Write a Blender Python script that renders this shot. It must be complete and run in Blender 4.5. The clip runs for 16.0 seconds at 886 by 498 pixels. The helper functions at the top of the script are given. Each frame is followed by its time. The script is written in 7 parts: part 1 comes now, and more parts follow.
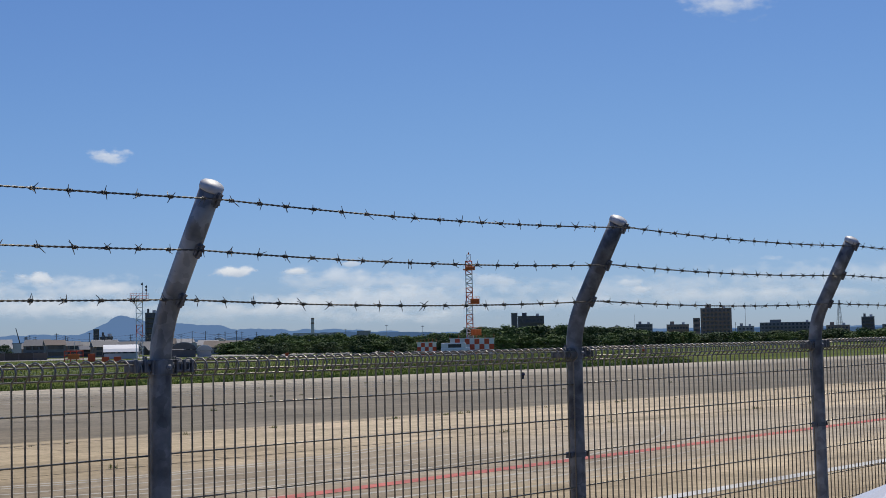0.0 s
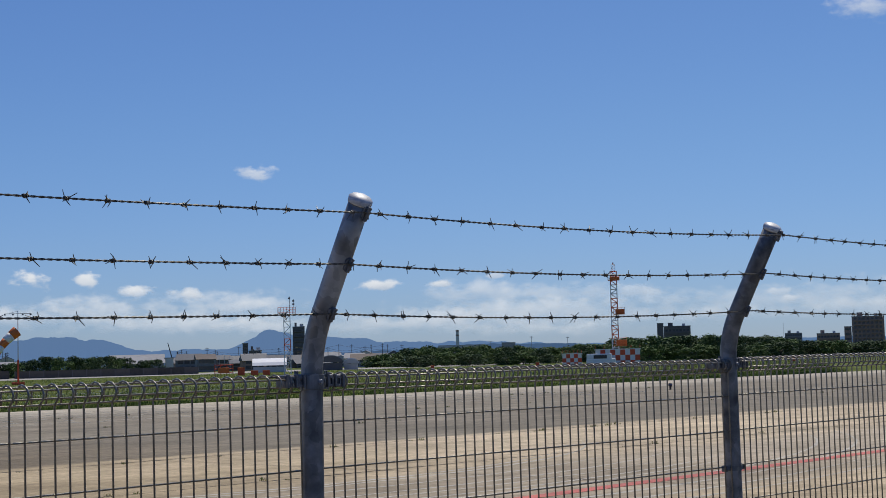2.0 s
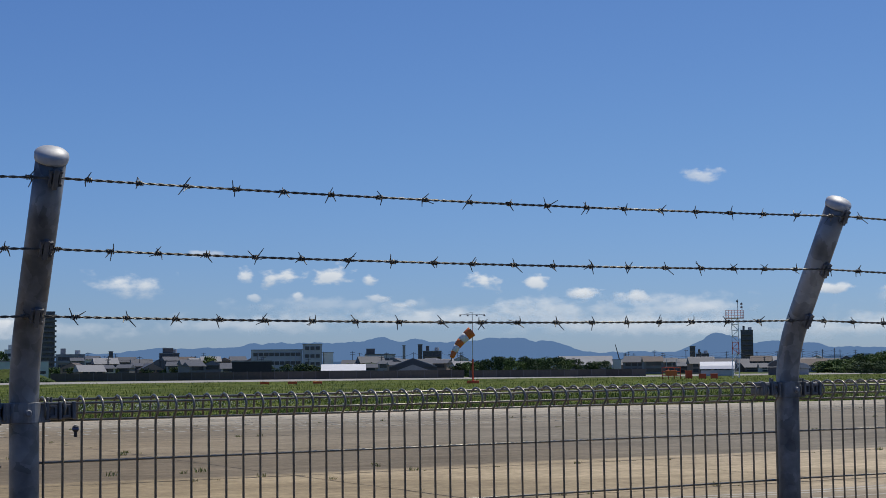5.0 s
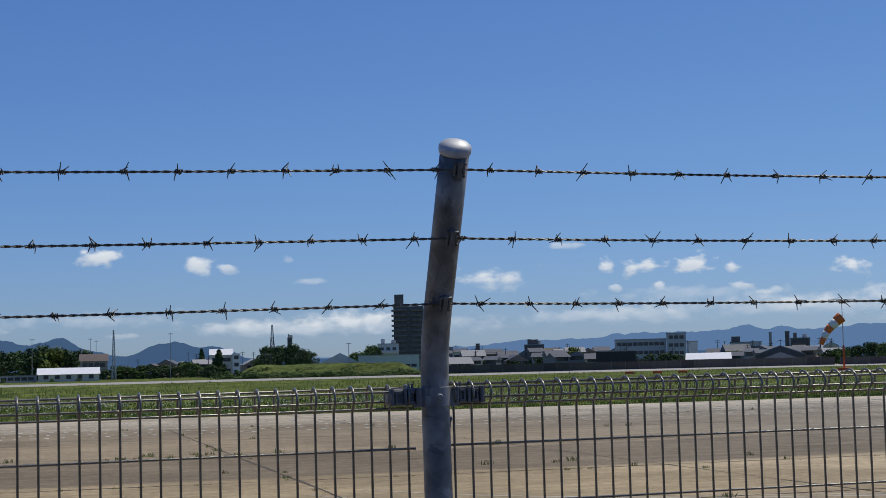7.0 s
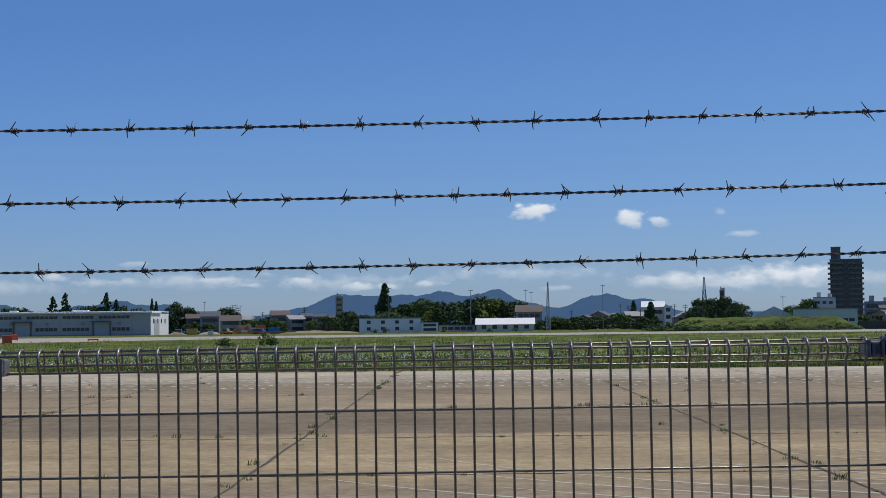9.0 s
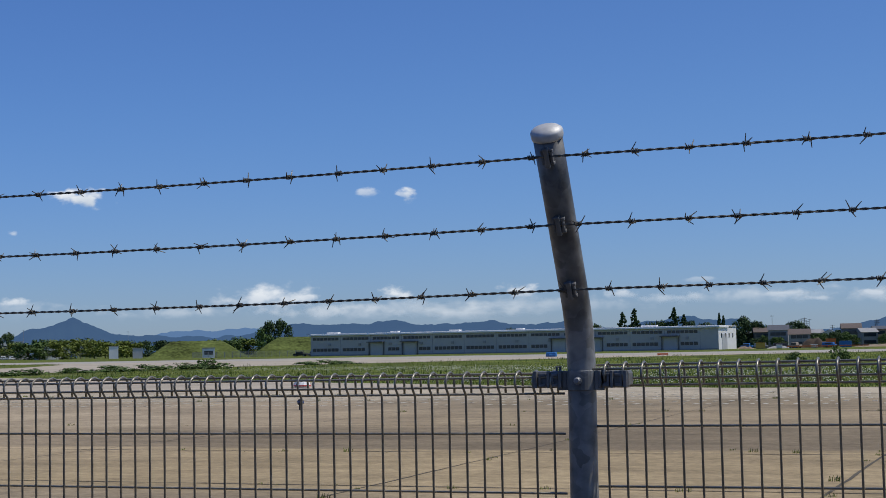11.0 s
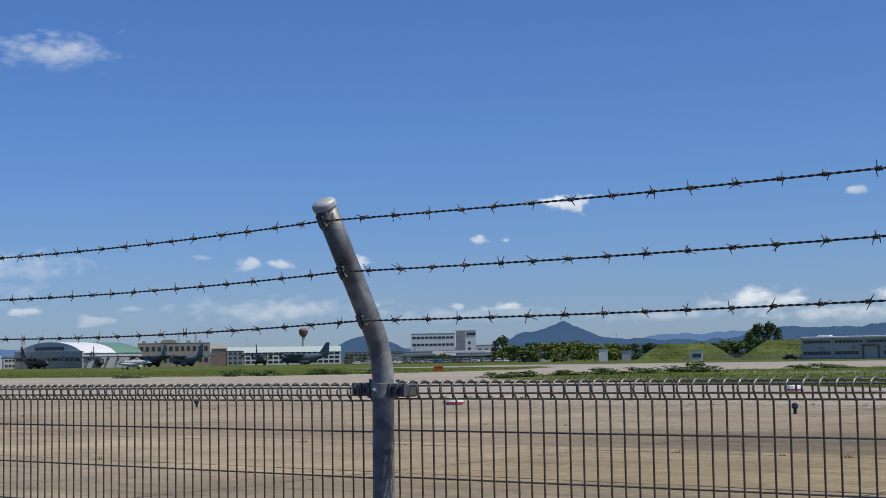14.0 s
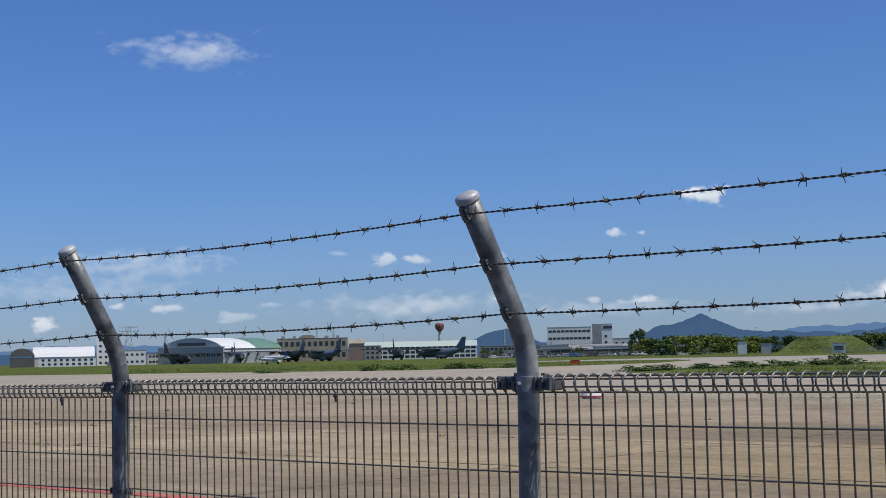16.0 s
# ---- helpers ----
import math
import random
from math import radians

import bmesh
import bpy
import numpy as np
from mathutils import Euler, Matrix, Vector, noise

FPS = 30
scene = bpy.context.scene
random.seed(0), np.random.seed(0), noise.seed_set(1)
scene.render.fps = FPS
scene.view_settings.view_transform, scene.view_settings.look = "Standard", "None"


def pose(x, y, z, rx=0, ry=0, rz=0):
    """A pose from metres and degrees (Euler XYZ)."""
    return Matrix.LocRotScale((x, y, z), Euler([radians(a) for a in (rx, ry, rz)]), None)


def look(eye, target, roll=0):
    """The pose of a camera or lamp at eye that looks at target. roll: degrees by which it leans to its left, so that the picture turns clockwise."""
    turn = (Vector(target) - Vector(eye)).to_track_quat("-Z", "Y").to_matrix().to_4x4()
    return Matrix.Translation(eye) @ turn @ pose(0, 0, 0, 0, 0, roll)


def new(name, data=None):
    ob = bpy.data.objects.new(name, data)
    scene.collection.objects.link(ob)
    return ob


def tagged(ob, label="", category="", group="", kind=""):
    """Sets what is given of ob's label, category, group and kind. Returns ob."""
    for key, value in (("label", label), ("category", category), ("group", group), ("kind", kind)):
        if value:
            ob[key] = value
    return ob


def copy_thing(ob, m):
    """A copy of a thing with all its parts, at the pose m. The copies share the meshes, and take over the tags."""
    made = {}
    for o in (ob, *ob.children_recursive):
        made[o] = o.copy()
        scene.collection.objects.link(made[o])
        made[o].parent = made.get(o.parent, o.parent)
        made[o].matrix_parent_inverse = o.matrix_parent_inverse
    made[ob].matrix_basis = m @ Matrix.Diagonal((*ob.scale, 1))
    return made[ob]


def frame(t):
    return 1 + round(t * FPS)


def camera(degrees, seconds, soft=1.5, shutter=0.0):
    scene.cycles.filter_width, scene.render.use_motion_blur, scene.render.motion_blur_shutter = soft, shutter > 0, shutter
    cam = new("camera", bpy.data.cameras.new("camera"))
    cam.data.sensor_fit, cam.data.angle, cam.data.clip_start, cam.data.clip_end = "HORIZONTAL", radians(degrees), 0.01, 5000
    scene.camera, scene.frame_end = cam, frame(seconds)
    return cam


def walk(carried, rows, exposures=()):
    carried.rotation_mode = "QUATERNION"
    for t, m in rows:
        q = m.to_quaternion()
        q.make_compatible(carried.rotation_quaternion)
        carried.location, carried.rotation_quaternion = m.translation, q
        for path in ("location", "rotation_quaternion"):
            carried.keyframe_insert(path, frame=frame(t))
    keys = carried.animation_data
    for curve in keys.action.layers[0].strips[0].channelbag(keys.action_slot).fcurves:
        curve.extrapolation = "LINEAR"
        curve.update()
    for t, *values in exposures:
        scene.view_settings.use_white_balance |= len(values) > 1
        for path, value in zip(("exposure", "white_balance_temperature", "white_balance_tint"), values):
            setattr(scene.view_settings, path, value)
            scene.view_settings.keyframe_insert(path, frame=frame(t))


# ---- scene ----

cam = camera(32.01, 16.0, soft=0.5)


def aim(x, y, z, az, up, lean):
    a, u = radians(az), radians(up)
    way = Vector((math.sin(a) * math.cos(u), math.cos(a) * math.cos(u), math.sin(u)))
    return look((x, y, z), Vector((x, y, z)) + way, lean)


PATH = [  # seconds, eye, then degrees to the right of the fence's normal, up, and lean
    (0, -0.800, -3.281, 1.841, 50.92, 3.52, -1.08),
    (0.5, -0.791, -3.267, 1.844, 49.90, 3.68, -1.33),
    (1, -0.784, -3.260, 1.844, 48.45, 3.92, -1.41),
    (1.5, -0.784, -3.252, 1.843, 47.30, 3.91, -1.43),
    (2, -0.773, -3.234, 1.845, 45.60, 4.07, -1.54),
    (2.5, -0.761, -3.211, 1.848, 43.79, 4.12, -1.57),
    (3, -0.788, -3.235, 1.844, 41.40, 4.16, -1.65),
    (3.2, -0.790, -3.246, 1.839, 40.04, 4.28, -1.65),
    (5.3, -0.849, -3.185, 1.855, 26.67, 4.30, -1.08),
    (5.5, -0.866, -3.192, 1.846, 24.92, 4.18, -1.57),
    (6, -0.880, -3.198, 1.840, 21.95, 3.90, -1.45),
    (6.5, -0.890, -3.197, 1.840, 19.03, 4.10, -1.42),
    (7, -0.909, -3.181, 1.840, 15.77, 4.31, -1.36),
    (7.5, -0.926, -3.159, 1.840, 12.61, 4.17, -1.20),
    (8, -0.945, -3.136, 1.841, 8.64, 3.53, -1.00),
    (8.5, -0.984, -3.104, 1.839, 3.69, 3.19, -0.73),
    (9, -0.982, -3.145, 1.832, -0.18, 2.82, -0.63),
    (9.5, -0.982, -3.184, 1.828, -5.87, 3.04, -0.77),
    (9.8, -0.997, -3.197, 1.828, -10.18, 3.20, -0.80),
    (10, -1.011, -3.202, 1.829, -12.21, 3.30, -0.74),
    (10.2, -1.019, -3.207, 1.828, -14.00, 3.43, -0.84),
    (12.3, -1.160, -3.177, 1.828, -30.12, 3.63, -1.00),
    (12.5, -1.159, -3.187, 1.830, -31.18, 3.69, -1.02),
    (13, -1.159, -3.206, 1.830, -33.90, 3.91, -0.95),
    (13.5, -1.160, -3.216, 1.830, -36.06, 4.13, -1.12),
    (14, -1.174, -3.232, 1.827, -38.85, 4.07, -0.92),
    (14.5, -1.193, -3.228, 1.825, -40.91, 3.90, -0.93),
    (15, -1.194, -3.231, 1.827, -42.44, 4.01, -1.05),
    (15.5, -1.196, -3.239, 1.825, -42.94, 3.83, -1.04),
    (16, -1.211, -3.225, 1.826, -43.87, 3.94, -1.20),
]
LIGHTNESS = [(0, -0.06, 6650, 10), (3, -0.12, 6550, 9.5), (5.5, -0.15, 6500, 9), (8, -0.07, 6450, 9), (10, -0.02, 6450, 9), (12.5, -0.02, 6500, 9), (16, 0.0, 6500, 9)]
walk(cam, [(row[0], aim(*row[1:])) for row in PATH], LIGHTNESS)

# ---- world, sun ----
SUN_AZ, SUN_UP = 70, 62
world = bpy.data.worlds.new("sky")
scene.world = world
world.use_nodes = True
wn, wl = world.node_tree.nodes, world.node_tree.links
wn.clear()
sky = wn.new("ShaderNodeTexSky")
sky.sky_type = "NISHITA"
sky.sun_disc = False
sky.sun_elevation, sky.sun_rotation = radians(SUN_UP), radians(SUN_AZ)
sky.altitude, sky.air_density, sky.dust_density, sky.ozone_density = 0, 1.0, 0.2, 3.0
tint = wn.new("ShaderNodeMixRGB")
tint.blend_type = "MULTIPLY"
tint.inputs[0].default_value = 1.0
# the air near the horizon scatters bluer than the clear model gives
high = wn.new("ShaderNodeTexCoord")
cut = wn.new("ShaderNodeSeparateXYZ")
wl.new(high.outputs["Generated"], cut.inputs[0])
haze = wn.new("ShaderNodeMapRange")
haze.interpolation_type = "SMOOTHSTEP"
haze.inputs["From Min"].default_value, haze.inputs["From Max"].default_value = 0.0, 0.16
wl.new(cut.outputs["Z"], haze.inputs["Value"])
blue = wn.new("ShaderNodeMixRGB")
blue.inputs[1].default_value = (0.465, 0.625, 1.05, 1)
wl.new(haze.outputs[0], blue.inputs[0])
# deeper blue away from the sun's side
side = wn.new("ShaderNodeMapRange")
side.inputs["From Min"].default_value, side.inputs["From Max"].default_value = -0.7, 0.8
wl.new(cut.outputs["X"], side.inputs["Value"])
deep = wn.new("ShaderNodeMixRGB")
deep.inputs[1].default_value = (0.436, 0.65, 1.08, 1)
deep.inputs[2].default_value = (0.505, 0.67, 0.955, 1)
wl.new(side.outputs[0], deep.inputs[0])
wl.new(deep.outputs[0], blue.inputs[2])
wl.new(blue.outputs[0], tint.inputs[2])
back = wn.new("ShaderNodeBackground")
back.inputs["Strength"].default_value = 0.093
wout = wn.new("ShaderNodeOutputWorld")
wl.new(sky.outputs[0], tint.inputs[1])
wl.new(tint.outputs[0], back.inputs["Color"])
wl.new(back.outputs[0], wout.inputs["Surface"])

sun = new("sun", bpy.data.lights.new("sun", "SUN"))
sun.data.energy, sun.data.angle, sun.data.color = 3.3, radians(0.53), (1.0, 0.94, 0.84)
_a, _u = radians(SUN_AZ), radians(SUN_UP)
SUN_WAY = Vector((math.sin(_a) * math.cos(_u), math.cos(_a) * math.cos(_u), math.sin(_u)))
sun.matrix_world = look(SUN_WAY * 50, (0, 0, 0))

# ---- materials ----


def material(name, colour, rough=0.7, metal=0.0, vary=0.18, grain=6.0, bump=0.15, stain=0.6, island=0.0, random_tint=0.0, gloss=0.5):
    """A surface with fine grain, broad stains and relief at world size."""
    m = bpy.data.materials.new(name)
    m.use_nodes = True
    n, l = m.node_tree.nodes, m.node_tree.links
    b = n["Principled BSDF"]
    b.inputs["Roughness"].default_value, b.inputs["Metallic"].default_value = rough, metal
    b.inputs["Specular IOR Level"].default_value = gloss
    geo = n.new("ShaderNodeNewGeometry")
    fine, broad = n.new("ShaderNodeTexNoise"), n.new("ShaderNodeTexNoise")
    fine.inputs["Scale"].default_value, fine.inputs["Detail"].default_value = grain, 6
    broad.inputs["Scale"].default_value, broad.inputs["Detail"].default_value = grain * 0.09, 4
    for t in (fine, broad):
        l.new(geo.outputs["Position"], t.inputs["Vector"])
    add = n.new("ShaderNodeMath")
    add.operation = "MULTIPLY_ADD"
    add.inputs[1].default_value = stain
    l.new(broad.outputs[0], add.inputs[0])
    l.new(fine.outputs[0], add.inputs[2])
    last = add
    if island or random_tint:
        more = n.new("ShaderNodeMath")
        more.operation = "MULTIPLY_ADD"
        more.inputs[1].default_value = island or random_tint
        src = geo.outputs["Random Per Island"] if island else n.new("ShaderNodeObjectInfo").outputs["Random"]
        l.new(src, more.inputs[0])
        l.new(add.outputs[0], more.inputs[2])
        last = more
    top = 1 + stain + (island or random_tint)
    ramp = n.new("ShaderNodeMapRange")
    ramp.inputs["From Min"].default_value, ramp.inputs["From Max"].default_value = 0.3 * top, 0.7 * top
    ramp.inputs["To Min"].default_value, ramp.inputs["To Max"].default_value = 1 - vary, 1 + vary
    l.new(last.outputs[0], ramp.inputs["Value"])
    mul = n.new("ShaderNodeVectorMath")
    mul.operation = "SCALE"
    mul.inputs[0].default_value = colour
    l.new(ramp.outputs[0], mul.inputs["Scale"])
    l.new(mul.outputs[0], b.inputs["Base Color"])
    if bump:
        bp = n.new("ShaderNodeBump")
        bp.inputs["Strength"].default_value, bp.inputs["Distance"].default_value = bump, 0.02
        l.new(fine.outputs[0], bp.inputs["Height"])
        l.new(bp.outputs[0], b.inputs["Normal"])
    return m


M = {}
M["galv"] = material("galvanised_steel", (0.24, 0.243, 0.238), 0.45, 0.38, 0.95, 15, 0.12, 1.0)


def spangle(m):
    """Zinc crystals: blotches a few centimetres across, some dull and some bright."""
    n, l = m.node_tree.nodes, m.node_tree.links
    b = n["Principled BSDF"]
    link = b.inputs["Base Color"].links[0].from_socket
    at = n.new("ShaderNodeNewGeometry")
    bend = n.new("ShaderNodeTexNoise")
    bend.inputs["Scale"].default_value, bend.inputs["Detail"].default_value = 20, 3
    l.new(at.outputs["Position"], bend.inputs["Vector"])
    push = n.new("ShaderNodeVectorMath")
    push.operation = "MULTIPLY_ADD"
    push.inputs[1].default_value = (0.05, 0.05, 0.05)
    l.new(bend.outputs["Color"], push.inputs[0])
    l.new(at.outputs["Position"], push.inputs[2])
    cell = n.new("ShaderNodeTexVoronoi")
    cell.inputs["Scale"].default_value = 30
    l.new(push.outputs[0], cell.inputs["Vector"])
    tone = n.new("ShaderNodeMapRange")
    tone.inputs["To Min"].default_value, tone.inputs["To Max"].default_value = 0.62, 1.25
    l.new(cell.outputs["Color"], tone.inputs["Value"])
    mul = n.new("ShaderNodeVectorMath")
    mul.operation = "SCALE"
    l.new(link, mul.inputs[0])
    l.new(tone.outputs[0], mul.inputs["Scale"])
    l.new(mul.outputs[0], b.inputs["Base Color"])
    rough = n.new("ShaderNodeMapRange")
    rough.inputs["To Min"].default_value, rough.inputs["To Max"].default_value = 0.38, 0.62
    l.new(cell.outputs["Color"], rough.inputs["Value"])
    l.new(rough.outputs[0], b.inputs["Roughness"])


spangle(M["galv"])
M["cap"] = material("aluminium_cap", (0.55, 0.555, 0.55), 0.55, 0.25, 0.2, 40, 0.05)
M["mesh"] = material("galvanised_wire", (0.27, 0.252, 0.21), 0.38, 0.6, 0.25, 60, 0.05, gloss=0.4)
M["clamp"] = material("dark_grey_clamp", (0.17, 0.172, 0.172), 0.45, 0.3, 0.3, 60, 0.1)
M["barb"] = material("dull_barbed_wire", (0.13, 0.122, 0.10), 0.5, 0.5, 0.4, 80, 0.1)
M["bolt"] = material("steel_bolt", (0.26, 0.27, 0.28), 0.55, 0.3, 0.2, 80, 0.05)
M["white"] = material("white_paint", (0.78, 0.78, 0.77), 0.6, 0, 0.07, 0.8, 0.05)
M["offwhite"] = material("offwhite_wall", (0.62, 0.62, 0.60), 0.75, 0, 0.1, 0.8, 0.1)
M["cream"] = material("cream_wall", (0.60, 0.57, 0.49), 0.75, 0, 0.1, 0.8, 0.1)
M["pale_grey"] = material("pale_grey_sheet", (0.45, 0.46, 0.47), 0.6, 0, 0.08, 0.7, 0.05)
M["hangar_grey"] = material("blue_grey_cladding", (0.43, 0.43, 0.42), 0.6, 0, 0.07, 0.7, 0.05)
M["grey"] = material("grey_concrete", (0.30, 0.30, 0.30), 0.8, 0, 0.14, 0.8, 0.1)
M["dark_grey"] = material("dark_grey_wall", (0.118, 0.112, 0.112), 0.75, 0, 0.16, 0.8, 0.1)
M["slate"] = material("slate_grey_wall", (0.19, 0.19, 0.20), 0.75, 0, 0.14, 0.8, 0.1)
M["balcony"] = material("dark_balcony", (0.15, 0.142, 0.135), 0.75, 0, 0.25, 0.8, 0.1)
M["brown"] = material("brown_tile_wall", (0.29, 0.205, 0.165), 0.75, 0, 0.14, 0.8, 0.1)
M["tan"] = material("tan_concrete", (0.36, 0.31, 0.25), 0.8, 0, 0.14, 0.8, 0.1)
M["black"] = material("black_cladding", (0.025, 0.025, 0.028), 0.6, 0, 0.2, 0.8, 0.05)
M["roof_dark"] = material("dark_roof_tile", (0.09, 0.095, 0.105), 0.6, 0, 0.2, 2, 0.2)
M["roof_brown"] = material("dull_brown_roof", (0.115, 0.088, 0.072), 0.7, 0, 0.25, 2, 0.2)
M["roof_white"] = material("white_metal_roof", (0.80, 0.80, 0.79), 0.5, 0, 0.06, 0.6, 0.05)
M["roof_green"] = material("green_metal_roof", (0.14, 0.27, 0.20), 0.55, 0, 0.12, 0.6, 0.05)
M["pale_green"] = material("pale_green_wall", (0.48, 0.56, 0.51), 0.7, 0, 0.08, 0.8, 0.05)
M["pane"] = material("window_glass", (0.035, 0.045, 0.055), 0.12, 0, 0.2, 0.5, 0)
M["red"] = material("signal_red_paint", (0.62, 0.085, 0.025), 0.5, 0, 0.12, 2, 0.05)
M["tank_red"] = material("faded_red_tank", (0.25, 0.09, 0.07), 0.6, 0, 0.15, 1, 0.05)
M["orange"] = material("orange_paint", (0.72, 0.17, 0.03), 0.5, 0, 0.12, 2, 0.05)
M["yellow"] = material("yellow_paint", (0.55, 0.33, 0.05), 0.5, 0, 0.15, 2, 0.05)
M["blue"] = material("blue_paint", (0.03, 0.16, 0.42), 0.5, 0, 0.12, 2, 0.05)
M["bark"] = material("bark", (0.11, 0.085, 0.06), 0.9, 0, 0.25, 6, 0.3)
M["leaf"] = material("leaf_green", (0.088, 0.138, 0.040), 0.7, 0, 0.45, 0.8, 0, 0.3, island=1.2, gloss=0.15)
M["leaf_dark"] = material("leaf_dark_green", (0.054, 0.088, 0.033), 0.7, 0, 0.4, 0.8, 0, 0.3, island=1.2, gloss=0.15)
M["leaf_lime"] = material("leaf_yellow_green", (0.135, 0.17, 0.034), 0.7, 0, 0.4, 0.8, 0, 0.3, island=1.2, gloss=0.15)
M["blade"] = material("grass_blades", (0.095, 0.145, 0.03), 0.8, 0, 0.6, 0.15, 0, 0.8, island=0.8, gloss=0.1)
M["plane_white"] = material("aircraft_white", (0.78, 0.79, 0.80), 0.3, 0, 0.05, 1, 0)
M["plane_blue"] = material("aircraft_blue", (0.03, 0.06, 0.17), 0.35, 0, 0.1, 1, 0)
M["plane_grey"] = material("aircraft_blue_grey", (0.11, 0.15, 0.19), 0.5, 0, 0.12, 0.6, 0)
M["plane_dark"] = material("aircraft_dark_green", (0.035, 0.042, 0.038), 0.5, 0, 0.3, 0.3, 0)
M["rubber"] = material("black_rubber", (0.015, 0.015, 0.016), 0.8, 0, 0.2, 8, 0.1)
M["lamp_red"] = material("marker_red", (0.5, 0.04, 0.03), 0.4, 0, 0.1, 8, 0)


# distance haze is put into the surface: blue emission over a near-black base
def haze_glow_material(name, colour, glow, vary=0.1):
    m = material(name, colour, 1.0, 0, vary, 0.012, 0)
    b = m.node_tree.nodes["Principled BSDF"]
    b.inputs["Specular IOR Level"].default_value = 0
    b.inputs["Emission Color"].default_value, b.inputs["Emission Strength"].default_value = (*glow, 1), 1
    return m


M["hill_far"] = haze_glow_material("far_hill_haze_glow", (0.012, 0.016, 0.016), (0.098, 0.182, 0.35))
M["hill_near"] = haze_glow_material("wooded_hill_haze_glow", (0.012, 0.018, 0.014), (0.045, 0.092, 0.198), 0.4)

# ---- helpers for building ----
EYE = Vector((-0.965, -3.214, 1.834))


def spot(az, far, z=0.0):
    a = radians(az)
    return Vector((EYE.x + far * math.sin(a), EYE.y + far * math.cos(a), z))


def rise(el, far):
    """Height over the ground of what stands el degrees over the horizon."""
    return EYE.z + far * math.tan(radians(el))


def mesh_of(name, bm, mat, smooth=False):
    bmesh.ops.recalc_face_normals(bm, faces=bm.faces)
    me = bpy.data.meshes.new(name)
    bm.to_mesh(me)
    bm.free()
    for one in mat if isinstance(mat, (list, tuple)) else [mat]:
        me.materials.append(one)
    if smooth:
        for f in me.polygons:
            f.use_smooth = True
    return me


def part(name, bm, mat, parent, label="", smooth=False, m=None):
    data = bm if isinstance(bm, bpy.types.Mesh) else mesh_of(name, bm, mat, smooth)
    ob = new(name, data)
    ob.parent = parent
    if m is not None:
        ob.matrix_basis = m
    return tagged(ob, label)


def thing(name, label, category, m=None, group="", kind=""):
    ob = new(name)
    ob.empty_display_size = 0.2
    if m is not None:
        ob.matrix_basis = m
    return tagged(ob, label, category, group, kind)


def box(bm, x0, x1, y0, y1, z0, z1, bevel=0.0):
    vs = [bm.verts.new((x, y, z)) for x in (x0, x1) for y in (y0, y1) for z in (z0, z1)]
    faces = [bm.faces.new([vs[i] for i in q]) for q in ((0, 1, 3, 2), (4, 6, 7, 5), (0, 4, 5, 1), (2, 3, 7, 6), (0, 2, 6, 4), (1, 5, 7, 3))]
    if bevel:
        edges = list({e for f in faces for e in f.edges})
        bmesh.ops.bevel(bm, geom=edges, offset=bevel, segments=2, affect="EDGES", profile=0.5)
    return bm


def tube(bm, points, radius, sides=8, caps=True):
    """A round bar along points; radius one number or one per point."""
    points = [Vector(p) for p in points]
    radii = radius if isinstance(radius, (list, tuple)) else [radius] * len(points)
    rings, up = [], Vector((0.31, 0.17, 0.93))
    for i, p in enumerate(points):
        way = (points[min(i + 1, len(points) - 1)] - points[max(i - 1, 0)]).normalized()
        if abs(way.dot(up)) > 0.95:
            up = Vector((1, 0.2, 0.1))
        u = (up - way * up.dot(way)).normalized()
        v = way.cross(u)
        up = u
        rings.append([bm.verts.new(p + radii[i] * (math.cos(a) * u + math.sin(a) * v)) for a in np.linspace(0, 2 * math.pi, sides, endpoint=False)])
    for r, s in zip(rings, rings[1:]):
        for i in range(sides):
            bm.faces.new((r[i], r[(i + 1) % sides], s[(i + 1) % sides], s[i]))
    if caps:
        bm.faces.new(rings[0][::-1])
        bm.faces.new(rings[-1])
    return bm


def fresh():
    return bmesh.new()


# ---- ground ----


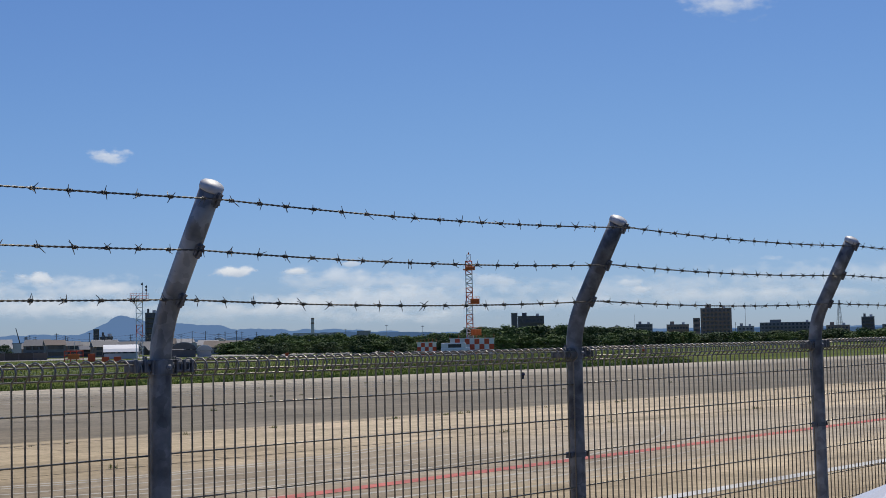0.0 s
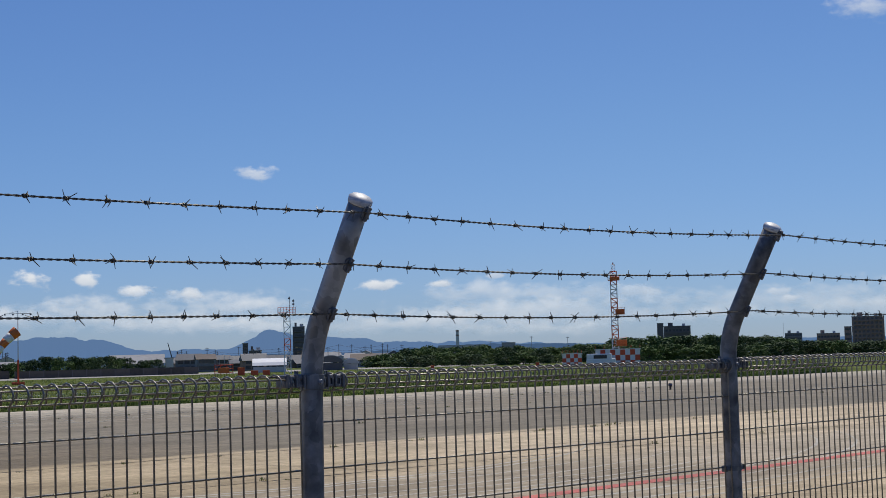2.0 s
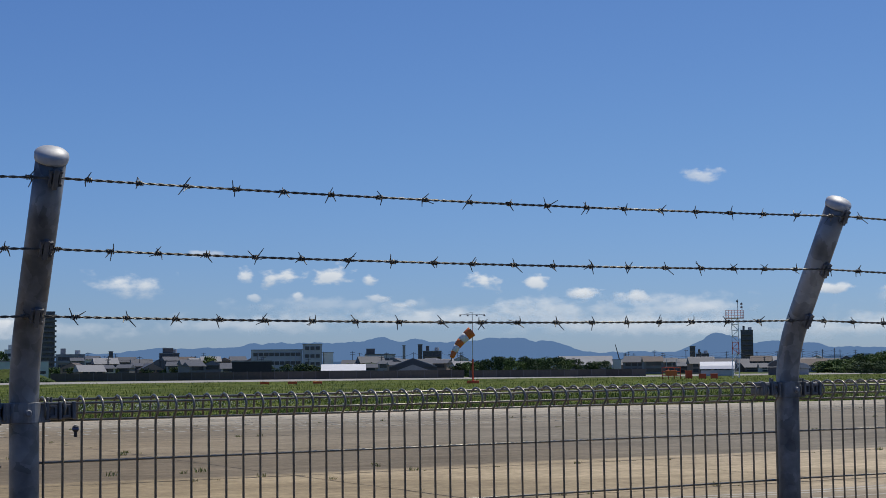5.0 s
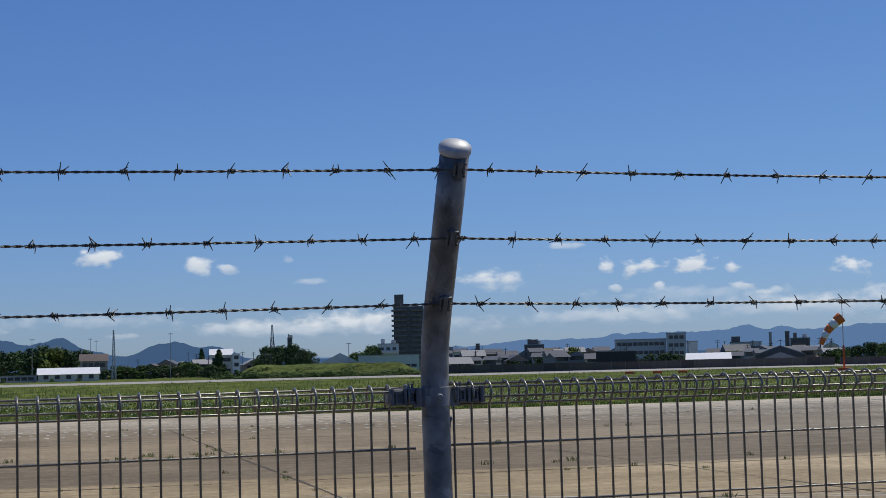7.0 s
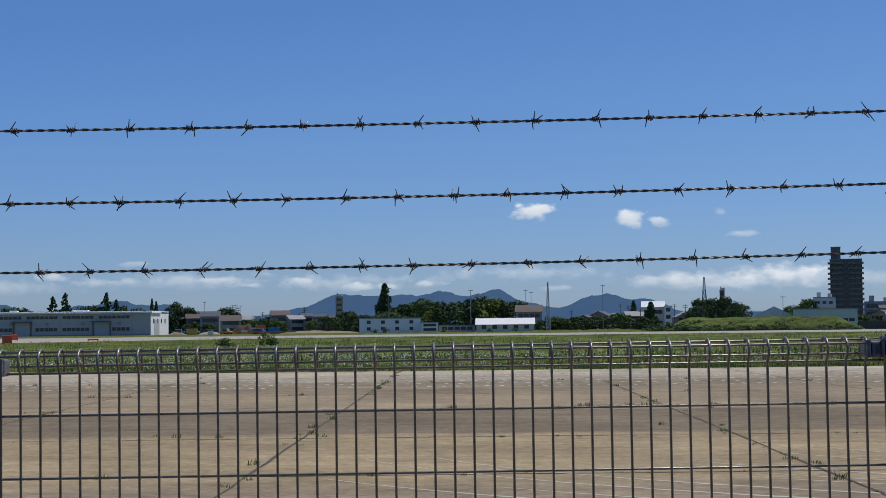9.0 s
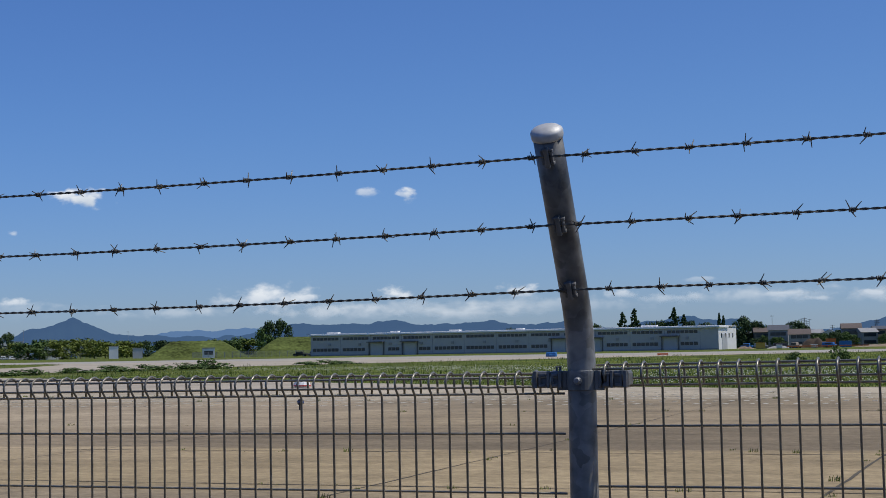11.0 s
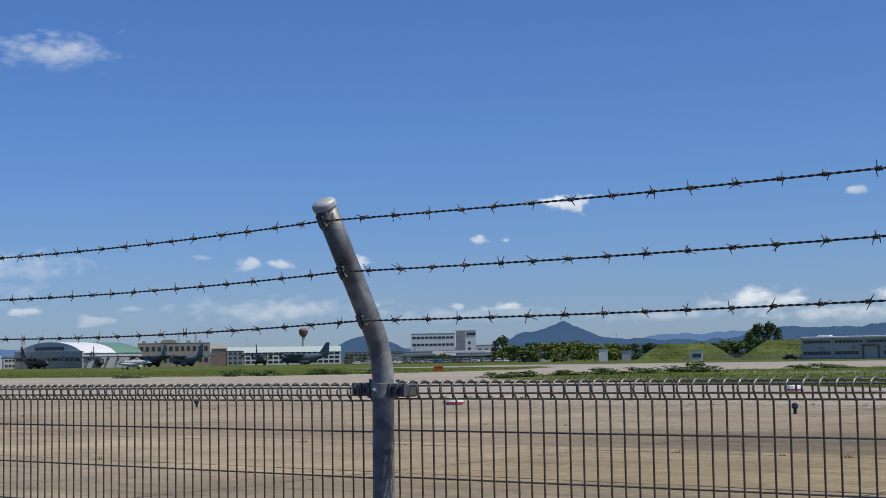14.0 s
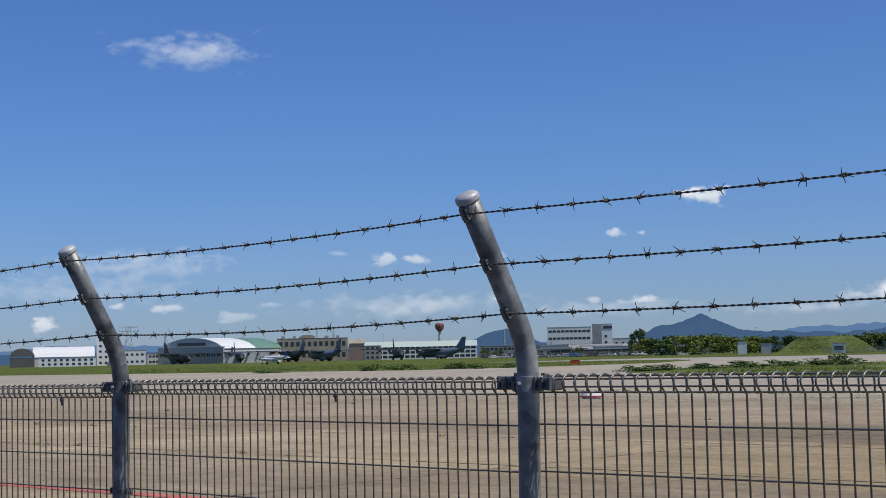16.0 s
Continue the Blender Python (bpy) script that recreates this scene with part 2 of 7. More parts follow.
def ground_material():
    m = material("mown_grass", (0.103, 0.140, 0.032), 0.95, 0, 0.65, 0.7, 0.4, 0.8, gloss=0.05)
    n, l = m.node_tree.nodes, m.node_tree.links
    b = n["Principled BSDF"]
    link = b.inputs["Base Color"].links[0].from_socket
    geo = n["Geometry"] if "Geometry" in n else n.new("ShaderNodeNewGeometry")
    squash = n.new("ShaderNodeVectorMath")
    squash.operation = "MULTIPLY"
    squash.inputs[1].default_value = (0.05, 0.03, 1)
    l.new(geo.outputs["Position"], squash.inputs[0])
    patch, dots = n.new("ShaderNodeTexNoise"), n.new("ShaderNodeTexNoise")
    patch.inputs["Scale"].default_value, patch.inputs["Detail"].default_value = 1.0, 4
    dots.inputs["Scale"].default_value, dots.inputs["Detail"].default_value = 1.6, 3
    l.new(squash.outputs[0], patch.inputs["Vector"])
    l.new(geo.outputs["Position"], dots.inputs["Vector"])
    lift = n.new("ShaderNodeMath")
    lift.operation = "MULTIPLY"
    l.new(patch.outputs[0], lift.inputs[0])
    l.new(dots.outputs[0], lift.inputs[1])
    pick = n.new("ShaderNodeMapRange")
    pick.inputs["From Min"].default_value, pick.inputs["From Max"].default_value = 0.35, 0.48
    l.new(lift.outputs[0], pick.inputs["Value"])
    mix = n.new("ShaderNodeMixRGB")
    mix.inputs[2].default_value = (0.34, 0.355, 0.20, 1)
    l.new(pick.outputs[0], mix.inputs[0])
    l.new(link, mix.inputs[1])
    # tussocks and drifts, seen almost edge-on
    drift = n.new("ShaderNodeVectorMath")
    drift.operation = "MULTIPLY"
    drift.inputs[1].default_value = (0.5, 0.055, 1)
    l.new(geo.outputs["Position"], drift.inputs[0])
    tuft = n.new("ShaderNodeTexNoise")
    tuft.inputs["Scale"].default_value, tuft.inputs["Detail"].default_value, tuft.inputs["Roughness"].default_value = 1.0, 7, 0.75
    l.new(drift.outputs[0], tuft.inputs["Vector"])
    span = n.new("ShaderNodeMapRange")
    span.inputs["From Min"].default_value, span.inputs["From Max"].default_value = 0.35, 0.65
    l.new(tuft.outputs[0], span.inputs["Value"])
    tone = n.new("ShaderNodeMixRGB")
    tone.inputs[1].default_value, tone.inputs[2].default_value = (0.34, 0.42, 0.40, 1), (1.65, 1.38, 1.25, 1)
    l.new(span.outputs[0], tone.inputs[0])
    both = n.new("ShaderNodeMixRGB")
    both.blend_type, both.inputs[0].default_value = "MULTIPLY", 1
    l.new(mix.outputs[0], both.inputs[1])
    l.new(tone.outputs[0], both.inputs[2])
    l.new(both.outputs[0], b.inputs["Base Color"])
    return m


M["grass"] = ground_material()


def pavement_material():
    """Old concrete in strips along the fence: pale by the grass, a dark resurfaced lane, sandy slabs."""
    m = material("weathered_concrete", (1, 1, 1), 0.9, 0, 0.38, 3.2, 0.3, 0.7, gloss=0.15)
    n, l = m.node_tree.nodes, m.node_tree.links
    for k in [k for k in n if k.type == "TEX_NOISE"]:
        k.inputs["Roughness"].default_value = 0.72
    b = n["Principled BSDF"]
    link = b.inputs["Base Color"].links[0].from_socket
    geo = n.new("ShaderNodeNewGeometry")
    cut = n.new("ShaderNodeSeparateXYZ")
    l.new(geo.outputs["Position"], cut.inputs[0])
    warp = n.new("ShaderNodeTexNoise")
    warp.inputs["Scale"].default_value, warp.inputs["Detail"].default_value = 0.14, 5
    l.new(geo.outputs["Position"], warp.inputs["Vector"])
    shift = n.new("ShaderNodeMath")
    shift.operation = "MULTIPLY_ADD"
    shift.inputs[1].default_value = 1.6
    l.new(warp.outputs[0], shift.inputs[0])
    l.new(cut.outputs["Y"], shift.inputs[2])
    norm = n.new("ShaderNodeMath")
    norm.operation = "DIVIDE"
    norm.inputs[1].default_value = 64.0
    l.new(shift.outputs[0], norm.inputs[0])
    def strips(sand, pale, lane, worn, dim, mid, near):
        ramp = n.new("ShaderNodeValToRGB")
        e = ramp.color_ramp.elements
        e[0].position, e[0].color = 0.0, (*sand, 1)
        e[1].position, e[1].color = 1.0, (*pale, 1)
        for at, c in ((0.145, sand), (0.155, near), (0.23, near), (0.25, sand), (0.365, sand), (0.37, lane), (0.475, lane), (0.48, mid), (0.60, mid), (0.63, worn), (0.73, worn), (0.75, dim), (0.86, pale)):
            k = e.new(at)
            k.color = (*c, 1)
        l.new(norm.outputs[0], ramp.inputs[0])
        return ramp

    def across(x0, x1, a, b):
        """Blend from a to b along the fence, with a ragged border."""
        way = n.new("ShaderNodeMath")
        way.operation = "MULTIPLY_ADD"
        way.inputs[1].default_value = 14.0
        l.new(warp.outputs[0], way.inputs[0])
        l.new(cut.outputs["X"], way.inputs[2])
        r = n.new("ShaderNodeMapRange")
        r.inputs["From Min"].default_value, r.inputs["From Max"].default_value = x0 + 7, x1 + 7
        l.new(way.outputs[0], r.inputs["Value"])
        mix = n.new("ShaderNodeMixRGB")
        l.new(r.outputs[0], mix.inputs[0])
        l.new(a.outputs[0], mix.inputs[1])
        l.new(b.outputs[0], mix.inputs[2])
        return mix

    middle = strips((0.335, 0.260, 0.152), (0.42, 0.362, 0.268), (0.20, 0.158, 0.102), (0.25, 0.20, 0.13), (0.32, 0.272, 0.195), (0.30, 0.236, 0.15), (0.27, 0.214, 0.14))
    west = strips((0.395, 0.312, 0.205), (0.42, 0.362, 0.268), (0.31, 0.245, 0.162), (0.33, 0.265, 0.18), (0.36, 0.305, 0.222), (0.37, 0.296, 0.2), (0.35, 0.282, 0.192))
    east = strips((0.56, 0.455, 0.305), (0.46, 0.405, 0.31), (0.225, 0.195, 0.145), (0.265, 0.228, 0.168), (0.27, 0.236, 0.178), (0.25, 0.217, 0.162), (0.47, 0.395, 0.285))
    ramp = across(9, 24, across(-24, -15, west, middle), east)
    # drag marks along the fence
    long_ = n.new("ShaderNodeVectorMath")
    long_.operation = "MULTIPLY"
    long_.inputs[1].default_value = (0.35, 1.7, 1)
    l.new(geo.outputs["Position"], long_.inputs[0])
    streak = n.new("ShaderNodeTexNoise")
    streak.inputs["Scale"].default_value, streak.inputs["Detail"].default_value = 1.0, 6
    l.new(long_.outputs[0], streak.inputs["Vector"])
    sm = n.new("ShaderNodeMapRange")
    sm.inputs["From Min"].default_value, sm.inputs["From Max"].default_value = 0.3, 0.7
    sm.inputs["To Min"].default_value, sm.inputs["To Max"].default_value = 0.84, 1.14
    l.new(streak.outputs[0], sm.inputs["Value"])
    a = n.new("ShaderNodeMixRGB")
    a.blend_type, a.inputs[0].default_value = "MULTIPLY", 1
    l.new(ramp.outputs[0], a.inputs[1])
    l.new(link, a.inputs[2])
    s = n.new("ShaderNodeVectorMath")
    s.operation = "SCALE"
    l.new(a.outputs[0], s.inputs[0])
    l.new(sm.outputs[0], s.inputs["Scale"])
    # coarse aggregate and broad stains
    grit, blot = n.new("ShaderNodeTexNoise"), n.new("ShaderNodeTexNoise")
    grit.inputs["Scale"].default_value, grit.inputs["Detail"].default_value, grit.inputs["Roughness"].default_value = 9.0, 4, 0.8
    blot.inputs["Scale"].default_value, blot.inputs["Detail"].default_value, blot.inputs["Roughness"].default_value = 0.22, 7, 0.65
    l.new(geo.outputs["Position"], grit.inputs["Vector"])
    l.new(geo.outputs["Position"], blot.inputs["Vector"])
    both = n.new("ShaderNodeMath")
    both.operation = "ADD"
    l.new(grit.outputs[0], both.inputs[0])
    l.new(blot.outputs[0], both.inputs[1])
    mark = n.new("ShaderNodeMapRange")
    mark.inputs["From Min"].default_value, mark.inputs["From Max"].default_value = 0.7, 1.3
    mark.inputs["To Min"].default_value, mark.inputs["To Max"].default_value = 0.66, 1.32
    l.new(both.outputs[0], mark.inputs["Value"])
    last = n.new("ShaderNodeVectorMath")
    last.operation = "SCALE"
    l.new(s.outputs[0], last.inputs[0])
    l.new(mark.outputs[0], last.inputs["Scale"])
    l.new(last.outputs[0], b.inputs["Base Color"])
    return m


M["pavement"] = pavement_material()
M["runway"] = material("runway_asphalt", (0.36, 0.335, 0.29), 0.9, 0, 0.15, 0.3, 0.1)
M["taxi"] = material("taxiway_concrete", (0.39, 0.335, 0.255), 0.9, 0, 0.3, 0.9, 0.2, 0.9)
M["road"] = material("road_asphalt", (0.06, 0.06, 0.06), 0.9, 0, 0.2, 8, 0.3)
M["line_white"] = material("worn_white_line", (0.60, 0.59, 0.55), 0.8, 0, 0.25, 3, 0.1)
M["line_red"] = material("worn_red_line", (0.52, 0.135, 0.10), 0.8, 0, 0.4, 2.5, 0.1)
M["joint"] = material("dark_joint", (0.085, 0.07, 0.048), 0.95, 0, 0.4, 3, 0.2)
M["worn_paint"] = material("worn_pale_paint", (0.47, 0.435, 0.35), 0.85, 0, 0.3, 4, 0.1)
M["weed"] = material("weed_green", (0.21, 0.24, 0.07), 0.8, 0, 0.5, 0.4, 0, 0.6, island=0.8, gloss=0.1)
M["soil"] = material("bare_soil", (0.27, 0.21, 0.14), 0.95, 0, 0.2, 0.6, 0.2)


def sheet(x0, x1, y0, y1, z, nx=1, ny=1):
    bm = fresh()
    grid = [[bm.verts.new((x0 + (x1 - x0) * i / nx, y0 + (y1 - y0) * j / ny, z)) for i in range(nx + 1)] for j in range(ny + 1)]
    for j in range(ny):
        for i in range(nx):
            bm.faces.new((grid[j][i], grid[j][i + 1], grid[j + 1][i + 1], grid[j + 1][i]))
    return bm


ground = tagged(new("ground", mesh_of("ground", sheet(-4900, 4900, -600, 4900, 0), M["grass"])), "mown airfield grass with white clover patches", "ground", kind="structure")
apron = thing("apron_pavement", "weathered concrete apron with weedy joints and worn lines", "pavement", kind="structure")
part("slab_surface", sheet(-260, 300, -0.6, 58.5, 0.02), M["pavement"], apron)
tagged(new("road", mesh_of("road", sheet(-260, 300, -9, -0.6, 0.02), M["road"])), "dark asphalt road outside the fence", "road", kind="structure")
runway = tagged(new("runway", mesh_of("runway", sheet(-236, 900, 252, 312, 0.02), M["runway"])), "pale grey runway across the grass", "runway", kind="structure")
# the taxiway leaves the apron, bends round a grass island and meets the runway
TAXI = ((58.3, -700, -12), (66, -700, -25), (88, -700, -58), (96, -700, -71), (103, -602, -82), (118, -393, -93), (136, -142, -96), (150, -138, -95), (164, -137, -90), (186, -140, -77), (194, -144, -72), (230, -163, -42), (251.9, -182, -14))  # y, then the edges' x


def inside(x, y):
    """Whether a place lies on the taxiway."""
    for (y0, a0, b0), (y1, a1, b1) in zip(TAXI, TAXI[1:]):
        if y0 <= y < y1:
            f = (y - y0) / (y1 - y0)
            return a0 + (a1 - a0) * f < x < b0 + (b1 - b0) * f
    return False


def taxiway():
    bm = fresh()
    rows = [[bm.verts.new((x, y, 0.018)) for x in (a, b)] for y, a, b in TAXI]
    for r, s in zip(rows, rows[1:]):
        bm.faces.new((r[0], r[1], s[1], s[0]))
    tagged(new("taxiway", mesh_of("taxiway", bm, M["taxi"])), "pale weathered concrete taxiway bending through the grass", "taxiway", kind="structure")


taxiway()
line = fresh()
line.faces.new([line.verts.new((x, 9.75 + 0.03 * x + w, 0.026)) for x, w in ((-70, -0.16), (200, -0.16), (200, 0.16), (-70, 0.16))])
part("red_line", line, M["line_red"], apron, "worn red line")
part("white_line", sheet(2, 300, 5.95, 6.2, 0.026), M["line_white"], apron, "worn white line")

# unseen dark wall added behind the road, to darken what the fence wires reflect
shading_wall = thing("wall_south", "unseen dark wall added behind the road to darken the fence's reflections", "wall", kind="structure")
M["block"] = material("shading_wall_block", (0.085, 0.08, 0.072), 0.9, 0, 0.3, 3, 0.3, random_tint=0.6)
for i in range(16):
    part("wall_bay", box(fresh(), -48 + 6 * i, -42.04 + 6 * i, -9.6, -9.3, -0.1, 3.6), M["block"], shading_wall)
    part("coping", box(fresh(), -48 + 6 * i, -42.04 + 6 * i, -9.66, -9.24, 3.604, 3.72, 0.02), M["block"], shading_wall)

# ---- the fence ----
SLOPE = 0.0080
WIRE_Z = [1.655 - 0.127 * i for i in range(13)]


def arm_axis(z):
    """How far the post's arm has come forward at height z."""
    return -0.5417 * max(0.0, z - 1.871)


def post_path(more=0.0):
    pts = [(0, 0, z) for z in (-0.15, 0.3, 0.9, 1.4, 1.72)]
    start, turn, r = 1.775, math.atan(0.5417), 0.36
    for i in range(0, 9):
        a = turn * i / 8
        pts.append((0, -r * (1 - math.cos(a)), start + r * math.sin(a)))
    y, z = pts[-1][1:]
    for d in (0.1, 0.22, 0.345 + more):
        pts.append((0, y - d * math.sin(turn), z + d * math.cos(turn)))
    return pts, turn


def cap_mesh():
    bm = fresh()
    prof = [(0.0304, -0.012), (0.0322, -0.012), (0.0334, -0.008), (0.0338, 0.002), (0.0322, 0.0055), (0.026, 0.0105), (0.014, 0.0145), (0.001, 0.0155)]
    rings = [[bm.verts.new((r * math.cos(a), r * math.sin(a), z)) for a in np.linspace(0, 2 * math.pi, 24, endpoint=False)] for r, z in prof]
    for r, s in zip(rings, rings[1:]):
        for i in range(24):
            bm.faces.new((r[i], r[(i + 1) % 24], s[(i + 1) % 24], s[i]))
    bm.faces.new(rings[-1])
    return mesh_of("cap", bm, M["cap"], True)


def band_mesh(high):
    bm = fresh()
    n = 28
    for r0, r1 in ((0.0306, 0.0338),):
        rings = []
        for r, z in ((r0, -high), (r1, -high + 0.001), (r1, high - 0.001), (r0, high)):
            rings.append([bm.verts.new((r * math.cos(a), r * math.sin(a), z)) for a in np.linspace(0, 2 * math.pi, n, endpoint=False)])
        for r, s in zip(rings, rings[1:]):
            for i in range(n):
                bm.faces.new((r[i], r[(i + 1) % n], s[(i + 1) % n], s[i]))
    for side in (-1, 1):
        box(bm, side * 0.031, side * 0.052, -0.012, -0.002, -high, high, 0.0015)
    return mesh_of("band", bm, M["galv"])


def bolt_mesh():
    bm = fresh()
    tube(bm, [(0, 0.0, 0), (0, -0.004, 0)], 0.0085, 12)
    tube(bm, [(0, -0.004, 0), (0, -0.009, 0)], [0.0075, 0.005], 10)
    return mesh_of("bolt", bm, M["bolt"], False)


def end_clip_mesh():
    """The dark cast clip that grips a panel's top roll beside a post."""
    bm = fresh()
    box(bm, 0.0, 0.068, -0.012, 0.030, -0.019, 0.017, 0.005)
    for x0, x1 in ((0.003, 0.010), (0.030, 0.036), (0.058, 0.066)):
        box(bm, x0, x1, -0.022, -0.010, -0.019, 0.018, 0.002)
    for x0, x1 in ((0.012, 0.027), (0.039, 0.055)):
        box(bm, x0, x1, -0.018, -0.010, -0.016, -0.010, 0.001)
        box(bm, x0, x1, -0.018, -0.010, 0.006, 0.012, 0.001)
        box(bm, x1 - 0.005, x1, -0.018, -0.010, -0.011, 0.007, 0.001)
    tube(bm, [(0.012, 0.004, 0.014), (0.012, 0.004, 0.026), (0.020, 0.004, 0.027), (0.020, 0.004, 0.014)], 0.003, 6)
    return mesh_of("end_clip", bm, M["clamp"])


def wire_clip_mesh():
    bm = fresh()
    box(bm, -0.013, 0.013, -0.004, 0.006, -0.017, -0.011, 0.001)
    box(bm, -0.013, 0.013, -0.004, 0.006, 0.010, 0.016, 0.001)
    box(bm, -0.013, -0.008, -0.004, 0.006, -0.015, 0.014, 0.001)
    box(bm, 0.006, 0.011, -0.004, 0.006, -0.015, 0.014, 0.001)
    box(bm, -0.006, 0.004, -0.009, 0.004, -0.022, 0.020, 0.002)
    return mesh_of("wire_clip", bm, M["clamp"])


def low_band_mesh():
    bm = fresh()
    n = 24
    rings = [[bm.verts.new((r * math.cos(a), r * math.sin(a), z)) for a in np.linspace(0, 2 * math.pi, n, endpoint=False)] for r, z in ((0.0305, -0.009), (0.0335, -0.009), (0.0335, 0.009), (0.0305, 0.009))]
    for r, s in zip(rings, rings[1:]):
        for i in range(n):
            bm.faces.new((r[i], r[(i + 1) % n], s[(i + 1) % n], s[i]))
    for side in (-1, 1):
        box(bm, side * 0.032, side * 0.066, -0.010, 0.006, -0.006, 0.006, 0.002)
        box(bm, side * 0.056, side * 0.062, -0.016, 0.010, -0.011, 0.011, 0.002)
    return mesh_of("low_band", bm, M["clamp"])


PATHS, TURN = post_path()
CAP, BAND, BOLT, CLIP, WCLIP, LOW = cap_mesh(), band_mesh(0.021), bolt_mesh(), end_clip_mesh(), wire_clip_mesh(), low_band_mesh()


DIP = {0: 0.004, 1: -0.008}  # wires clipped a little higher or lower


def fence_post(x, y, z, lean, more, twist=0.0, dip=0.0):
    p = thing("fence_post", "galvanised steel fence post with a forward-bent arm and domed cap", "fence post", pose(x, y, z, 0, lean, twist), "posts of the fence")
    line = post_path(more)[0]
    part("pole", tube(fresh(), line, 0.03025, 28), M["galv"], p, smooth=True)
    top = Vector(line[-1])
    part("cap", CAP, None, p, "domed aluminium cap", m=Matrix.Translation(top) @ Matrix.Rotation(TURN, 4, "X"))
    band = part("band", BAND, None, p, m=Matrix.Translation((0, 0, 1.765)))
    part("bolt", BOLT, None, band, m=Matrix.Translation((0, -0.0335, 0)))
    part("end_clip", CLIP, None, p, "dark cast end clip", m=Matrix.Translation((0.037, 0, 1.768)))
    part("end_clip", CLIP, None, p, "dark cast end clip", m=Matrix.Translation((-0.037, 0, 1.768)) @ Matrix.Diagonal((-1, 1, 1, 1)))
    for h in (1.39, 1.01, 0.63, 0.25):
        part("low_band", LOW, None, p, "thin dark band", m=Matrix.Translation((0, 0, h)))
    for h, yy in ((2.220, -0.229), (2.087, -0.157), (1.956, -0.086)):
        part("wire_clip", WCLIP, None, p, "small dark wire clip", m=Matrix.Translation((0.004, yy - 0.54 * dip, h + dip)) @ Matrix.Rotation(TURN, 4, "X"))
    return p


POSTS = ((-4, 0, 0, 0.01, 0), (-3, 0.012, 0.032, 0.017, -0.3), (-2, 0.015, -0.012, 0.010, 0.7), (-1, 0.013, -0.002, 0.004, 0.1), (0, -0.031, 0.017, 0.009, -0.7), (1, 0.013, 0.012, 0.011, 0.7), (2, 0.005, -0.027, 0.001, -0.4), (3, 0.011, -0.015, -0.007, -1.6), (4, 0, 0, 0, 0))
STAND = []
for k, dx, dy, dz, lean in POSTS:
    # the lean turns about the top band
    x = 2 * k + dx
    more = {-3: 0.01, -2: 0.018, -1: 0.024, 0: 0.024}.get(k, 0.0)
    off, twist = (-0.015 if k == 2 else 0.0), {2: 2, -2: -5, -3: -5}.get(k, 0)  # some posts stand askew
    fence_post(x + off - 1.77 * math.sin(radians(lean)), dy - off, SLOPE * x + dz, lean, more, twist, DIP.get(k, 0.0))
    STAND.append((x, dy, SLOPE * x + dz))

# one upright wire of a panel: straight, then a kink and the roll over the top
UP = [(0, 0.0, 0.08), (0, 0, 1.736), (0, -0.003, 1.742), (0, -0.017, 1.756), (0, -0.02, 1.767), (0, -0.015, 1.779), (0, -0.003, 1.787), (0, 0.012, 1.79), (0, 0.026, 1.786), (0, 0.034, 1.776), (0, 0.036, 1.763), (0, 0.036, 1.742)]
UPRIGHT = mesh_of("upright_wire", tube(fresh(), UP, 0.0027, 8), M["mesh"], True)
LEVEL = mesh_of("level_wire", tube(fresh(), [(0.0, 0, 0), (1.0, 0, 0)], 0.0026, 6), M["mesh"], True)
LIFT = (0, 0, 0.001, 0.012, 0.006, -0.002, -0.002, -0.002)  # panels hung a little higher on their posts
FIRST = (0.048, 0.048, 0.058, 0.063, 0.048, 0.033, 0.048, 0.048)  # where each panel's first upright stands
for a, b, lift, first in zip(STAND, STAND[1:], LIFT, FIRST):
    span = Vector(b) - Vector(a)
    long_ = span.length
    turn = Matrix.Translation(Vector(a) + Vector((0, 0, lift))) @ Matrix.Rotation(math.atan2(span.y, span.x), 4, "Z") @ Matrix(((1, 0, 0, 0), (0, 1, 0, 0), (span.z / long_, 0, 1, 0), (0, 0, 0, 1)))
    panel = thing("wire_fence", "galvanised welded wire mesh fence with a rolled top edge", "fence", turn, "panels of the fence")
    for i in range(int((long_ - 0.035 - first) / 0.04) + 1):
        part("upright_wire", UPRIGHT, None, panel, m=Matrix.Translation((first + 0.04 * i, 0, 0)))
    rows = [(0.0026 * 2, z) for z in WIRE_Z] + [(0.005, 1.741), (0.031, 1.755), (-0.012, 1.7765), (0.024, 1.784)]
    for y, z in rows:
        part("level_wire", LEVEL, None, panel, m=Matrix.Translation((0.036, y, z)) @ Matrix.Diagonal((long_ - 0.072, 1, 1, 1)))

# ---- barbed wire: two twisted strands and barbs about every 11 cm ----


def barb_mesh(seed):
    rng = random.Random(seed)
    bm = fresh()
    coil = [(-0.007 + 0.014 * i / 20, 0.0044 * math.cos(i * 1.15), 0.0044 * math.sin(i * 1.15)) for i in range(21)]
    tube(bm, coil, 0.0014, 5)
    for k in range(4):
        a = 2 * math.pi * k / 4 + rng.uniform(-0.5, 0.5)
        out = rng.uniform(0.014, 0.020)
        x0 = (-0.006, 0.006, -0.002, 0.003)[k]
        tip = (x0 + rng.uniform(-0.014, 0.014), out * math.cos(a), out * math.sin(a))
        tube(bm, [(x0, 0.004 * math.cos(a), 0.004 * math.sin(a)), tip], [0.0014, 0.0008], 5)
    return mesh_of("barb", bm, M["barb"])


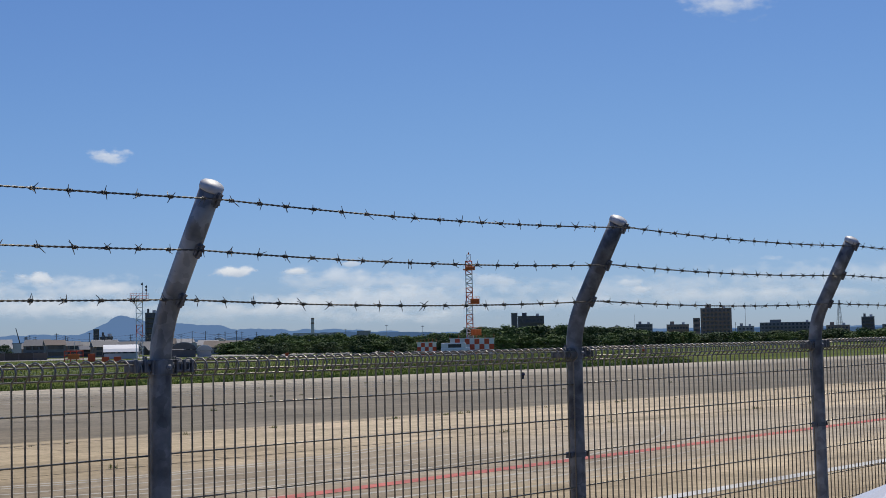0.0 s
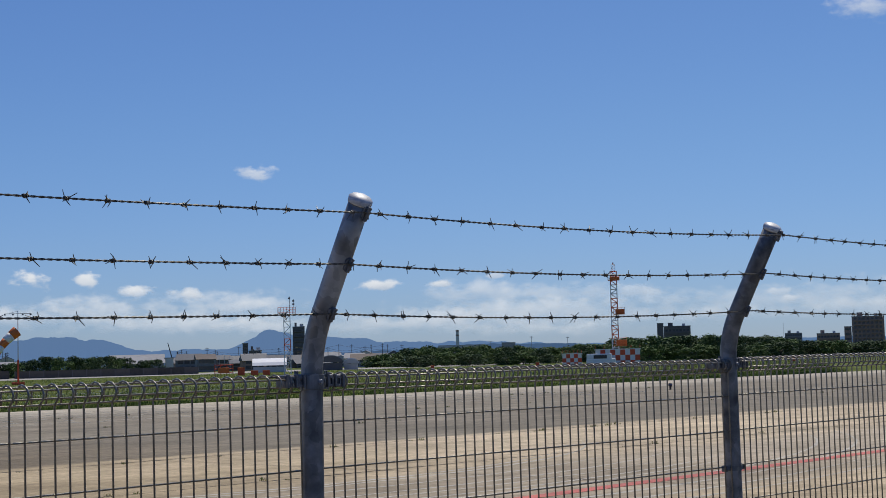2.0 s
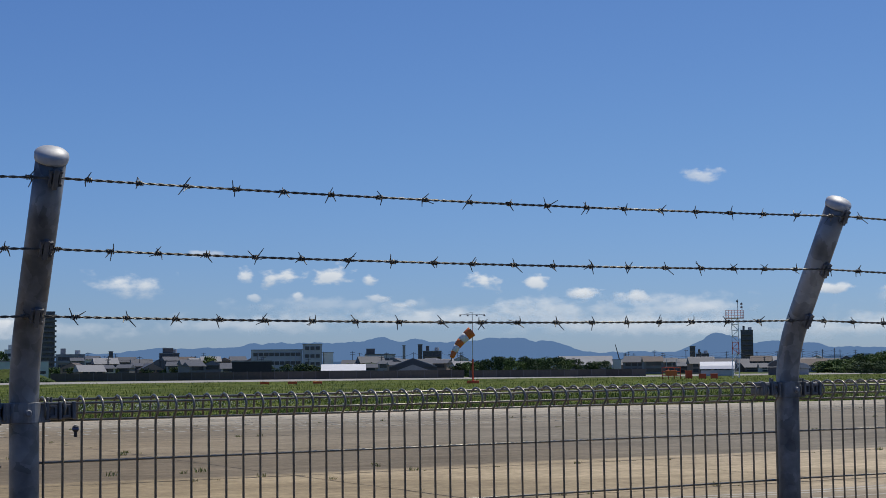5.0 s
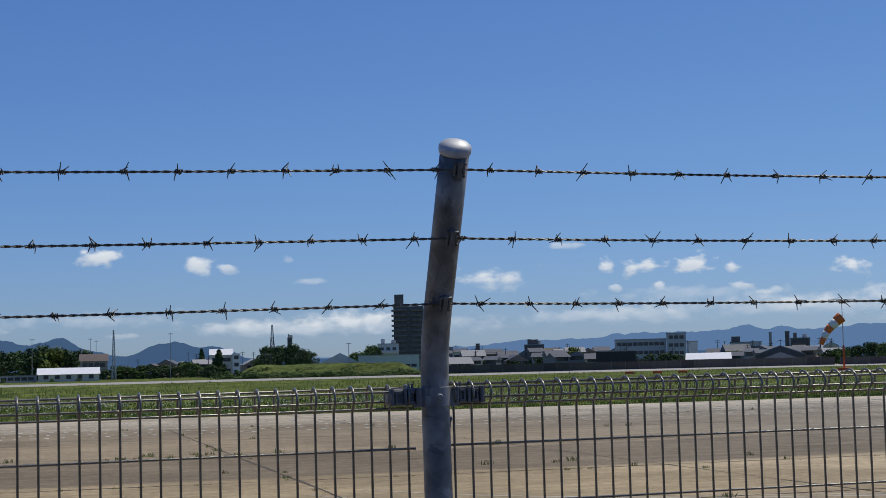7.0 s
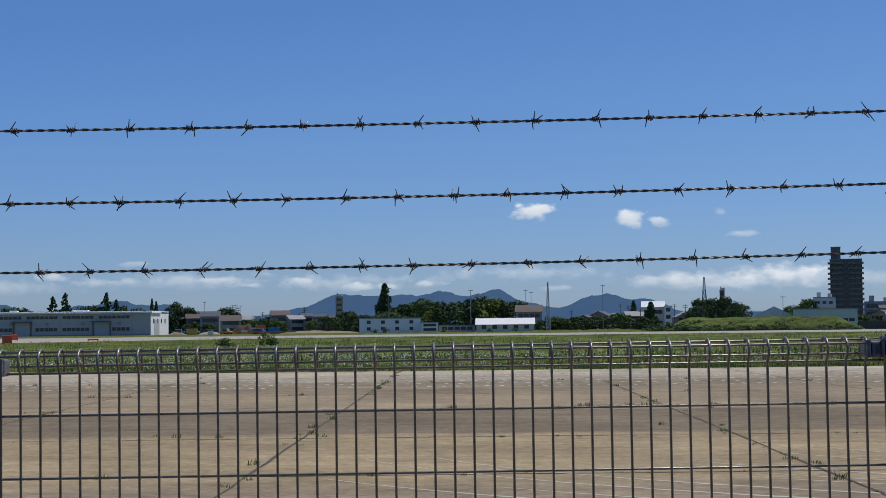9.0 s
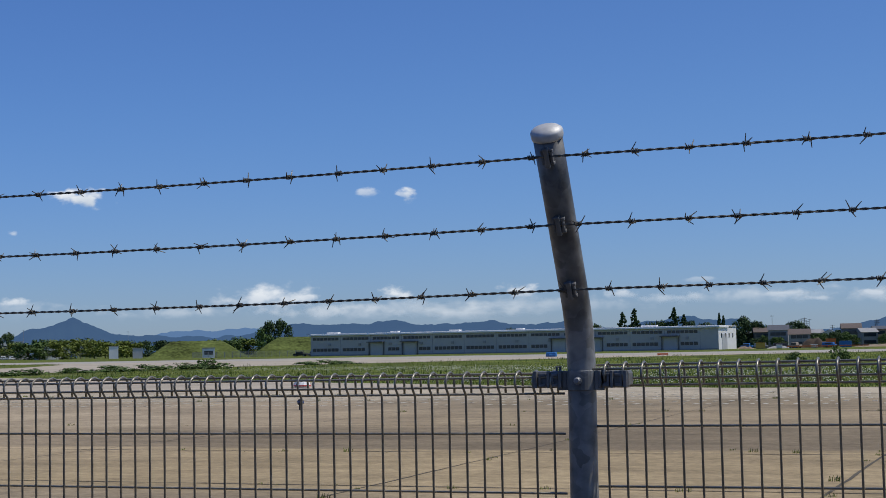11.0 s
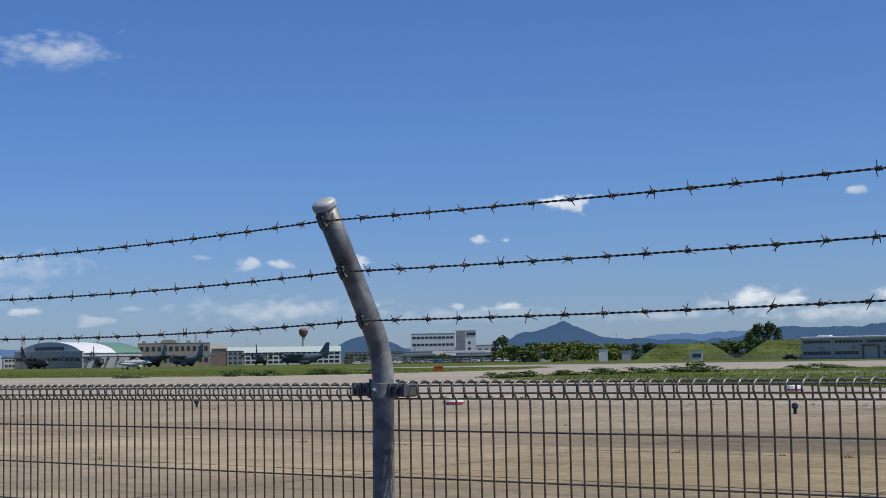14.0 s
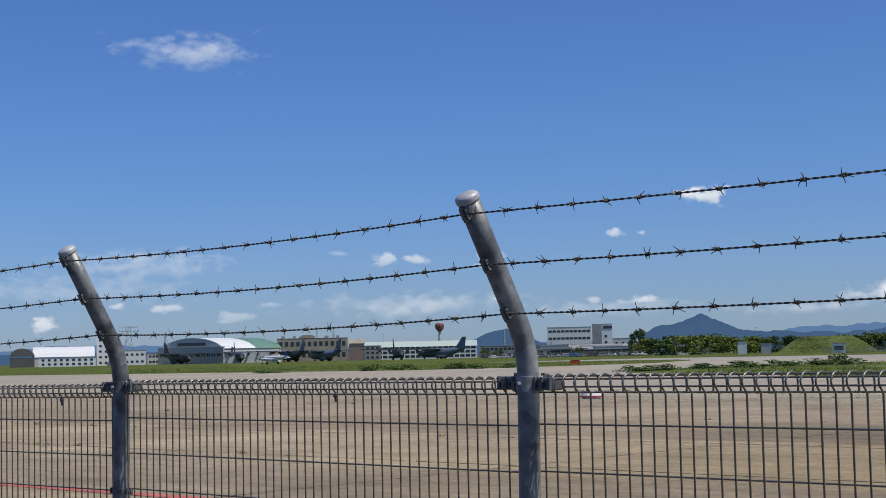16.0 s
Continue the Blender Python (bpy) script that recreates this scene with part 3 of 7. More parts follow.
BARBS = [barb_mesh(s) for s in range(8)]
rng = random.Random(11)
for h, yy, off in ((2.220, -0.232, 0.02), (2.087, -0.161, 0.055), (1.956, -0.089, 0.035)):
    strand = thing("barbed_wire", "rusty dull barbed wire strung along the post arms", "barbed wire", None, "barbed wire strands")

    def line(x):
        i = min(max(int((x + 8) // 2), 0), 7)
        a, b = STAND[i], STAND[i + 1]
        s = min(max((x - a[0]) / (b[0] - a[0]), 0), 1)
        sag = -(0.012, 0.016, 0.008, 0.005, 0.009, 0.017, 0.015, 0.012)[i] * 4 * s * (1 - s)
        return Vector((x, a[1] + (b[1] - a[1]) * s + yy, a[2] + (b[2] - a[2]) * s + h + sag + DIP.get(i - 4, 0.0) * (1 - s) + DIP.get(i - 3, 0.0) * s))

    for phase in (0, math.pi):
        pts = []
        for i in range(0, 16 * 140 + 1):
            x = -8 + i / 140
            c = line(x)
            a = phase + x * 2 * math.pi / 0.042
            pts.append(c + Vector((0, 0.0015 * math.cos(a), 0.0015 * math.sin(a))))
        part("twisted_strand", tube(fresh(), pts, 0.00155, 5), M["barb"], strand)
    x = -7.9 + off
    while x < 7.9:
        part("barb", BARBS[rng.randrange(8)], None, strand, m=Matrix.Translation(line(x)) @ Matrix.Rotation(rng.uniform(0, 6.28), 4, "X") @ Matrix.Rotation(rng.choice((0, math.pi)), 4, "Z"))
        x += rng.uniform(0.098, 0.116)

# ---- far hills ----


def ridge(name, label, far, bumps, low, mat, seed, a0=-64, a1=70):
    """A hill range: rounded summits given as (degrees, elevation, half width), on a low base."""
    bm = fresh()
    front, top, rear = [], [], []
    n = int((a1 - a0) / 0.06)
    for i in range(n + 1):
        az = a0 + (a1 - a0) * i / n
        e = low + math.log(sum(math.exp(9 * max(0, el - low) * math.exp(-abs((az - c) / w) ** (2 if w < 2.5 else 3.2))) for c, el, w in bumps) - len(bumps) + 1) / 9
        rough = noise.fractal(Vector((az * 1.4, seed, 0)), 0.9, 2.1, 6)
        e += 0.075 * rough * (0.4 + e)
        front.append(bm.verts.new(spot(az, far - 250, -3)))
        top.append(bm.verts.new(spot(az, far, rise(e, far))))
        rear.append(bm.verts.new(spot(az, far + 200, -3)))
    for r, s in ((front, top), (top, rear)):
        for i in range(n):
            bm.faces.new((r[i], r[i + 1], s[i + 1], s[i]))
    return tagged(new(name, mesh_of(name, bm, mat, True)), label, "hills", kind="structure")


# both ranges get their blue from painted haze that glows
ridge("backdrop_far_hills", "far mountain range on the horizon, blue haze painted in as glow", 4500,
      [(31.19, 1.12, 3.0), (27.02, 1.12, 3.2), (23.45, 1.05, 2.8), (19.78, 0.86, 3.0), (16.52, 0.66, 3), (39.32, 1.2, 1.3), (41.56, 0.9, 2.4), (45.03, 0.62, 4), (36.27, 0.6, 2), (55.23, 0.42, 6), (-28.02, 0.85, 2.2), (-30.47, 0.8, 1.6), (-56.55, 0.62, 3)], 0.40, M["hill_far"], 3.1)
ridge("backdrop_wooded_hills", "wooded hills behind the airfield, blue haze painted in as glow", 3700,
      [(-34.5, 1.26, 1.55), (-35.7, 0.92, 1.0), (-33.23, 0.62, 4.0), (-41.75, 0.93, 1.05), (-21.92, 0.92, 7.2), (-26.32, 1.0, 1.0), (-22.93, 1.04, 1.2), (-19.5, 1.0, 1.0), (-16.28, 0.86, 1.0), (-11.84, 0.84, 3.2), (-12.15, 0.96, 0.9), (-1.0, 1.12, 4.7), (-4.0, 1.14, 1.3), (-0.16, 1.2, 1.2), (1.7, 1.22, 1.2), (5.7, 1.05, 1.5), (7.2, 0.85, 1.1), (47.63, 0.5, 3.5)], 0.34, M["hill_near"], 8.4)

# ---- buildings ----
PANES = {}


def pane_mesh(w, h):
    key = (round(w, 2), round(h, 2))
    if key not in PANES:
        PANES[key] = mesh_of("window", box(fresh(), -key[0] / 2, key[0] / 2, -0.07, 0.02, 0, key[1]), M["pane"])
    return PANES[key]


def windows(owner, width, y, rows, bays, w, h, edge=0.6):
    """Rows of window heights on the front wall."""
    for z in rows:
        for i in range(bays):
            x = -width / 2 + edge + (width - 2 * edge) * (i + 0.5) / bays
            part("window", pane_mesh(w, h), None, owner, m=Matrix.Translation((x, y, z)))


def building(name, label, az0, az1, el, far, wall, roof="flat", roof_mat=None, depth=12.0, floors=0, bays=0, win=(1.4, 1.2), turn=0.0, category="building", base=0.0):
    mid, width, tall = (az0 + az1) / 2, far * radians(az1 - az0), rise(el, far) - base
    b = thing(name, label, category, Matrix.Translation(spot(mid, far, base)) @ Matrix.Rotation(-radians(mid) + radians(turn), 4, "Z"))
    roof_mat = roof_mat or M["grey"]
    hw = width / 2
    if roof == "flat":
        part("wall", box(fresh(), -hw, hw, 0, depth, -0.3, tall - 0.25), wall, b)
        part("roof", box(fresh(), -hw - 0.12, hw + 0.12, -0.12, depth + 0.12, tall - 0.25, tall), roof_mat, b)
        eaves = tall - 0.4
    else:
        lift = min(width * 0.26, tall * 0.45, 3.2)
        if roof in ("arch", "barrel"):
            lift = tall * (0.5 if roof == "arch" else 0.62)
        eaves = tall - lift
        part("wall", box(fresh(), -hw, hw, 0, depth, -0.3, eaves), wall, b)
        bm = fresh()
        if roof == "barrel":  # a round roof whose axis runs along the front
            lift = tall * 0.62
            eaves = tall - lift
            prof = []
            for i in range(15):
                u = -1 + 2 * i / 14
                prof.append((depth / 2 + u * (depth / 2 + 0.2), eaves + lift * math.sqrt(max(0, 1 - (u * 0.985) ** 2))))
            ends = [[bm.verts.new((x, y, z)) for y, z in prof] for x in (-hw - 0.2, hw + 0.2)]
        elif roof == "side":  # ridge along the front
            prof = [(-0.4, eaves - 0.1), (depth / 2, tall), (depth + 0.4, eaves - 0.1)]
            ends = [[bm.verts.new((x, y, z)) for y, z in prof] for x in (-hw - 0.3, hw + 0.3)]
        else:
            steps = 14 if roof == "arch" else 2
            prof = []
            for i in range(steps + 1):
                u = -1 + 2 * i / steps
                z = eaves + lift * (math.sqrt(max(0, 1 - (u * 0.985) ** 2)) if roof == "arch" else 1 - abs(u))
                prof.append((u * (hw + 0.25), z))
            ends = [[bm.verts.new((x, y, z)) for x, z in prof] for y in (-0.3, depth + 0.3)]
        for i in range(len(prof) - 1):
            bm.faces.new((ends[0][i], ends[0][i + 1], ends[1][i + 1], ends[1][i]))
        bm.faces.new((ends[0][0], ends[0][-1], ends[1][-1], ends[1][0]))
        bm.faces.new(ends[0])
        bm.faces.new(ends[1][::-1])
        part("roof", bm, roof_mat, b)
        if roof in ("arch", "gable"):
            gb = fresh()
            va = [gb.verts.new((x * 0.97, -0.33, z - 0.15)) for x, z in prof]
            vb = [gb.verts.new((x * 0.97, -0.31, z - 0.15)) for x, z in prof]
            gb.faces.new(va)
            gb.faces.new(vb[::-1])
            part("gable", gb, wall, b)
    if floors:
        step = eaves / floors
        windows(b, width, -0.0, [step * (k + 0.35) for k in range(floors)], bays, min(win[0], width / bays * 0.8), min(win[1], step * 0.6))
        if name == "apartment_building" and floors > 2:
            for k in range(floors):
                part("balcony", box(fresh(), -hw + 0.1 * width, hw - 0.06 * width, -0.9, -0.05, step * k + 0.1, step * (k + 0.3)), wall, b)
            part("roof_box", box(fresh(), -hw + 0.16 * width, -hw + 0.34 * width, 2, 5, tall, tall + 1.9), wall, b)
            part("roof_tank", tube(fresh(), [(hw * 0.5, 4, tall), (hw * 0.5, 4, tall + 1.3)], 0.9, 10), M["pale_grey"], b)
    return b



# ---- apartment blocks, offices and houses beyond the field ----
building("warehouse", "grey low-pitched warehouse behind trees", 33.38, 35.31, 0.46, 420, M["grey"], "side", M["grey"], 18)
building("shed", "dark gabled works hall behind the boundary wall", 27.1, 28.85, 0.44, 374, M["dark_grey"], "gable", M["grey"], 20)
building("shed", "low grey gabled shed behind the boundary wall", 27.35, 28.6, 0.22, 360, M["grey"], "gable", M["roof_dark"], 10)
building("annex", "small white annex beside the warehouse", 35.33, 35.64, 0.32, 424, M["offwhite"], depth=8)
building("apartment_building", "stepped dark apartment block in haze", 38.36, 38.83, 0.5, 700, M["dark_grey"], floors=4, bays=4)
building("stair_tower", "dark stair tower of an apartment block", 38.14, 38.34, 0.78, 700, M["dark_grey"], floors=6, bays=1)
building("apartment_building", "tall dark apartment block with balconies", 39.98, 40.42, 1.34, 750, M["dark_grey"], floors=8, bays=3)
building("arched_shed", "white barrel-roofed shed with an open dark front", 38.53, 39.72, 0.2, 330, M["pale_grey"], "barrel", M["roof_white"], 9)
# no opening is cut: the dark wall colour stands in for shade inside
building("arched_shed", "barrel-roofed shed, solid dark gable for its shaded open front", 40.94, 41.8, 0.25, 345, M["dark_grey"], "arch", M["grey"], 14)
building("arched_shed", "low white barrel-roofed shed", 41.86, 42.37, 0.13, 350, M["pale_grey"], "arch", M["roof_white"], 12)
building("factory", "pale factory block below a chimney", 45.33, 47.07, 0.5, 1500, M["pale_grey"], floors=2, bays=8)
building("factory", "grey factory block in haze", 47.68, 48.19, 0.55, 1500, M["grey"])
building("apartment_building", "dark slab building above the tree line", 53.65, 54.62, 0.98, 900, M["dark_grey"], "flat", M["dark_grey"], 14, floors=4, bays=7)
building("stair_tower", "dark tower end of a slab building", 53.41, 53.64, 1.1, 900, M["dark_grey"])
building("apartment_building", "grey-blue apartment block in haze", 57.98, 58.59, 0.6, 1200, M["slate"], floors=5, bays=7)
building("apartment_building", "low brown apartment block", 59.1, 59.91, 0.56, 1000, M["brown"], floors=3, bays=7)
building("apartment_building", "tall brown-tiled apartment block with balconies", 60.34, 61.46, 1.13, 800, M["brown"], depth=16, floors=8, bays=7, win=(1.1, 1.1))
building("stair_tower", "brown lower wing of an apartment block", 60.07, 60.32, 0.78, 800, M["brown"], floors=5, bays=2)
building("apartment_building", "long grey apartment slab", 62.45, 64.69, 0.56, 1100, M["slate"], floors=5, bays=16)
building("apartment_building", "grey apartment block with a roof tank", 64.79, 65.61, 0.42, 1000, M["brown"], floors=3, bays=6)
building("apartment_building", "dark hazy apartment tower", 66.02, 66.47, 0.7, 1000, M["dark_grey"], floors=6, bays=4)
building("apartment_building", "low hazy apartment block", 66.73, 68.93, 0.42, 1100, M["slate"], floors=4, bays=12)
building("apartment_building", "small grey block in haze", 61.64, 62.25, 0.45, 1100, M["grey"], floors=3, bays=4)

building("apartment_building", "three-storey grey apartments with balconies", 15.04, 16.06, 0.68, 520, M["grey"], depth=9, floors=3, bays=6)
building("apartment_building", "dark block with a roof water tank", 18.7, 19.42, 0.7, 560, M["dark_grey"], floors=3, bays=4)
building("tank_house", "dark roof tank house", 18.86, 19.19, 0.88, 562, M["dark_grey"], depth=4)
building("chimney_house", "narrow dark tower among houses", 16.9, 17.05, 0.78, 600, M["dark_grey"], depth=3)
building("warehouse", "black-clad warehouse with three pale windows", 21.33, 22.77, 0.40, 380, M["black"], depth=14)
building("office_building", "long pale grey office block with window bands", 22.02, 23.9, 0.80, 540, M["pale_grey"], depth=16, floors=3, bays=9, win=(1.7, 1.2))
building("office_building", "taller pale grey office wing", 23.91, 24.62, 1.0, 538, M["pale_grey"], depth=16, floors=4, bays=3)
building("annex", "white end block of the offices", 24.64, 25.03, 0.68, 541, M["white"], depth=12)
building("shed", "long low shed with a white roof", 24.62, 26.2, 0.24, 400, M["grey"], "side", M["roof_white"], 14)
building("apartment_building", "dark low block with roof plant", 26.2, 27.32, 0.6, 600, M["pale_grey"], floors=2, bays=6, roof_mat=M["dark_grey"])
building("tank_house", "dark plant room on a roof", 26.25, 26.56, 0.8, 602, M["dark_grey"], depth=4)
building("apartment_building", "dark apartment block with a corner tower", 28.34, 29.03, 0.7, 600, M["dark_grey"], floors=4, bays=4)
building("stair_tower", "dark corner stair tower", 28.16, 28.32, 0.95, 600, M["dark_grey"])
building("stack", "slender grey chimney stack", 27.59, 27.69, 0.92, 650, M["grey"], depth=1.2)

tower = building("apartment_tower", "tall dark apartment tower with stacked balconies", 13.88, 15.0, 2.22, 800, M["dark_grey"], depth=14, floors=13, bays=5, win=(1.7, 1.1))
for k in range(12):  # balconies stand out at the front and past the corner
    z = 1.6 + 2.6 * k
    part("balcony", box(fresh(), -8.9, -1.0, -1.3, 2.4, z, z + 1.0, 0.04), M["balcony"], tower)
    part("balcony", box(fresh(), 1.0, 8.6, -1.1, 1.6, z, z + 1.0, 0.04), M["balcony"], tower)
building("stair_tower", "dark lift shaft rising over the tower", 13.92, 14.26, 2.66, 803, M["dark_grey"], depth=6, floors=13, bays=1, win=(1.0, 1.0))
building("apartment_building", "white block with roof plant beneath the tower", 13.27, 14.05, 0.86, 640, M["offwhite"], floors=3, bays=3)
building("factory", "long pale green factory wall", 12.55, 14.8, 0.45, 430, M["pale_green"], depth=14, floors=1, bays=9, win=(1.6, 0.8))
building("shed", "low shed with a pale green roof", 11.22, 12.53, 0.55, 440, M["offwhite"], "gable", M["pale_green"], 14, floors=1, bays=4)
building("apartment_building", "slim dark tower in haze", 9.95, 10.13, 1.16, 800, M["dark_grey"], floors=6, bays=1)
building("warehouse", "white gabled warehouse with upper windows", 7.13, 7.94, 0.8, 500, M["cream"], "side", M["roof_white"], 9, floors=2, bays=4)
building("warehouse_end", "white gable end of the warehouse", 7.94, 8.22, 0.62, 498, M["white"], "flat", M["roof_white"], 9, floors=3, bays=1)
building("apartment_building", "grey tower among trees", -4.18, -3.91, 1.1, 900, M["tan"], floors=6, bays=2)
building("house", "brown-roofed house behind the trees", 2.49, 3.46, 0.72, 470, M["tan"], "side", M["roof_brown"], 12, floors=2, bays=4, category="house")
building("office_building", "white two-storey field office with dark windows", -3.31, -1.04, 0.29, 410, M["white"], depth=9, floors=2, bays=4, win=(1.0, 0.85))
building("office_wing", "lower white wing of the field office", -1.02, -0.39, 0.12, 404, M["white"], depth=6, floors=2, bays=5, win=(0.8, 0.8))
building("shed", "long low grey shed between two white buildings", -0.36, 0.98, 0.0, 412, M["pale_grey"], depth=6, floors=1, bays=5)
building("shed", "white shed with a sunlit metal roof", 1.02, 3.16, 0.24, 405, M["cream"], "side", M["roof_white"], 9, floors=1, bays=5, win=(1.2, 1.0))

building("guard_hut", "white flat-roofed field hut", -35.83, -35.04, 0.3, 620, M["white"], depth=8, floors=1, bays=3)
building("guard_hut", "white annex of the field hut", -35.02, -34.55, 0.26, 622, M["offwhite"], depth=6)
building("guard_hut", "small white hut by the grass mound", -33.19, -32.86, 0.28, 560, M["white"], depth=4)
building("guard_hut", "small grey hut by the grass mound", -32.35, -32.0, 0.2, 565, M["pale_grey"], depth=4)
building("guard_hut", "white hut at the foot of the grass mound", -29.85, -29.4, 0.16, 484, M["white"], depth=4, floors=1, bays=2)
slab_tower = building("control_tower", "white slab control tower with grey flank and dark windows", -38.44, -37.70, 1.04, 780, M["white"], depth=9)
part("flank", box(fresh(), -5.0, -0.3, -0.25, 0, 0, rise(1.0, 780)), M["grey"], slab_tower, "grey flank panel")
part("window_band", box(fresh(), 0.4, 4.9, -0.2, 0, rise(0.86, 780), rise(0.96, 780)), M["pane"], slab_tower)
for z in (3.2, 6.2, 9.2):
    part("window", box(fresh(), 1.2, 2.4, -0.1, 0.02, z, z + 1.2), M["pane"], slab_tower)
building("office_building", "white terminal office with window bands", -40.1, -38.47, 0.95, 880, M["white"], depth=18, floors=4, bays=10, win=(1.9, 1.2))
building("office_building", "low grey service building with dark openings", -39.84, -36.48, 0.3, 760, M["slate"], "side", M["grey"], 12, floors=1, bays=16, win=(2.2, 1.8))
building("office_building", "low flat grey service block", -42.59, -40.25, 0.32, 820, M["grey"], depth=12, floors=2, bays=14, win=(1.8, 1.2))
building("office_building", "low white service block", -37.71, -36.18, 0.5, 1000, M["offwhite"], depth=12, floors=2, bays=6)
building("barracks", "long white barracks with window rows and a green roof", -46.85, -42.7, 0.55, 900, M["white"], "side", M["pale_green"], 16, floors=3, bays=20, win=(2.5, 1.9))
building("barracks", "grey end wing of the barracks", -46.87, -46.26, 0.42, 880, M["grey"], floors=3, bays=3)
tan_block = building("barracks", "tan barracks with dark upper windows and a raised middle parapet", -50.08, -47.48, 0.74, 900, M["tan"], depth=16, floors=2, bays=12, win=(1.9, 2.6))
arch = fresh()
rim = [[arch.verts.new((-3.0 + 4.6 * math.cos(a), y, rise(0.74, 900) + 1.9 * math.sin(a) ** 0.6)) for a in np.linspace(0.0, math.pi, 13)] for y in (-0.2, 6)]
for i in range(12):
    arch.faces.new((rim[0][i], rim[0][i + 1], rim[1][i + 1], rim[1][i]))
arch.faces.new(rim[0])
arch.faces.new(rim[1][::-1])
part("parapet", arch, M["tan"], tan_block)
for x, w in ((-18, 2.0), (-11, 1.4), (7, 2.4), (14, 1.6)):
    part("roof_box", box(fresh(), x, x + w, 3, 6, rise(0.74, 900), rise(0.74, 900) + 1.3), M["grey"], tan_block)
building("shed", "dark brown lean-to behind the parked aircraft", -47.45, -46.9, 0.42, 880, M["brown"], depth=8)
building("barracks", "tan block with a sloping roof", -47.43, -46.87, 0.66, 905, M["tan"], "side", M["tan"], 16)
building("annex", "low white annex below the barrel roofs", -52.00, -50.05, 0.3, 846, M["offwhite"], depth=5)


def great_hangar(az, far, turn, w, long_, eaves, crown):
    """A barrel-roofed hangar; az and far give the near corner, the front runs to its left."""
    h = thing("arched_hangar", "large grey hangar with sliding doors and white-green barrel roof", "hangar", Matrix.Translation(spot(az, far)) @ Matrix.Rotation(radians(turn - az), 4, "Z"))
    part("side_wall", box(fresh(), -w + 0.2, -0.2, 0.3, long_, -0.2, eaves), M["offwhite"], h)
    part("front_wall", box(fresh(), -w - 0.8, 0.8, -0.7, 0.28, -0.2, eaves + 0.7), M["hangar_grey"], h, "grey front wall")
    part("cornice", box(fresh(), -w - 1.1, 1.1, -1.0, 0.5, eaves + 0.7, eaves + 1.05), M["pale_grey"], h)
    prof = [(-w / 2 + (w / 2 + 0.3) * math.sin(a), eaves + (crown - eaves) * (math.cos(a) - math.cos(1.15)) / (1 - math.cos(1.15))) for a in [math.asin(max(-1, min(1, u * math.sin(1.15)))) / 1.0 for u in np.linspace(-1, 1, 25)]]
    k = (w / 2 + 0.3) / (prof[-1][0] + w / 2)
    prof = [(-w / 2 + (x + w / 2) * k, z) for x, z in prof]
    for name, y0, y1, mat, label in (("roof", 0.5, long_ * 0.55, M["roof_white"], "white barrel roof"), ("roof", long_ * 0.55, long_ + 0.4, M["roof_green"], "green barrel roof")):
        bm = fresh()
        lo, hi = [[bm.verts.new((x, y, z)) for x, z in prof] for y in (y0, y1)]
        for i in range(len(prof) - 1):
            bm.faces.new((lo[i], lo[i + 1], hi[i + 1], hi[i]))
        bm.faces.new(lo[::-1])
        bm.faces.new(hi)
        part(name, bm, mat, h, label)
    gb = fresh()
    rim = [[gb.verts.new((-w / 2 + (x + w / 2) * 0.96, y, z - 0.35)) for x, z in prof] for y in (0.35, 0.47)]
    gb.faces.new(rim[0])
    gb.faces.new(rim[1][::-1])
    gable = part("gable", gb, M["pale_grey"], h, "grey arched gable")
    part("gable_window", box(fresh(), -w * 0.72, -w * 0.28, 0.2, 0.36, eaves + 1.7, eaves + 3.4), M["pane"], gable)
    n = 12
    for i in range(n):
        x0 = -w + w * i / n
        door = part("sliding_door", box(fresh(), x0 + 0.12, x0 + w / n - 0.12, -0.95 + 0.1 * (i % 2), -0.7, 0, eaves - 0.6), M["hangar_grey"], h)
        for c in (0.3, 0.7):
            part("door_window", box(fresh(), x0 + w / n * c - 0.45, x0 + w / n * c + 0.45, -1.0, -0.9, 3.9, 5.3), M["pane"], door)
    for i in range(7):
        part("window", box(fresh(), 0.0, 0.12, 4 + 6.6 * i, 7.4 + 6.6 * i, 4.6, 6.0), M["pane"], h)


great_hangar(-52.05, 858, -40, 46, 52, 8.2, 14.4)
building("office_building", "white two-storey block behind the aircraft", -55.99, -54.82, 0.42, 880, M["white"], floors=2, bays=6)
building("office_building", "white block behind the hangars", -54.77, -54.32, 0.3, 900, M["offwhite"], floors=2, bays=3)
building("control_tower", "tall white slab tower", -56.57, -56.1, 1.12, 890, M["white"], depth=8, floors=6, bays=2)
building("arched_hangar", "wide white barrel-roofed hangar", -58.79, -56.65, 0.6, 880, M["offwhite"], "barrel", M["roof_white"], 26)
building("office_building", "white low office in front of a hangar", -58.59, -56.6, 0.2, 860, M["white"], floors=2, bays=9)
building("office_building", "white block by the hangar row", -62.64, -60.32, 0.35, 870, M["white"], floors=2, bays=8)

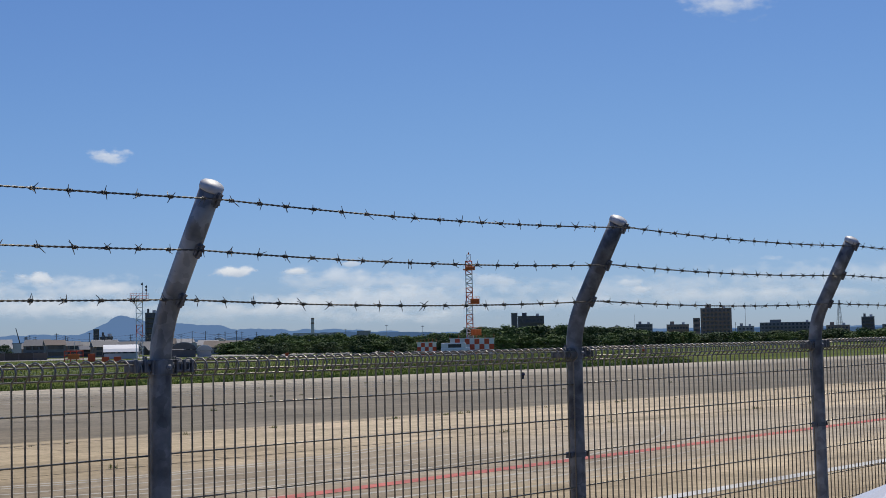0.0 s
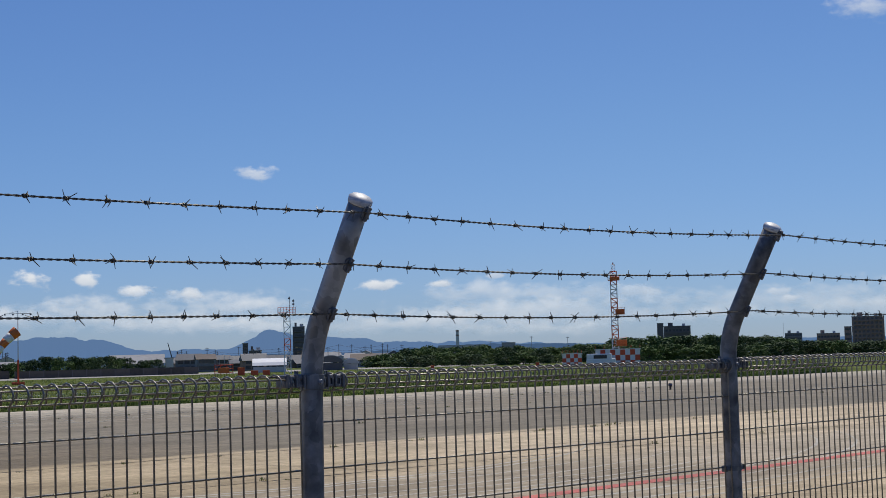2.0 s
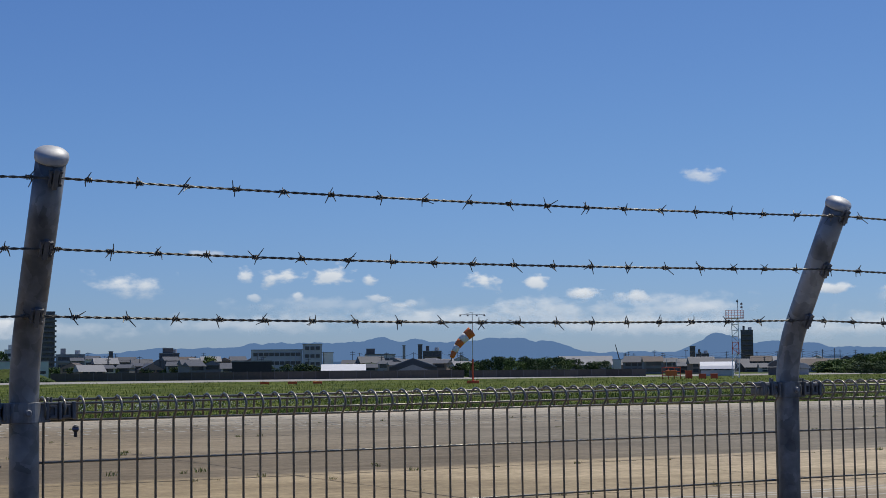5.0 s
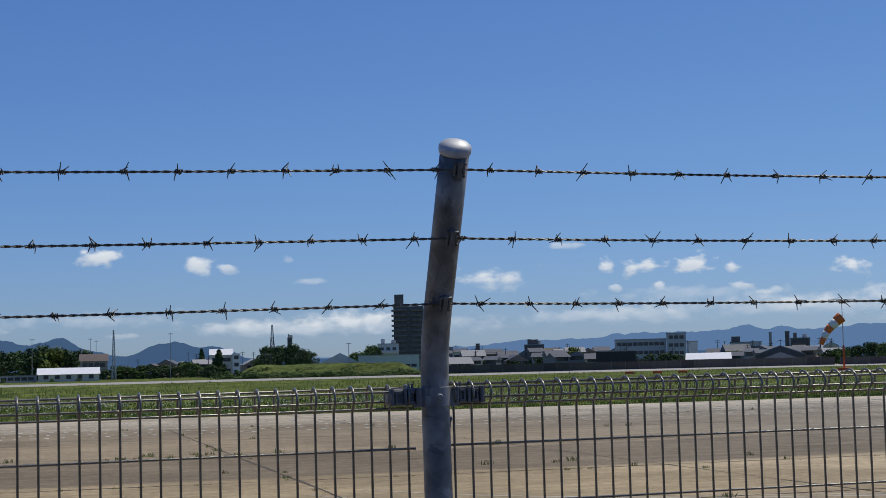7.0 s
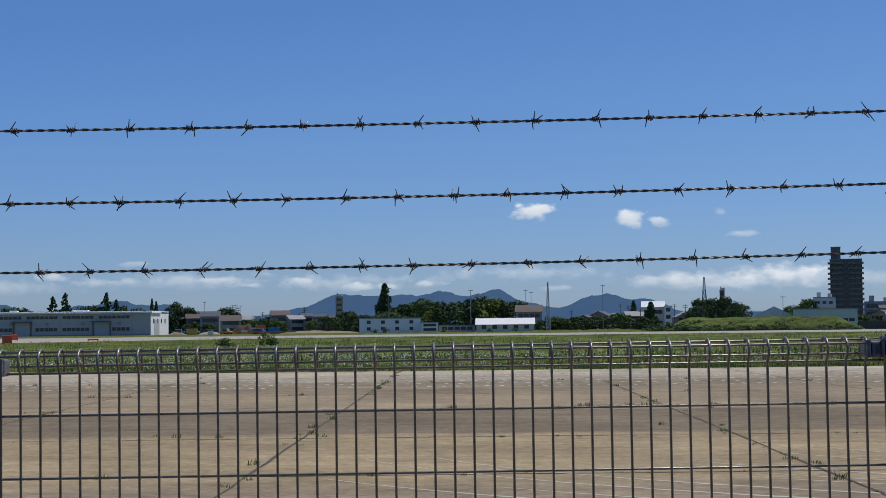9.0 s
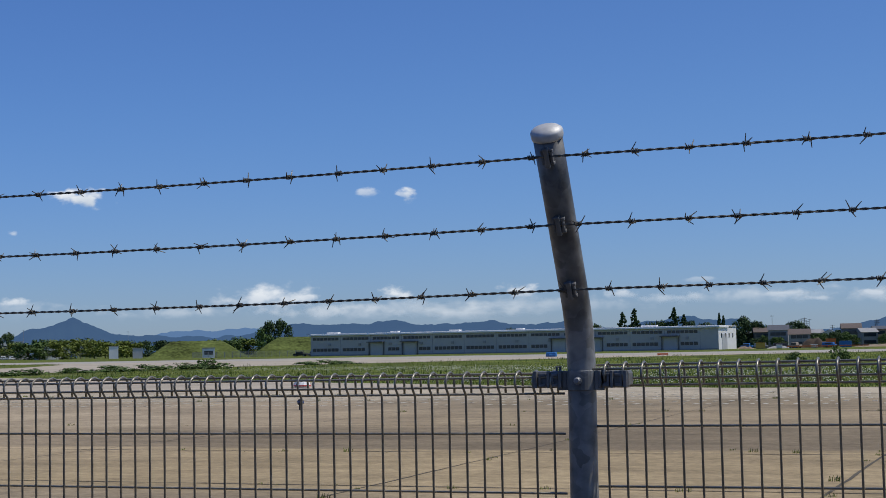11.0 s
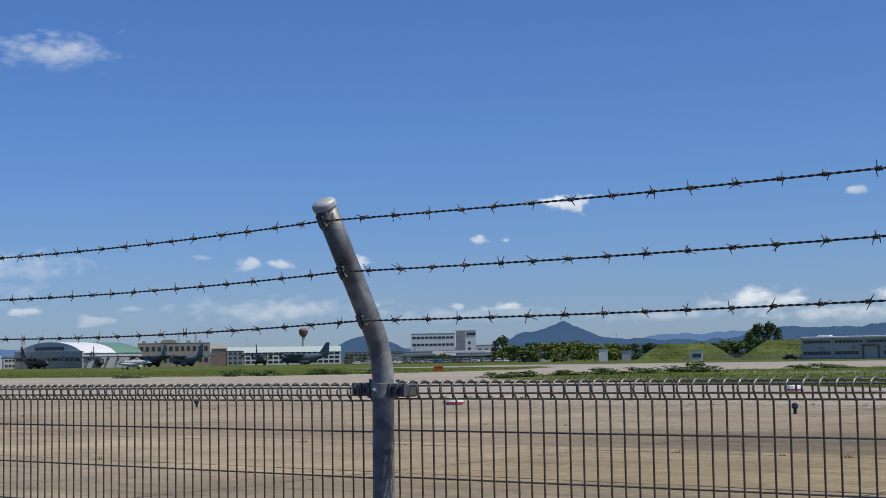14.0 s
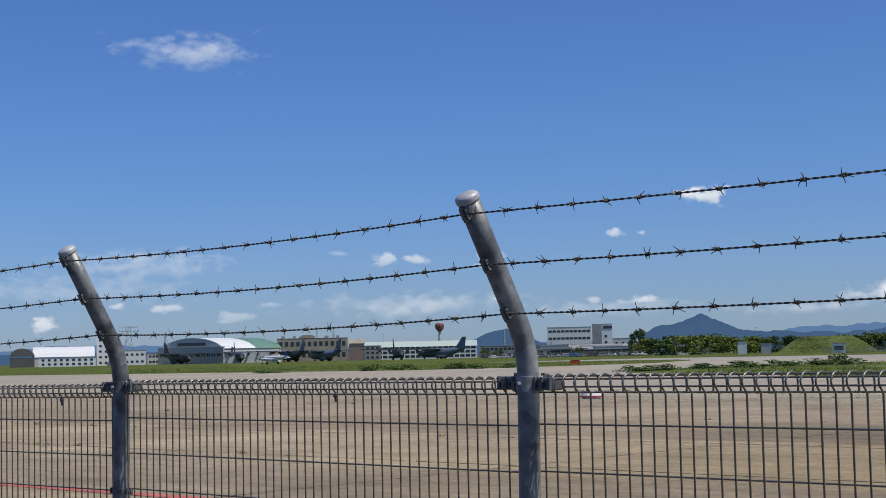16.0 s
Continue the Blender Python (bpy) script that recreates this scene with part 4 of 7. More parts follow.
# small houses with dark tiled roofs, packed behind the boundary wall
rng = random.Random(5)
for a0, a1, low, high, far0 in ((15.2, 19.8, 0.28, 0.55, 400), (19.8, 21.2, 0.3, 0.45, 380), (26.1, 29.6, 0.22, 0.5, 390), (35.7, 38.2, 0.18, 0.45, 410), (40.1, 43.6, 0.08, 0.35, 470), (-10.0, -4.2, 0.3, 0.62, 445), (3.8, 7.0, 0.18, 0.48, 470), (8.35, 9.2, 0.3, 0.45, 600), (15.2, 22.0, 0.42, 0.62, 500), (25.3, 30.0, 0.38, 0.56, 500), (35.6, 43.5, 0.25, 0.45, 540)):
    az = a0
    while az < a1:
        w = rng.uniform(0.4, 0.95)
        wall = rng.choice((M["dark_grey"], M["cream"], M["grey"], M["slate"], M["slate"], M["brown"], M["dark_grey"]))
        building("house", "two-storey house with a dark tiled roof", az, az + w, rng.uniform(low, high), far0 + rng.uniform(0, 90), wall, rng.choice(("side", "side", "gable")), rng.choice((M["roof_dark"], M["roof_dark"], M["roof_dark"], M["grey"], M["roof_brown"])), 9, floors=2, bays=3, win=(1.5, 1.0), turn=rng.uniform(-14, 14), category="house")
        az += w * rng.uniform(0.75, 1.1)

# ---- long maintenance hangar ----


def long_hangar():
    x0, x1 = spot(-25.55, 462).x, spot(-10.92, 418).x
    y0 = spot(-10.92, 418).y
    w, tall = x1 - x0, 6.4
    h = thing("maintenance_hangar", "long blue-grey clad hangar with ribbon windows and roller doors", "hangar", Matrix.Translation(((x0 + x1) / 2, y0, 0)))
    hw = w / 2
    part("wall", box(fresh(), -hw, hw, 0, 26, -0.2, tall - 0.5), M["hangar_grey"], h)
    part("end_wall", box(fresh(), hw + 0.01, hw + 0.05, 0, 26, -0.2, tall - 0.5), M["white"], h, "white end wall")
    roof = fresh()
    box(roof, -hw - 0.5, hw + 0.5, -0.7, 13, tall - 0.5, tall - 0.15)
    box(roof, -hw - 0.3, hw + 0.3, 0.4, 25, tall - 0.15, tall + 0.1)
    part("roof", roof, M["roof_white"], h, "white metal roof")
    part("plinth", box(fresh(), -hw, hw, -0.06, 0, 0, 0.35), M["grey"], h)
    r = random.Random(3)
    doors = (-hw + 21, -hw + 31.5, -hw + 76, -hw + 86, hw - 13)
    for d in doors:
        door = part("roller_door", box(fresh(), d - 1.7, d + 1.7, -0.08, 0, 0, 3.6), M["pale_grey"], h, "pale roller door")
        part("canopy", box(fresh(), d - 2.6, d + 2.6, -1.6, 0, 3.7, 3.95), M["dark_grey"], door)
        for s in (-2.3, 2.3):
            part("door_post", box(fresh(), d + s - 0.12, d + s + 0.12, -0.25, 0, 0, 3.7), M["dark_grey"], door)
    bay = 9.6
    n = int(w / bay)
    for i in range(n):
        cx = -hw + bay * (i + 0.5)
        for z, hh in ((4.55, 0.75), (1.3, 0.9)):
            for k in range(7):
                x = cx - 3.6 + 1.2 * k
                if z < 2 and any(abs(x - d) < 3.2 for d in doors):
                    continue
                part("window", pane_mesh(1.02, hh), None, h, m=Matrix.Translation((x, 0.0, z)))
        part("wall_vent", box(fresh(), cx + 0.9, cx + 1.7, -0.25, 0, 2.9, 3.6), M["grey"], h)
        part("joint_strip", box(fresh(), cx + bay / 2 - 0.06, cx + bay / 2 + 0.06, -0.03, 0, 0, tall - 0.5), M["grey"], h)
        if i % 2 == 0:
            part("roof_vent", box(fresh(), cx - 1.4 + r.uniform(-2, 2), cx + 1.2, 6, 8, tall + 0.1, tall + 0.55, 0.1), M["roof_white"], h)
    for k in range(4):
        part("window", pane_mesh(1.2, 1.2), None, h, m=Matrix.Translation((hw + 0.05, 4 + 5.5 * k, 3.2)) @ Matrix.Rotation(math.pi / 2, 4, "Z"))
    part("end_door", box(fresh(), hw + 0.05, hw + 0.12, 5, 12, 0, 4.2), M["pale_grey"], h)


long_hangar()

# boundary wall of dark panels behind the field


def boundary_wall(az0, az1, far, tall):
    a, b = spot(az0, far), spot(az1, far)
    span = b - a
    w = thing("boundary_wall", "weathered dark brown boundary wall of upright panels", "wall", Matrix.Translation(a) @ Matrix.Rotation(math.atan2(span.y, span.x), 4, "Z"))
    n = int(span.length / 3.0)
    me = mesh_of("wall_panel", box(fresh(), 0.03, 2.94, 0, 0.12, -0.2, tall), material("weathered_panel", (0.085, 0.075, 0.065), 0.85, 0, 0.3, 2, 0.1, random_tint=0.8))
    post = mesh_of("wall_post", box(fresh(), -0.08, 0.08, -0.05, 0.17, -0.2, tall + 0.1), M["dark_grey"])
    for i in range(n):
        part("wall_panel", me, None, w, m=Matrix.Translation((3.0 * i, 0, 0)))
        part("wall_post", post, None, w, m=Matrix.Translation((3.0 * i, 0, 0)))


boundary_wall(14.89, 30.07, 345, 1.75)
boundary_wall(30.07, 36.88, 345, 1.6)

# ---- grass mounds ----


def mound(name, label, az0, az1, el, far, deep, slope):
    mid, width, tall = (az0 + az1) / 2, far * radians(az1 - az0), rise(el, far)
    bm = fresh()
    nx, ny = 90, 40
    grid = []
    for j in range(ny + 1):
        row = []
        for i in range(nx + 1):
            x, y = -width / 2 + width * i / nx, deep * j / ny
            e = min(1, min(x + width / 2, width / 2 - x) / slope, min(y, deep - y) / (deep * 0.4))
            e = max(0, e)
            z = tall * (e * e * (3 - 2 * e) * 0.5 + e * 0.5) + 0.3 * noise.noise(Vector((x * 0.25, y * 0.4, az0))) + 0.12 * math.sin(y * 2.1)
            row.append(bm.verts.new((x, y, z if e > 0 else -0.1)))
        grid.append(row)
    for j in range(ny):
        for i in range(nx):
            bm.faces.new((grid[j][i], grid[j][i + 1], grid[j + 1][i + 1], grid[j + 1][i]))
    me = mesh_of(name, bm, material(name + "_turf", (0.088, 0.11, 0.032), 0.95, 0, 0.9, 1.0, 0.8, 0.8, gloss=0.05), True)
    ob = new(name, me)
    ob.matrix_basis = Matrix.Translation(spot(mid, far)) @ Matrix.Rotation(-radians(mid), 4, "Z")
    return tagged(ob, label, "mound", kind="structure")


mound("grass_mound", "grassy flat-topped earth bank", -32.0, -28.1, 0.41, 490, 40, 9)
mound("grass_mound_1", "second grassy earth bank behind the hangar", -28.23, -23.45, 0.5, 500, 40, 10)
mound("grass_mound_2", "long low grassy bank", 7.72, 15.15, 0.15, 330, 22, 6)

building("arched_gable", "dark arched gable of a white hangar", -59.6, -58.74, 0.56, 876, M["dark_grey"], "arch", M["grey"], 4)

for az0, az1, el, far, mat in ((-40.55, -38.62, 0.16, 720, "grey"), (-40.38, -39.32, 0.3, 735, "pale_grey"), (-38.44, -37.0, 0.22, 715, "offwhite"), (-40.02, -36.87, 0.12, 700, "dark_grey"), (-36.95, -36.08, 0.24, 730, "white")):
    building("shed", "low open-sided field shed with a thin flat roof", az0, az1, el, far, M[mat], "flat", M["pale_grey"], 7, floors=1, bays=6, win=(2.0, 1.6))



def canopy(az0, az1, el, far, mat):
    """An open shelter: a thin roof on posts."""
    mid, w, h = (az0 + az1) / 2, far * radians(az1 - az0), rise(el, far)
    c = thing("open_shelter", "open shelter with a thin pale roof on posts", "shelter", Matrix.Translation(spot(mid, far)) @ Matrix.Rotation(-radians(mid), 4, "Z"))
    part("roof", box(fresh(), -w / 2, w / 2, -2, 4, h - 0.55, h), mat, c)
    for x in np.linspace(-w / 2 + 0.4, w / 2 - 0.4, max(3, int(w / 4))):
        part("post", tube(fresh(), [(x, -1.6, 0), (x, -1.6, h - 0.5)], 0.14, 6), M["grey"], c)


canopy(-38.9, -37.35, 0.26, 690, M["white"])
canopy(-36.85, -35.85, 0.27, 680, M["pale_green"])
canopy(-41.2, -39.2, 0.2, 700, M["grey"])


def yard_fence(az0, az1, far, tall, n):
    a, b = spot(az0, far), spot(az1, far)
    span = b - a
    f = thing("yard_fence", "grey steel yard fence with rails and posts", "fence", Matrix.Translation(a) @ Matrix.Rotation(math.atan2(span.y, span.x), 4, "Z"))
    for i in range(n + 1):
        part("post", box(fresh(), span.length * i / n - 0.07, span.length * i / n + 0.07, 0, 0.14, 0, tall), M["grey"], f)
    for k in range(6):
        z = tall * (k + 1) / 6
        part("rail", box(fresh(), 0, span.length, 0.03, 0.09, z - 0.07, z), M["grey"], f)


yard_fence(-42.6, -33.4, 640, 2.2, 42)
yard_fence(-30.2, -25.6, 470, 1.8, 16)

# ---- trees ----


def leafy(bm, centre, radius, count, size, rng, squash=0.75):
    """A clump of leaf sprays: small bent quads scattered in a shell."""
    for _ in range(count):
        d = Vector((rng.gauss(0, 1), rng.gauss(0, 1), rng.gauss(0, 1) * squash)).normalized()
        p = Vector(centre) + Vector((d.x, d.y, d.z * squash)) * radius * rng.uniform(0.55, 1.08)
        u = Vector((rng.uniform(-1, 1), rng.uniform(-1, 1), rng.uniform(-0.6, 0.6))).normalized()
        n = (d + 0.7 * Vector((rng.uniform(-1, 1), rng.uniform(-1, 1), rng.uniform(-0.3, 1)))).normalized()
        v = n.cross(u).normalized()
        s = size * rng.uniform(0.6, 1.3)
        q = [p - u * s - v * s * 0.5, p + u * s * 0.3 - v * s * 0.7, p + u * s + v * s * 0.2 + n * s * 0.25, p - u * s * 0.2 + v * s * 0.8]
        bm.faces.new([bm.verts.new(x) for x in q])


def trunk_mesh(tall, rng, limbs=5, thick=0.16):
    bm = fresh()
    pts = [(0, 0, -0.2), (0.05, 0.02, tall * 0.25), (0.12 * rng.uniform(-1, 1), 0.1, tall * 0.5), (0.1, -0.1, tall * 0.82)]
    tube(bm, pts, [thick, thick * 0.8, thick * 0.55, thick * 0.15], 7)
    for k in range(limbs):
        a, z = k * 2.4 + rng.uniform(-0.4, 0.4), tall * rng.uniform(0.28, 0.6)
        r = tall * rng.uniform(0.2, 0.34)
        tube(bm, [(0, 0, z), (r * 0.5 * math.cos(a), r * 0.5 * math.sin(a), z + r * 0.45), (r * math.cos(a), r * math.sin(a), z + r * 0.7)], [thick * 0.45, thick * 0.3, thick * 0.1], 5)
    return mesh_of("trunk", bm, M["bark"])


def crown_mesh(seed, kind, mat):
    """Crowns one unit high, wide or conical."""
    rng = random.Random(seed)
    bm = fresh()
    if kind == "round":
        for _ in range(30):
            a, z = rng.uniform(0, 6.28), rng.uniform(0.06, 0.86)
            r = 0.52 * math.sqrt(max(0.05, 1 - ((z - 0.42) / 0.55) ** 2)) * rng.uniform(0.35, 1.0)
            leafy(bm, (r * math.cos(a), r * math.sin(a), z), rng.uniform(0.12, 0.21), 70, 0.036, rng)
    elif kind == "cone":
        for _ in range(150):
            z = rng.uniform(0.02, 0.98)
            a, r = rng.uniform(0, 6.28), 0.36 * (1 - z) ** 0.8 * rng.uniform(0.35, 1.0)
            leafy(bm, (r * math.cos(a), r * math.sin(a), z), 0.03 + 0.09 * (1 - z), 44, 0.03, rng, 0.9)
    elif kind == "pine":
        for k in range(11):
            for _ in range(8):
                z = 0.16 + 0.8 * (k + rng.uniform(-0.7, 0.7)) / 10
                a, r = rng.uniform(0, 6.28), 0.50 * (1.04 - z) ** 0.8 * rng.uniform(0.2, 1.1)
                leafy(bm, (r * math.cos(a), r * math.sin(a), z), 0.03 + 0.09 * (1.05 - z), 34, 0.028, rng, 0.5)
    else:
        for _ in range(12):
            a, z, r = rng.uniform(0, 6.28), rng.uniform(0.1, 0.7), rng.uniform(0.1, 0.75)
            leafy(bm, (r * math.cos(a), r * math.sin(a), z * (1.05 - 0.5 * r)), 0.3, 60, 0.06, rng)
    return mesh_of("crown", bm, mat)


def tree_kind(name, label, seed, kind, mat, trunk=1.0):
    t = thing(name, label, "tree", Matrix.Translation((0, -400, -50)))
    part("trunk", trunk_mesh(0.72, random.Random(seed), 5 if kind == "round" else 2, 0.025 * trunk), None, t)
    part("crown", crown_mesh(seed, kind, mat), None, t)
    return t


KINDS = {
    "dark": [tree_kind("broadleaf_tree", "dense dark green broadleaf tree at the field edge", s, "round", M["leaf_dark"]) for s in (1, 2)],
    "green": [tree_kind("broadleaf_tree", "full green broadleaf tree at the field edge", s, "round", M["leaf"]) for s in (3, 4, 5)],
    "lime": [tree_kind("broadleaf_tree", "yellow-green broadleaf tree in fresh leaf", s, "round", M["leaf_lime"]) for s in (6, 7)],
    "cone": [tree_kind("conifer", "tall dark pointed conifer", 8, "cone", M["leaf_dark"])],
    "pine": [tree_kind("pine_tree", "dark pine with tiered branches", 9, "pine", M["leaf_dark"])],
}


def plant(kind, az, el, far, wide, rng, base=0.0):
    src = rng.choice(KINDS[kind])
    tall = (rise(el, far) - base) / 0.98
    w = far * radians(wide)
    m = Matrix.Translation(spot(az, far, base)) @ Matrix.Rotation(rng.uniform(0, 6.28), 4, "Z") @ Matrix.Diagonal((w, w, tall, 1))
    c = copy_thing(src, Matrix.Identity(4))
    c.matrix_basis = m
    return c


rng = random.Random(21)


def belt(az0, az1, els, far, mix, step, wide):
    """A row of trees whose tops follow els, evenly spread from az0 to az1."""
    az = az0
    while az < az1:
        f = (az - az0) / (az1 - az0) * (len(els) - 1)
        i = min(int(f), len(els) - 2)
        el = els[i] + (els[i + 1] - els[i]) * (f - i)
        d = far * rng.uniform(0.94, 1.12)
        plant(rng.choice(mix), az, el + 0.07 - rng.uniform(0, 0.15), d, wide * rng.uniform(0.8, 1.25), rng)
        az += step * rng.uniform(0.7, 1.3)


belt(42.88, 51.76, (0.2, 0.42, 0.55, 0.5, 0.42, 0.38, 0.42, 0.5), 430, ("green", "dark", "green"), 0.34, 0.95)
belt(43.19, 51.76, (0.05, 0.2, 0.25, 0.2, 0.15, 0.2), 380, ("green", "green", "dark"), 0.5, 0.9)
belt(51.76, 58.08, (0.6, 0.66, 0.6, 0.68, 0.6, 0.5), 420, ("green", "dark", "green"), 0.33, 1.0)
belt(51.97, 58.28, (0.3, 0.35, 0.3, 0.25), 370, ("green", "green", "dark"), 0.5, 0.9)
belt(57.87, 69.43, (0.45, 0.3, 0.25, 0.24, 0.34, 0.3, 0.3, 0.34), 480, ("green", "dark", "green"), 0.36, 0.95)
belt(29.77, 35.16, (0.35, 0.52, 0.5, 0.42, 0.38, 0.3), 385, ("dark", "green", "dark"), 0.3, 0.72)
belt(-4.68, -1.43, (0.45, 0.55, 0.5, 0.5), 460, ("dark", "green"), 0.34, 0.8)
belt(-1.84, 2.54, (0.8, 1.0, 0.95, 0.9, 1.1, 1.1, 0.9), 500, ("dark", "dark", "green"), 0.36, 1.05)
belt(3.46, 7.33, (0.25, 0.3, 0.28, 0.35, 0.2), 440, ("green", "dark"), 0.42, 0.7)
belt(9.05, 10.95, (0.75, 1.0, 0.95, 0.5), 560, ("dark",), 0.3, 0.75)
belt(12.5, 13.3, (0.7, 0.92), 540, ("green", "dark"), 0.3, 0.6)
belt(-36.69, -32.41, (0.44, 0.55, 0.5, 0.6, 0.5, 0.4), 640, ("lime", "green", "lime", "lime"), 0.36, 0.9)
belt(-32.71, -30.06, (0.45, 0.4, 0.5, 0.4), 700, ("green", "dark", "lime"), 0.4, 0.8)
belt(-29.55, -27.62, (0.42, 0.5, 0.5), 560, ("lime", "green"), 0.36, 0.75)
belt(-10.41, -5.01, (0.6, 0.42, 0.38, 0.5), 510, ("dark", "dark", "green"), 0.45, 0.55)
belt(-9.6, -5.2, (0.2, 0.3, 0.2), 455, ("dark", "green"), 0.5, 0.5)
belt(-7.6, -3.5, (0.3, 0.42, 0.34, 0.4), 450, ("dark", "dark", "green"), 0.4, 0.6)
belt(-42.4, -38.4, (0.16, 0.22, 0.14, 0.2), 705, ("dark", "green"), 0.7, 0.45)
belt(14.99, 28.75, (0.3, 0.25, 0.3, 0.25), 450, ("dark", "green", "dark"), 0.62, 0.6)
for kind, az, el, far, wide in (("dark", -13.4, 0.92, 520, 0.6), ("dark", -12.95, 0.98, 520, 0.6), ("dark", -11.95, 0.95, 520, 0.6), ("pine", -12.49, 1.25, 520, 0.8), ("dark", -10.1, 0.98, 500, 0.85), ("dark", -9.5, 0.8, 500, 0.6), ("dark", -8.2, 0.85, 500, 0.9), ("cone", -10.87, 1.05, 520, 0.45), ("lime", 1.37, 1.05, 490, 1.2), ("lime", -0.51, 0.72, 480, 0.9), ("cone", -2.36, 1.52, 480, 1.4), ("cone", 7.45, 0.75, 470, 1.0), ("cone", 6.82, 0.8, 560, 0.7), ("lime", 20.39, 0.62, 500, 0.75), ("pine", -14.38, 1.12, 520, 0.75), ("pine", -13.93, 1.24, 520, 0.8), ("cone", -10.72, 0.95, 560, 0.5), ("pine", -12.14, 1.0, 520, 0.8), ("green", -12.75, 0.85, 520, 0.9), ("dark", -11.43, 0.85, 520, 0.9), ("dark", -27.36, 1.15, 600, 0.75), ("dark", -26.9, 1.2, 600, 0.7), ("green", -27.62, 0.9, 590, 0.6), ("dark", -36.79, 0.85, 700, 0.6), ("green", -15.85, 0.85, 700, 0.7), ("dark", -18.45, 0.78, 700, 0.6), ("dark", -9.8, 0.72, 540, 0.9), ("dark", -15.5, 0.8, 640, 0.7)):
    plant(kind, az, el, far, wide, rng)
for src in [t for some in KINDS.values() for t in some]:
    for o in (*src.children_recursive, src):
        bpy.data.objects.remove(o)

# bushes in the near grass
BUSH = [crown_mesh(s, "bush", M["leaf"]) for s in (31, 32)]
thicket = random.Random(41)
for k in range(34):
    b = new("bush", thicket.choice(BUSH))
    b.matrix_basis = Matrix.Translation(spot(7.7 + 7.2 * k / 34 + thicket.uniform(-0.1, 0.1), thicket.uniform(322, 334))) @ Matrix.Rotation(thicket.uniform(0, 6), 4, "Z") @ Matrix.Diagonal((thicket.uniform(2.0, 3.4), thicket.uniform(2.0, 3.4), thicket.uniform(1.0, 1.9), 1))
    tagged(b, "leafy green bush at the foot of the grass bank", "bush", "bushes in the grass")
for az, far, w, h in ((-8.17, 150, 1.3, 1.1), (-6.74, 155, 1.5, 1.45), (-29.86, 172, 2.0, 1.4), (-29.2, 168, 2.6, 0.7), (-30.6, 170, 3, 0.8), (-31.9, 166, 3, 0.7), (-33.3, 160, 3.4, 0.85), (-34.3, 156, 2.6, 0.7), (-36.2, 146, 2.8, 0.75), (-37.1, 142, 2.2, 0.6), (-46.57, 200, 2.6, 1.0), (-45.45, 205, 2.6, 0.9), (-43.51, 205, 2.2, 1.1), (-42.7, 200, 2.0, 0.9), (-41.68, 205, 2.2, 0.8), (-25.6, 190, 3.4, 0.7), (-24.8, 192, 2.4, 0.6), (-50.44, 200, 2.6, 0.5), (-0.21, 400, 1.0, 1.4), (-2.34, 402, 1.2, 1.6), (-2.75, 402, 1.2, 1.2), (1.53, 398, 1.0, 1.2), (2.44, 398, 1.0, 1.0), (8.35, 332, 3, 2.2), (9.05, 336, 4, 2.6), (9.85, 340, 4, 2.8), (10.65, 336, 3.5, 2.4), (11.4, 338, 4, 2.6), (12.3, 336, 4, 2.4), (13.2, 338, 4, 2.2), (13.9, 336, 3, 2.0), (8.65, 329, 2, 1.2), (10.25, 329, 2.4, 1.0), (11.8, 329, 2.2, 1.2), (13.5, 329, 2.4, 1.0), (7.64, 336, 3, 2.2)):
    b = new("bush", rng.choice(BUSH))
    b.matrix_basis = Matrix.Translation(spot(az, far)) @ Matrix.Rotation(rng.uniform(0, 6), 4, "Z") @ Matrix.Diagonal((w, w, h * 1.1, 1))
    tagged(b, "low leafy green bush in the airfield grass", "bush", "bushes in the grass")

# ---- lattice towers, masts, poles ----


def lattice(bm, w0, w1, z0, z1, bars, r=0.04):
    for sx, sy in ((-1, -1), (1, -1), (1, 1), (-1, 1)):
        tube(bm, [(sx * w0, sy * w0, z0), (sx * w1, sy * w1, z1)], r, 5)
    for k in range(bars):
        f, g = k / bars, (k + 1) / bars
        a, b = w0 + (w1 - w0) * f, w0 + (w1 - w0) * g
        za, zb = z0 + (z1 - z0) * f, z0 + (z1 - z0) * g
        s = 1 if k % 2 else -1
        for c in (-1, 1):
            tube(bm, [(-s * a, c * a, za), (s * b, c * b, zb)], r * 0.6, 4)
            tube(bm, [(c * a, -s * a, za), (c * b, s * b, zb)], r * 0.6, 4)
            tube(bm, [(-b, c * b, zb), (b, c * b, zb)], r * 0.6, 4)
            tube(bm, [(c * b, -b, zb), (c * b, b, zb)], r * 0.6, 4)
    return bm


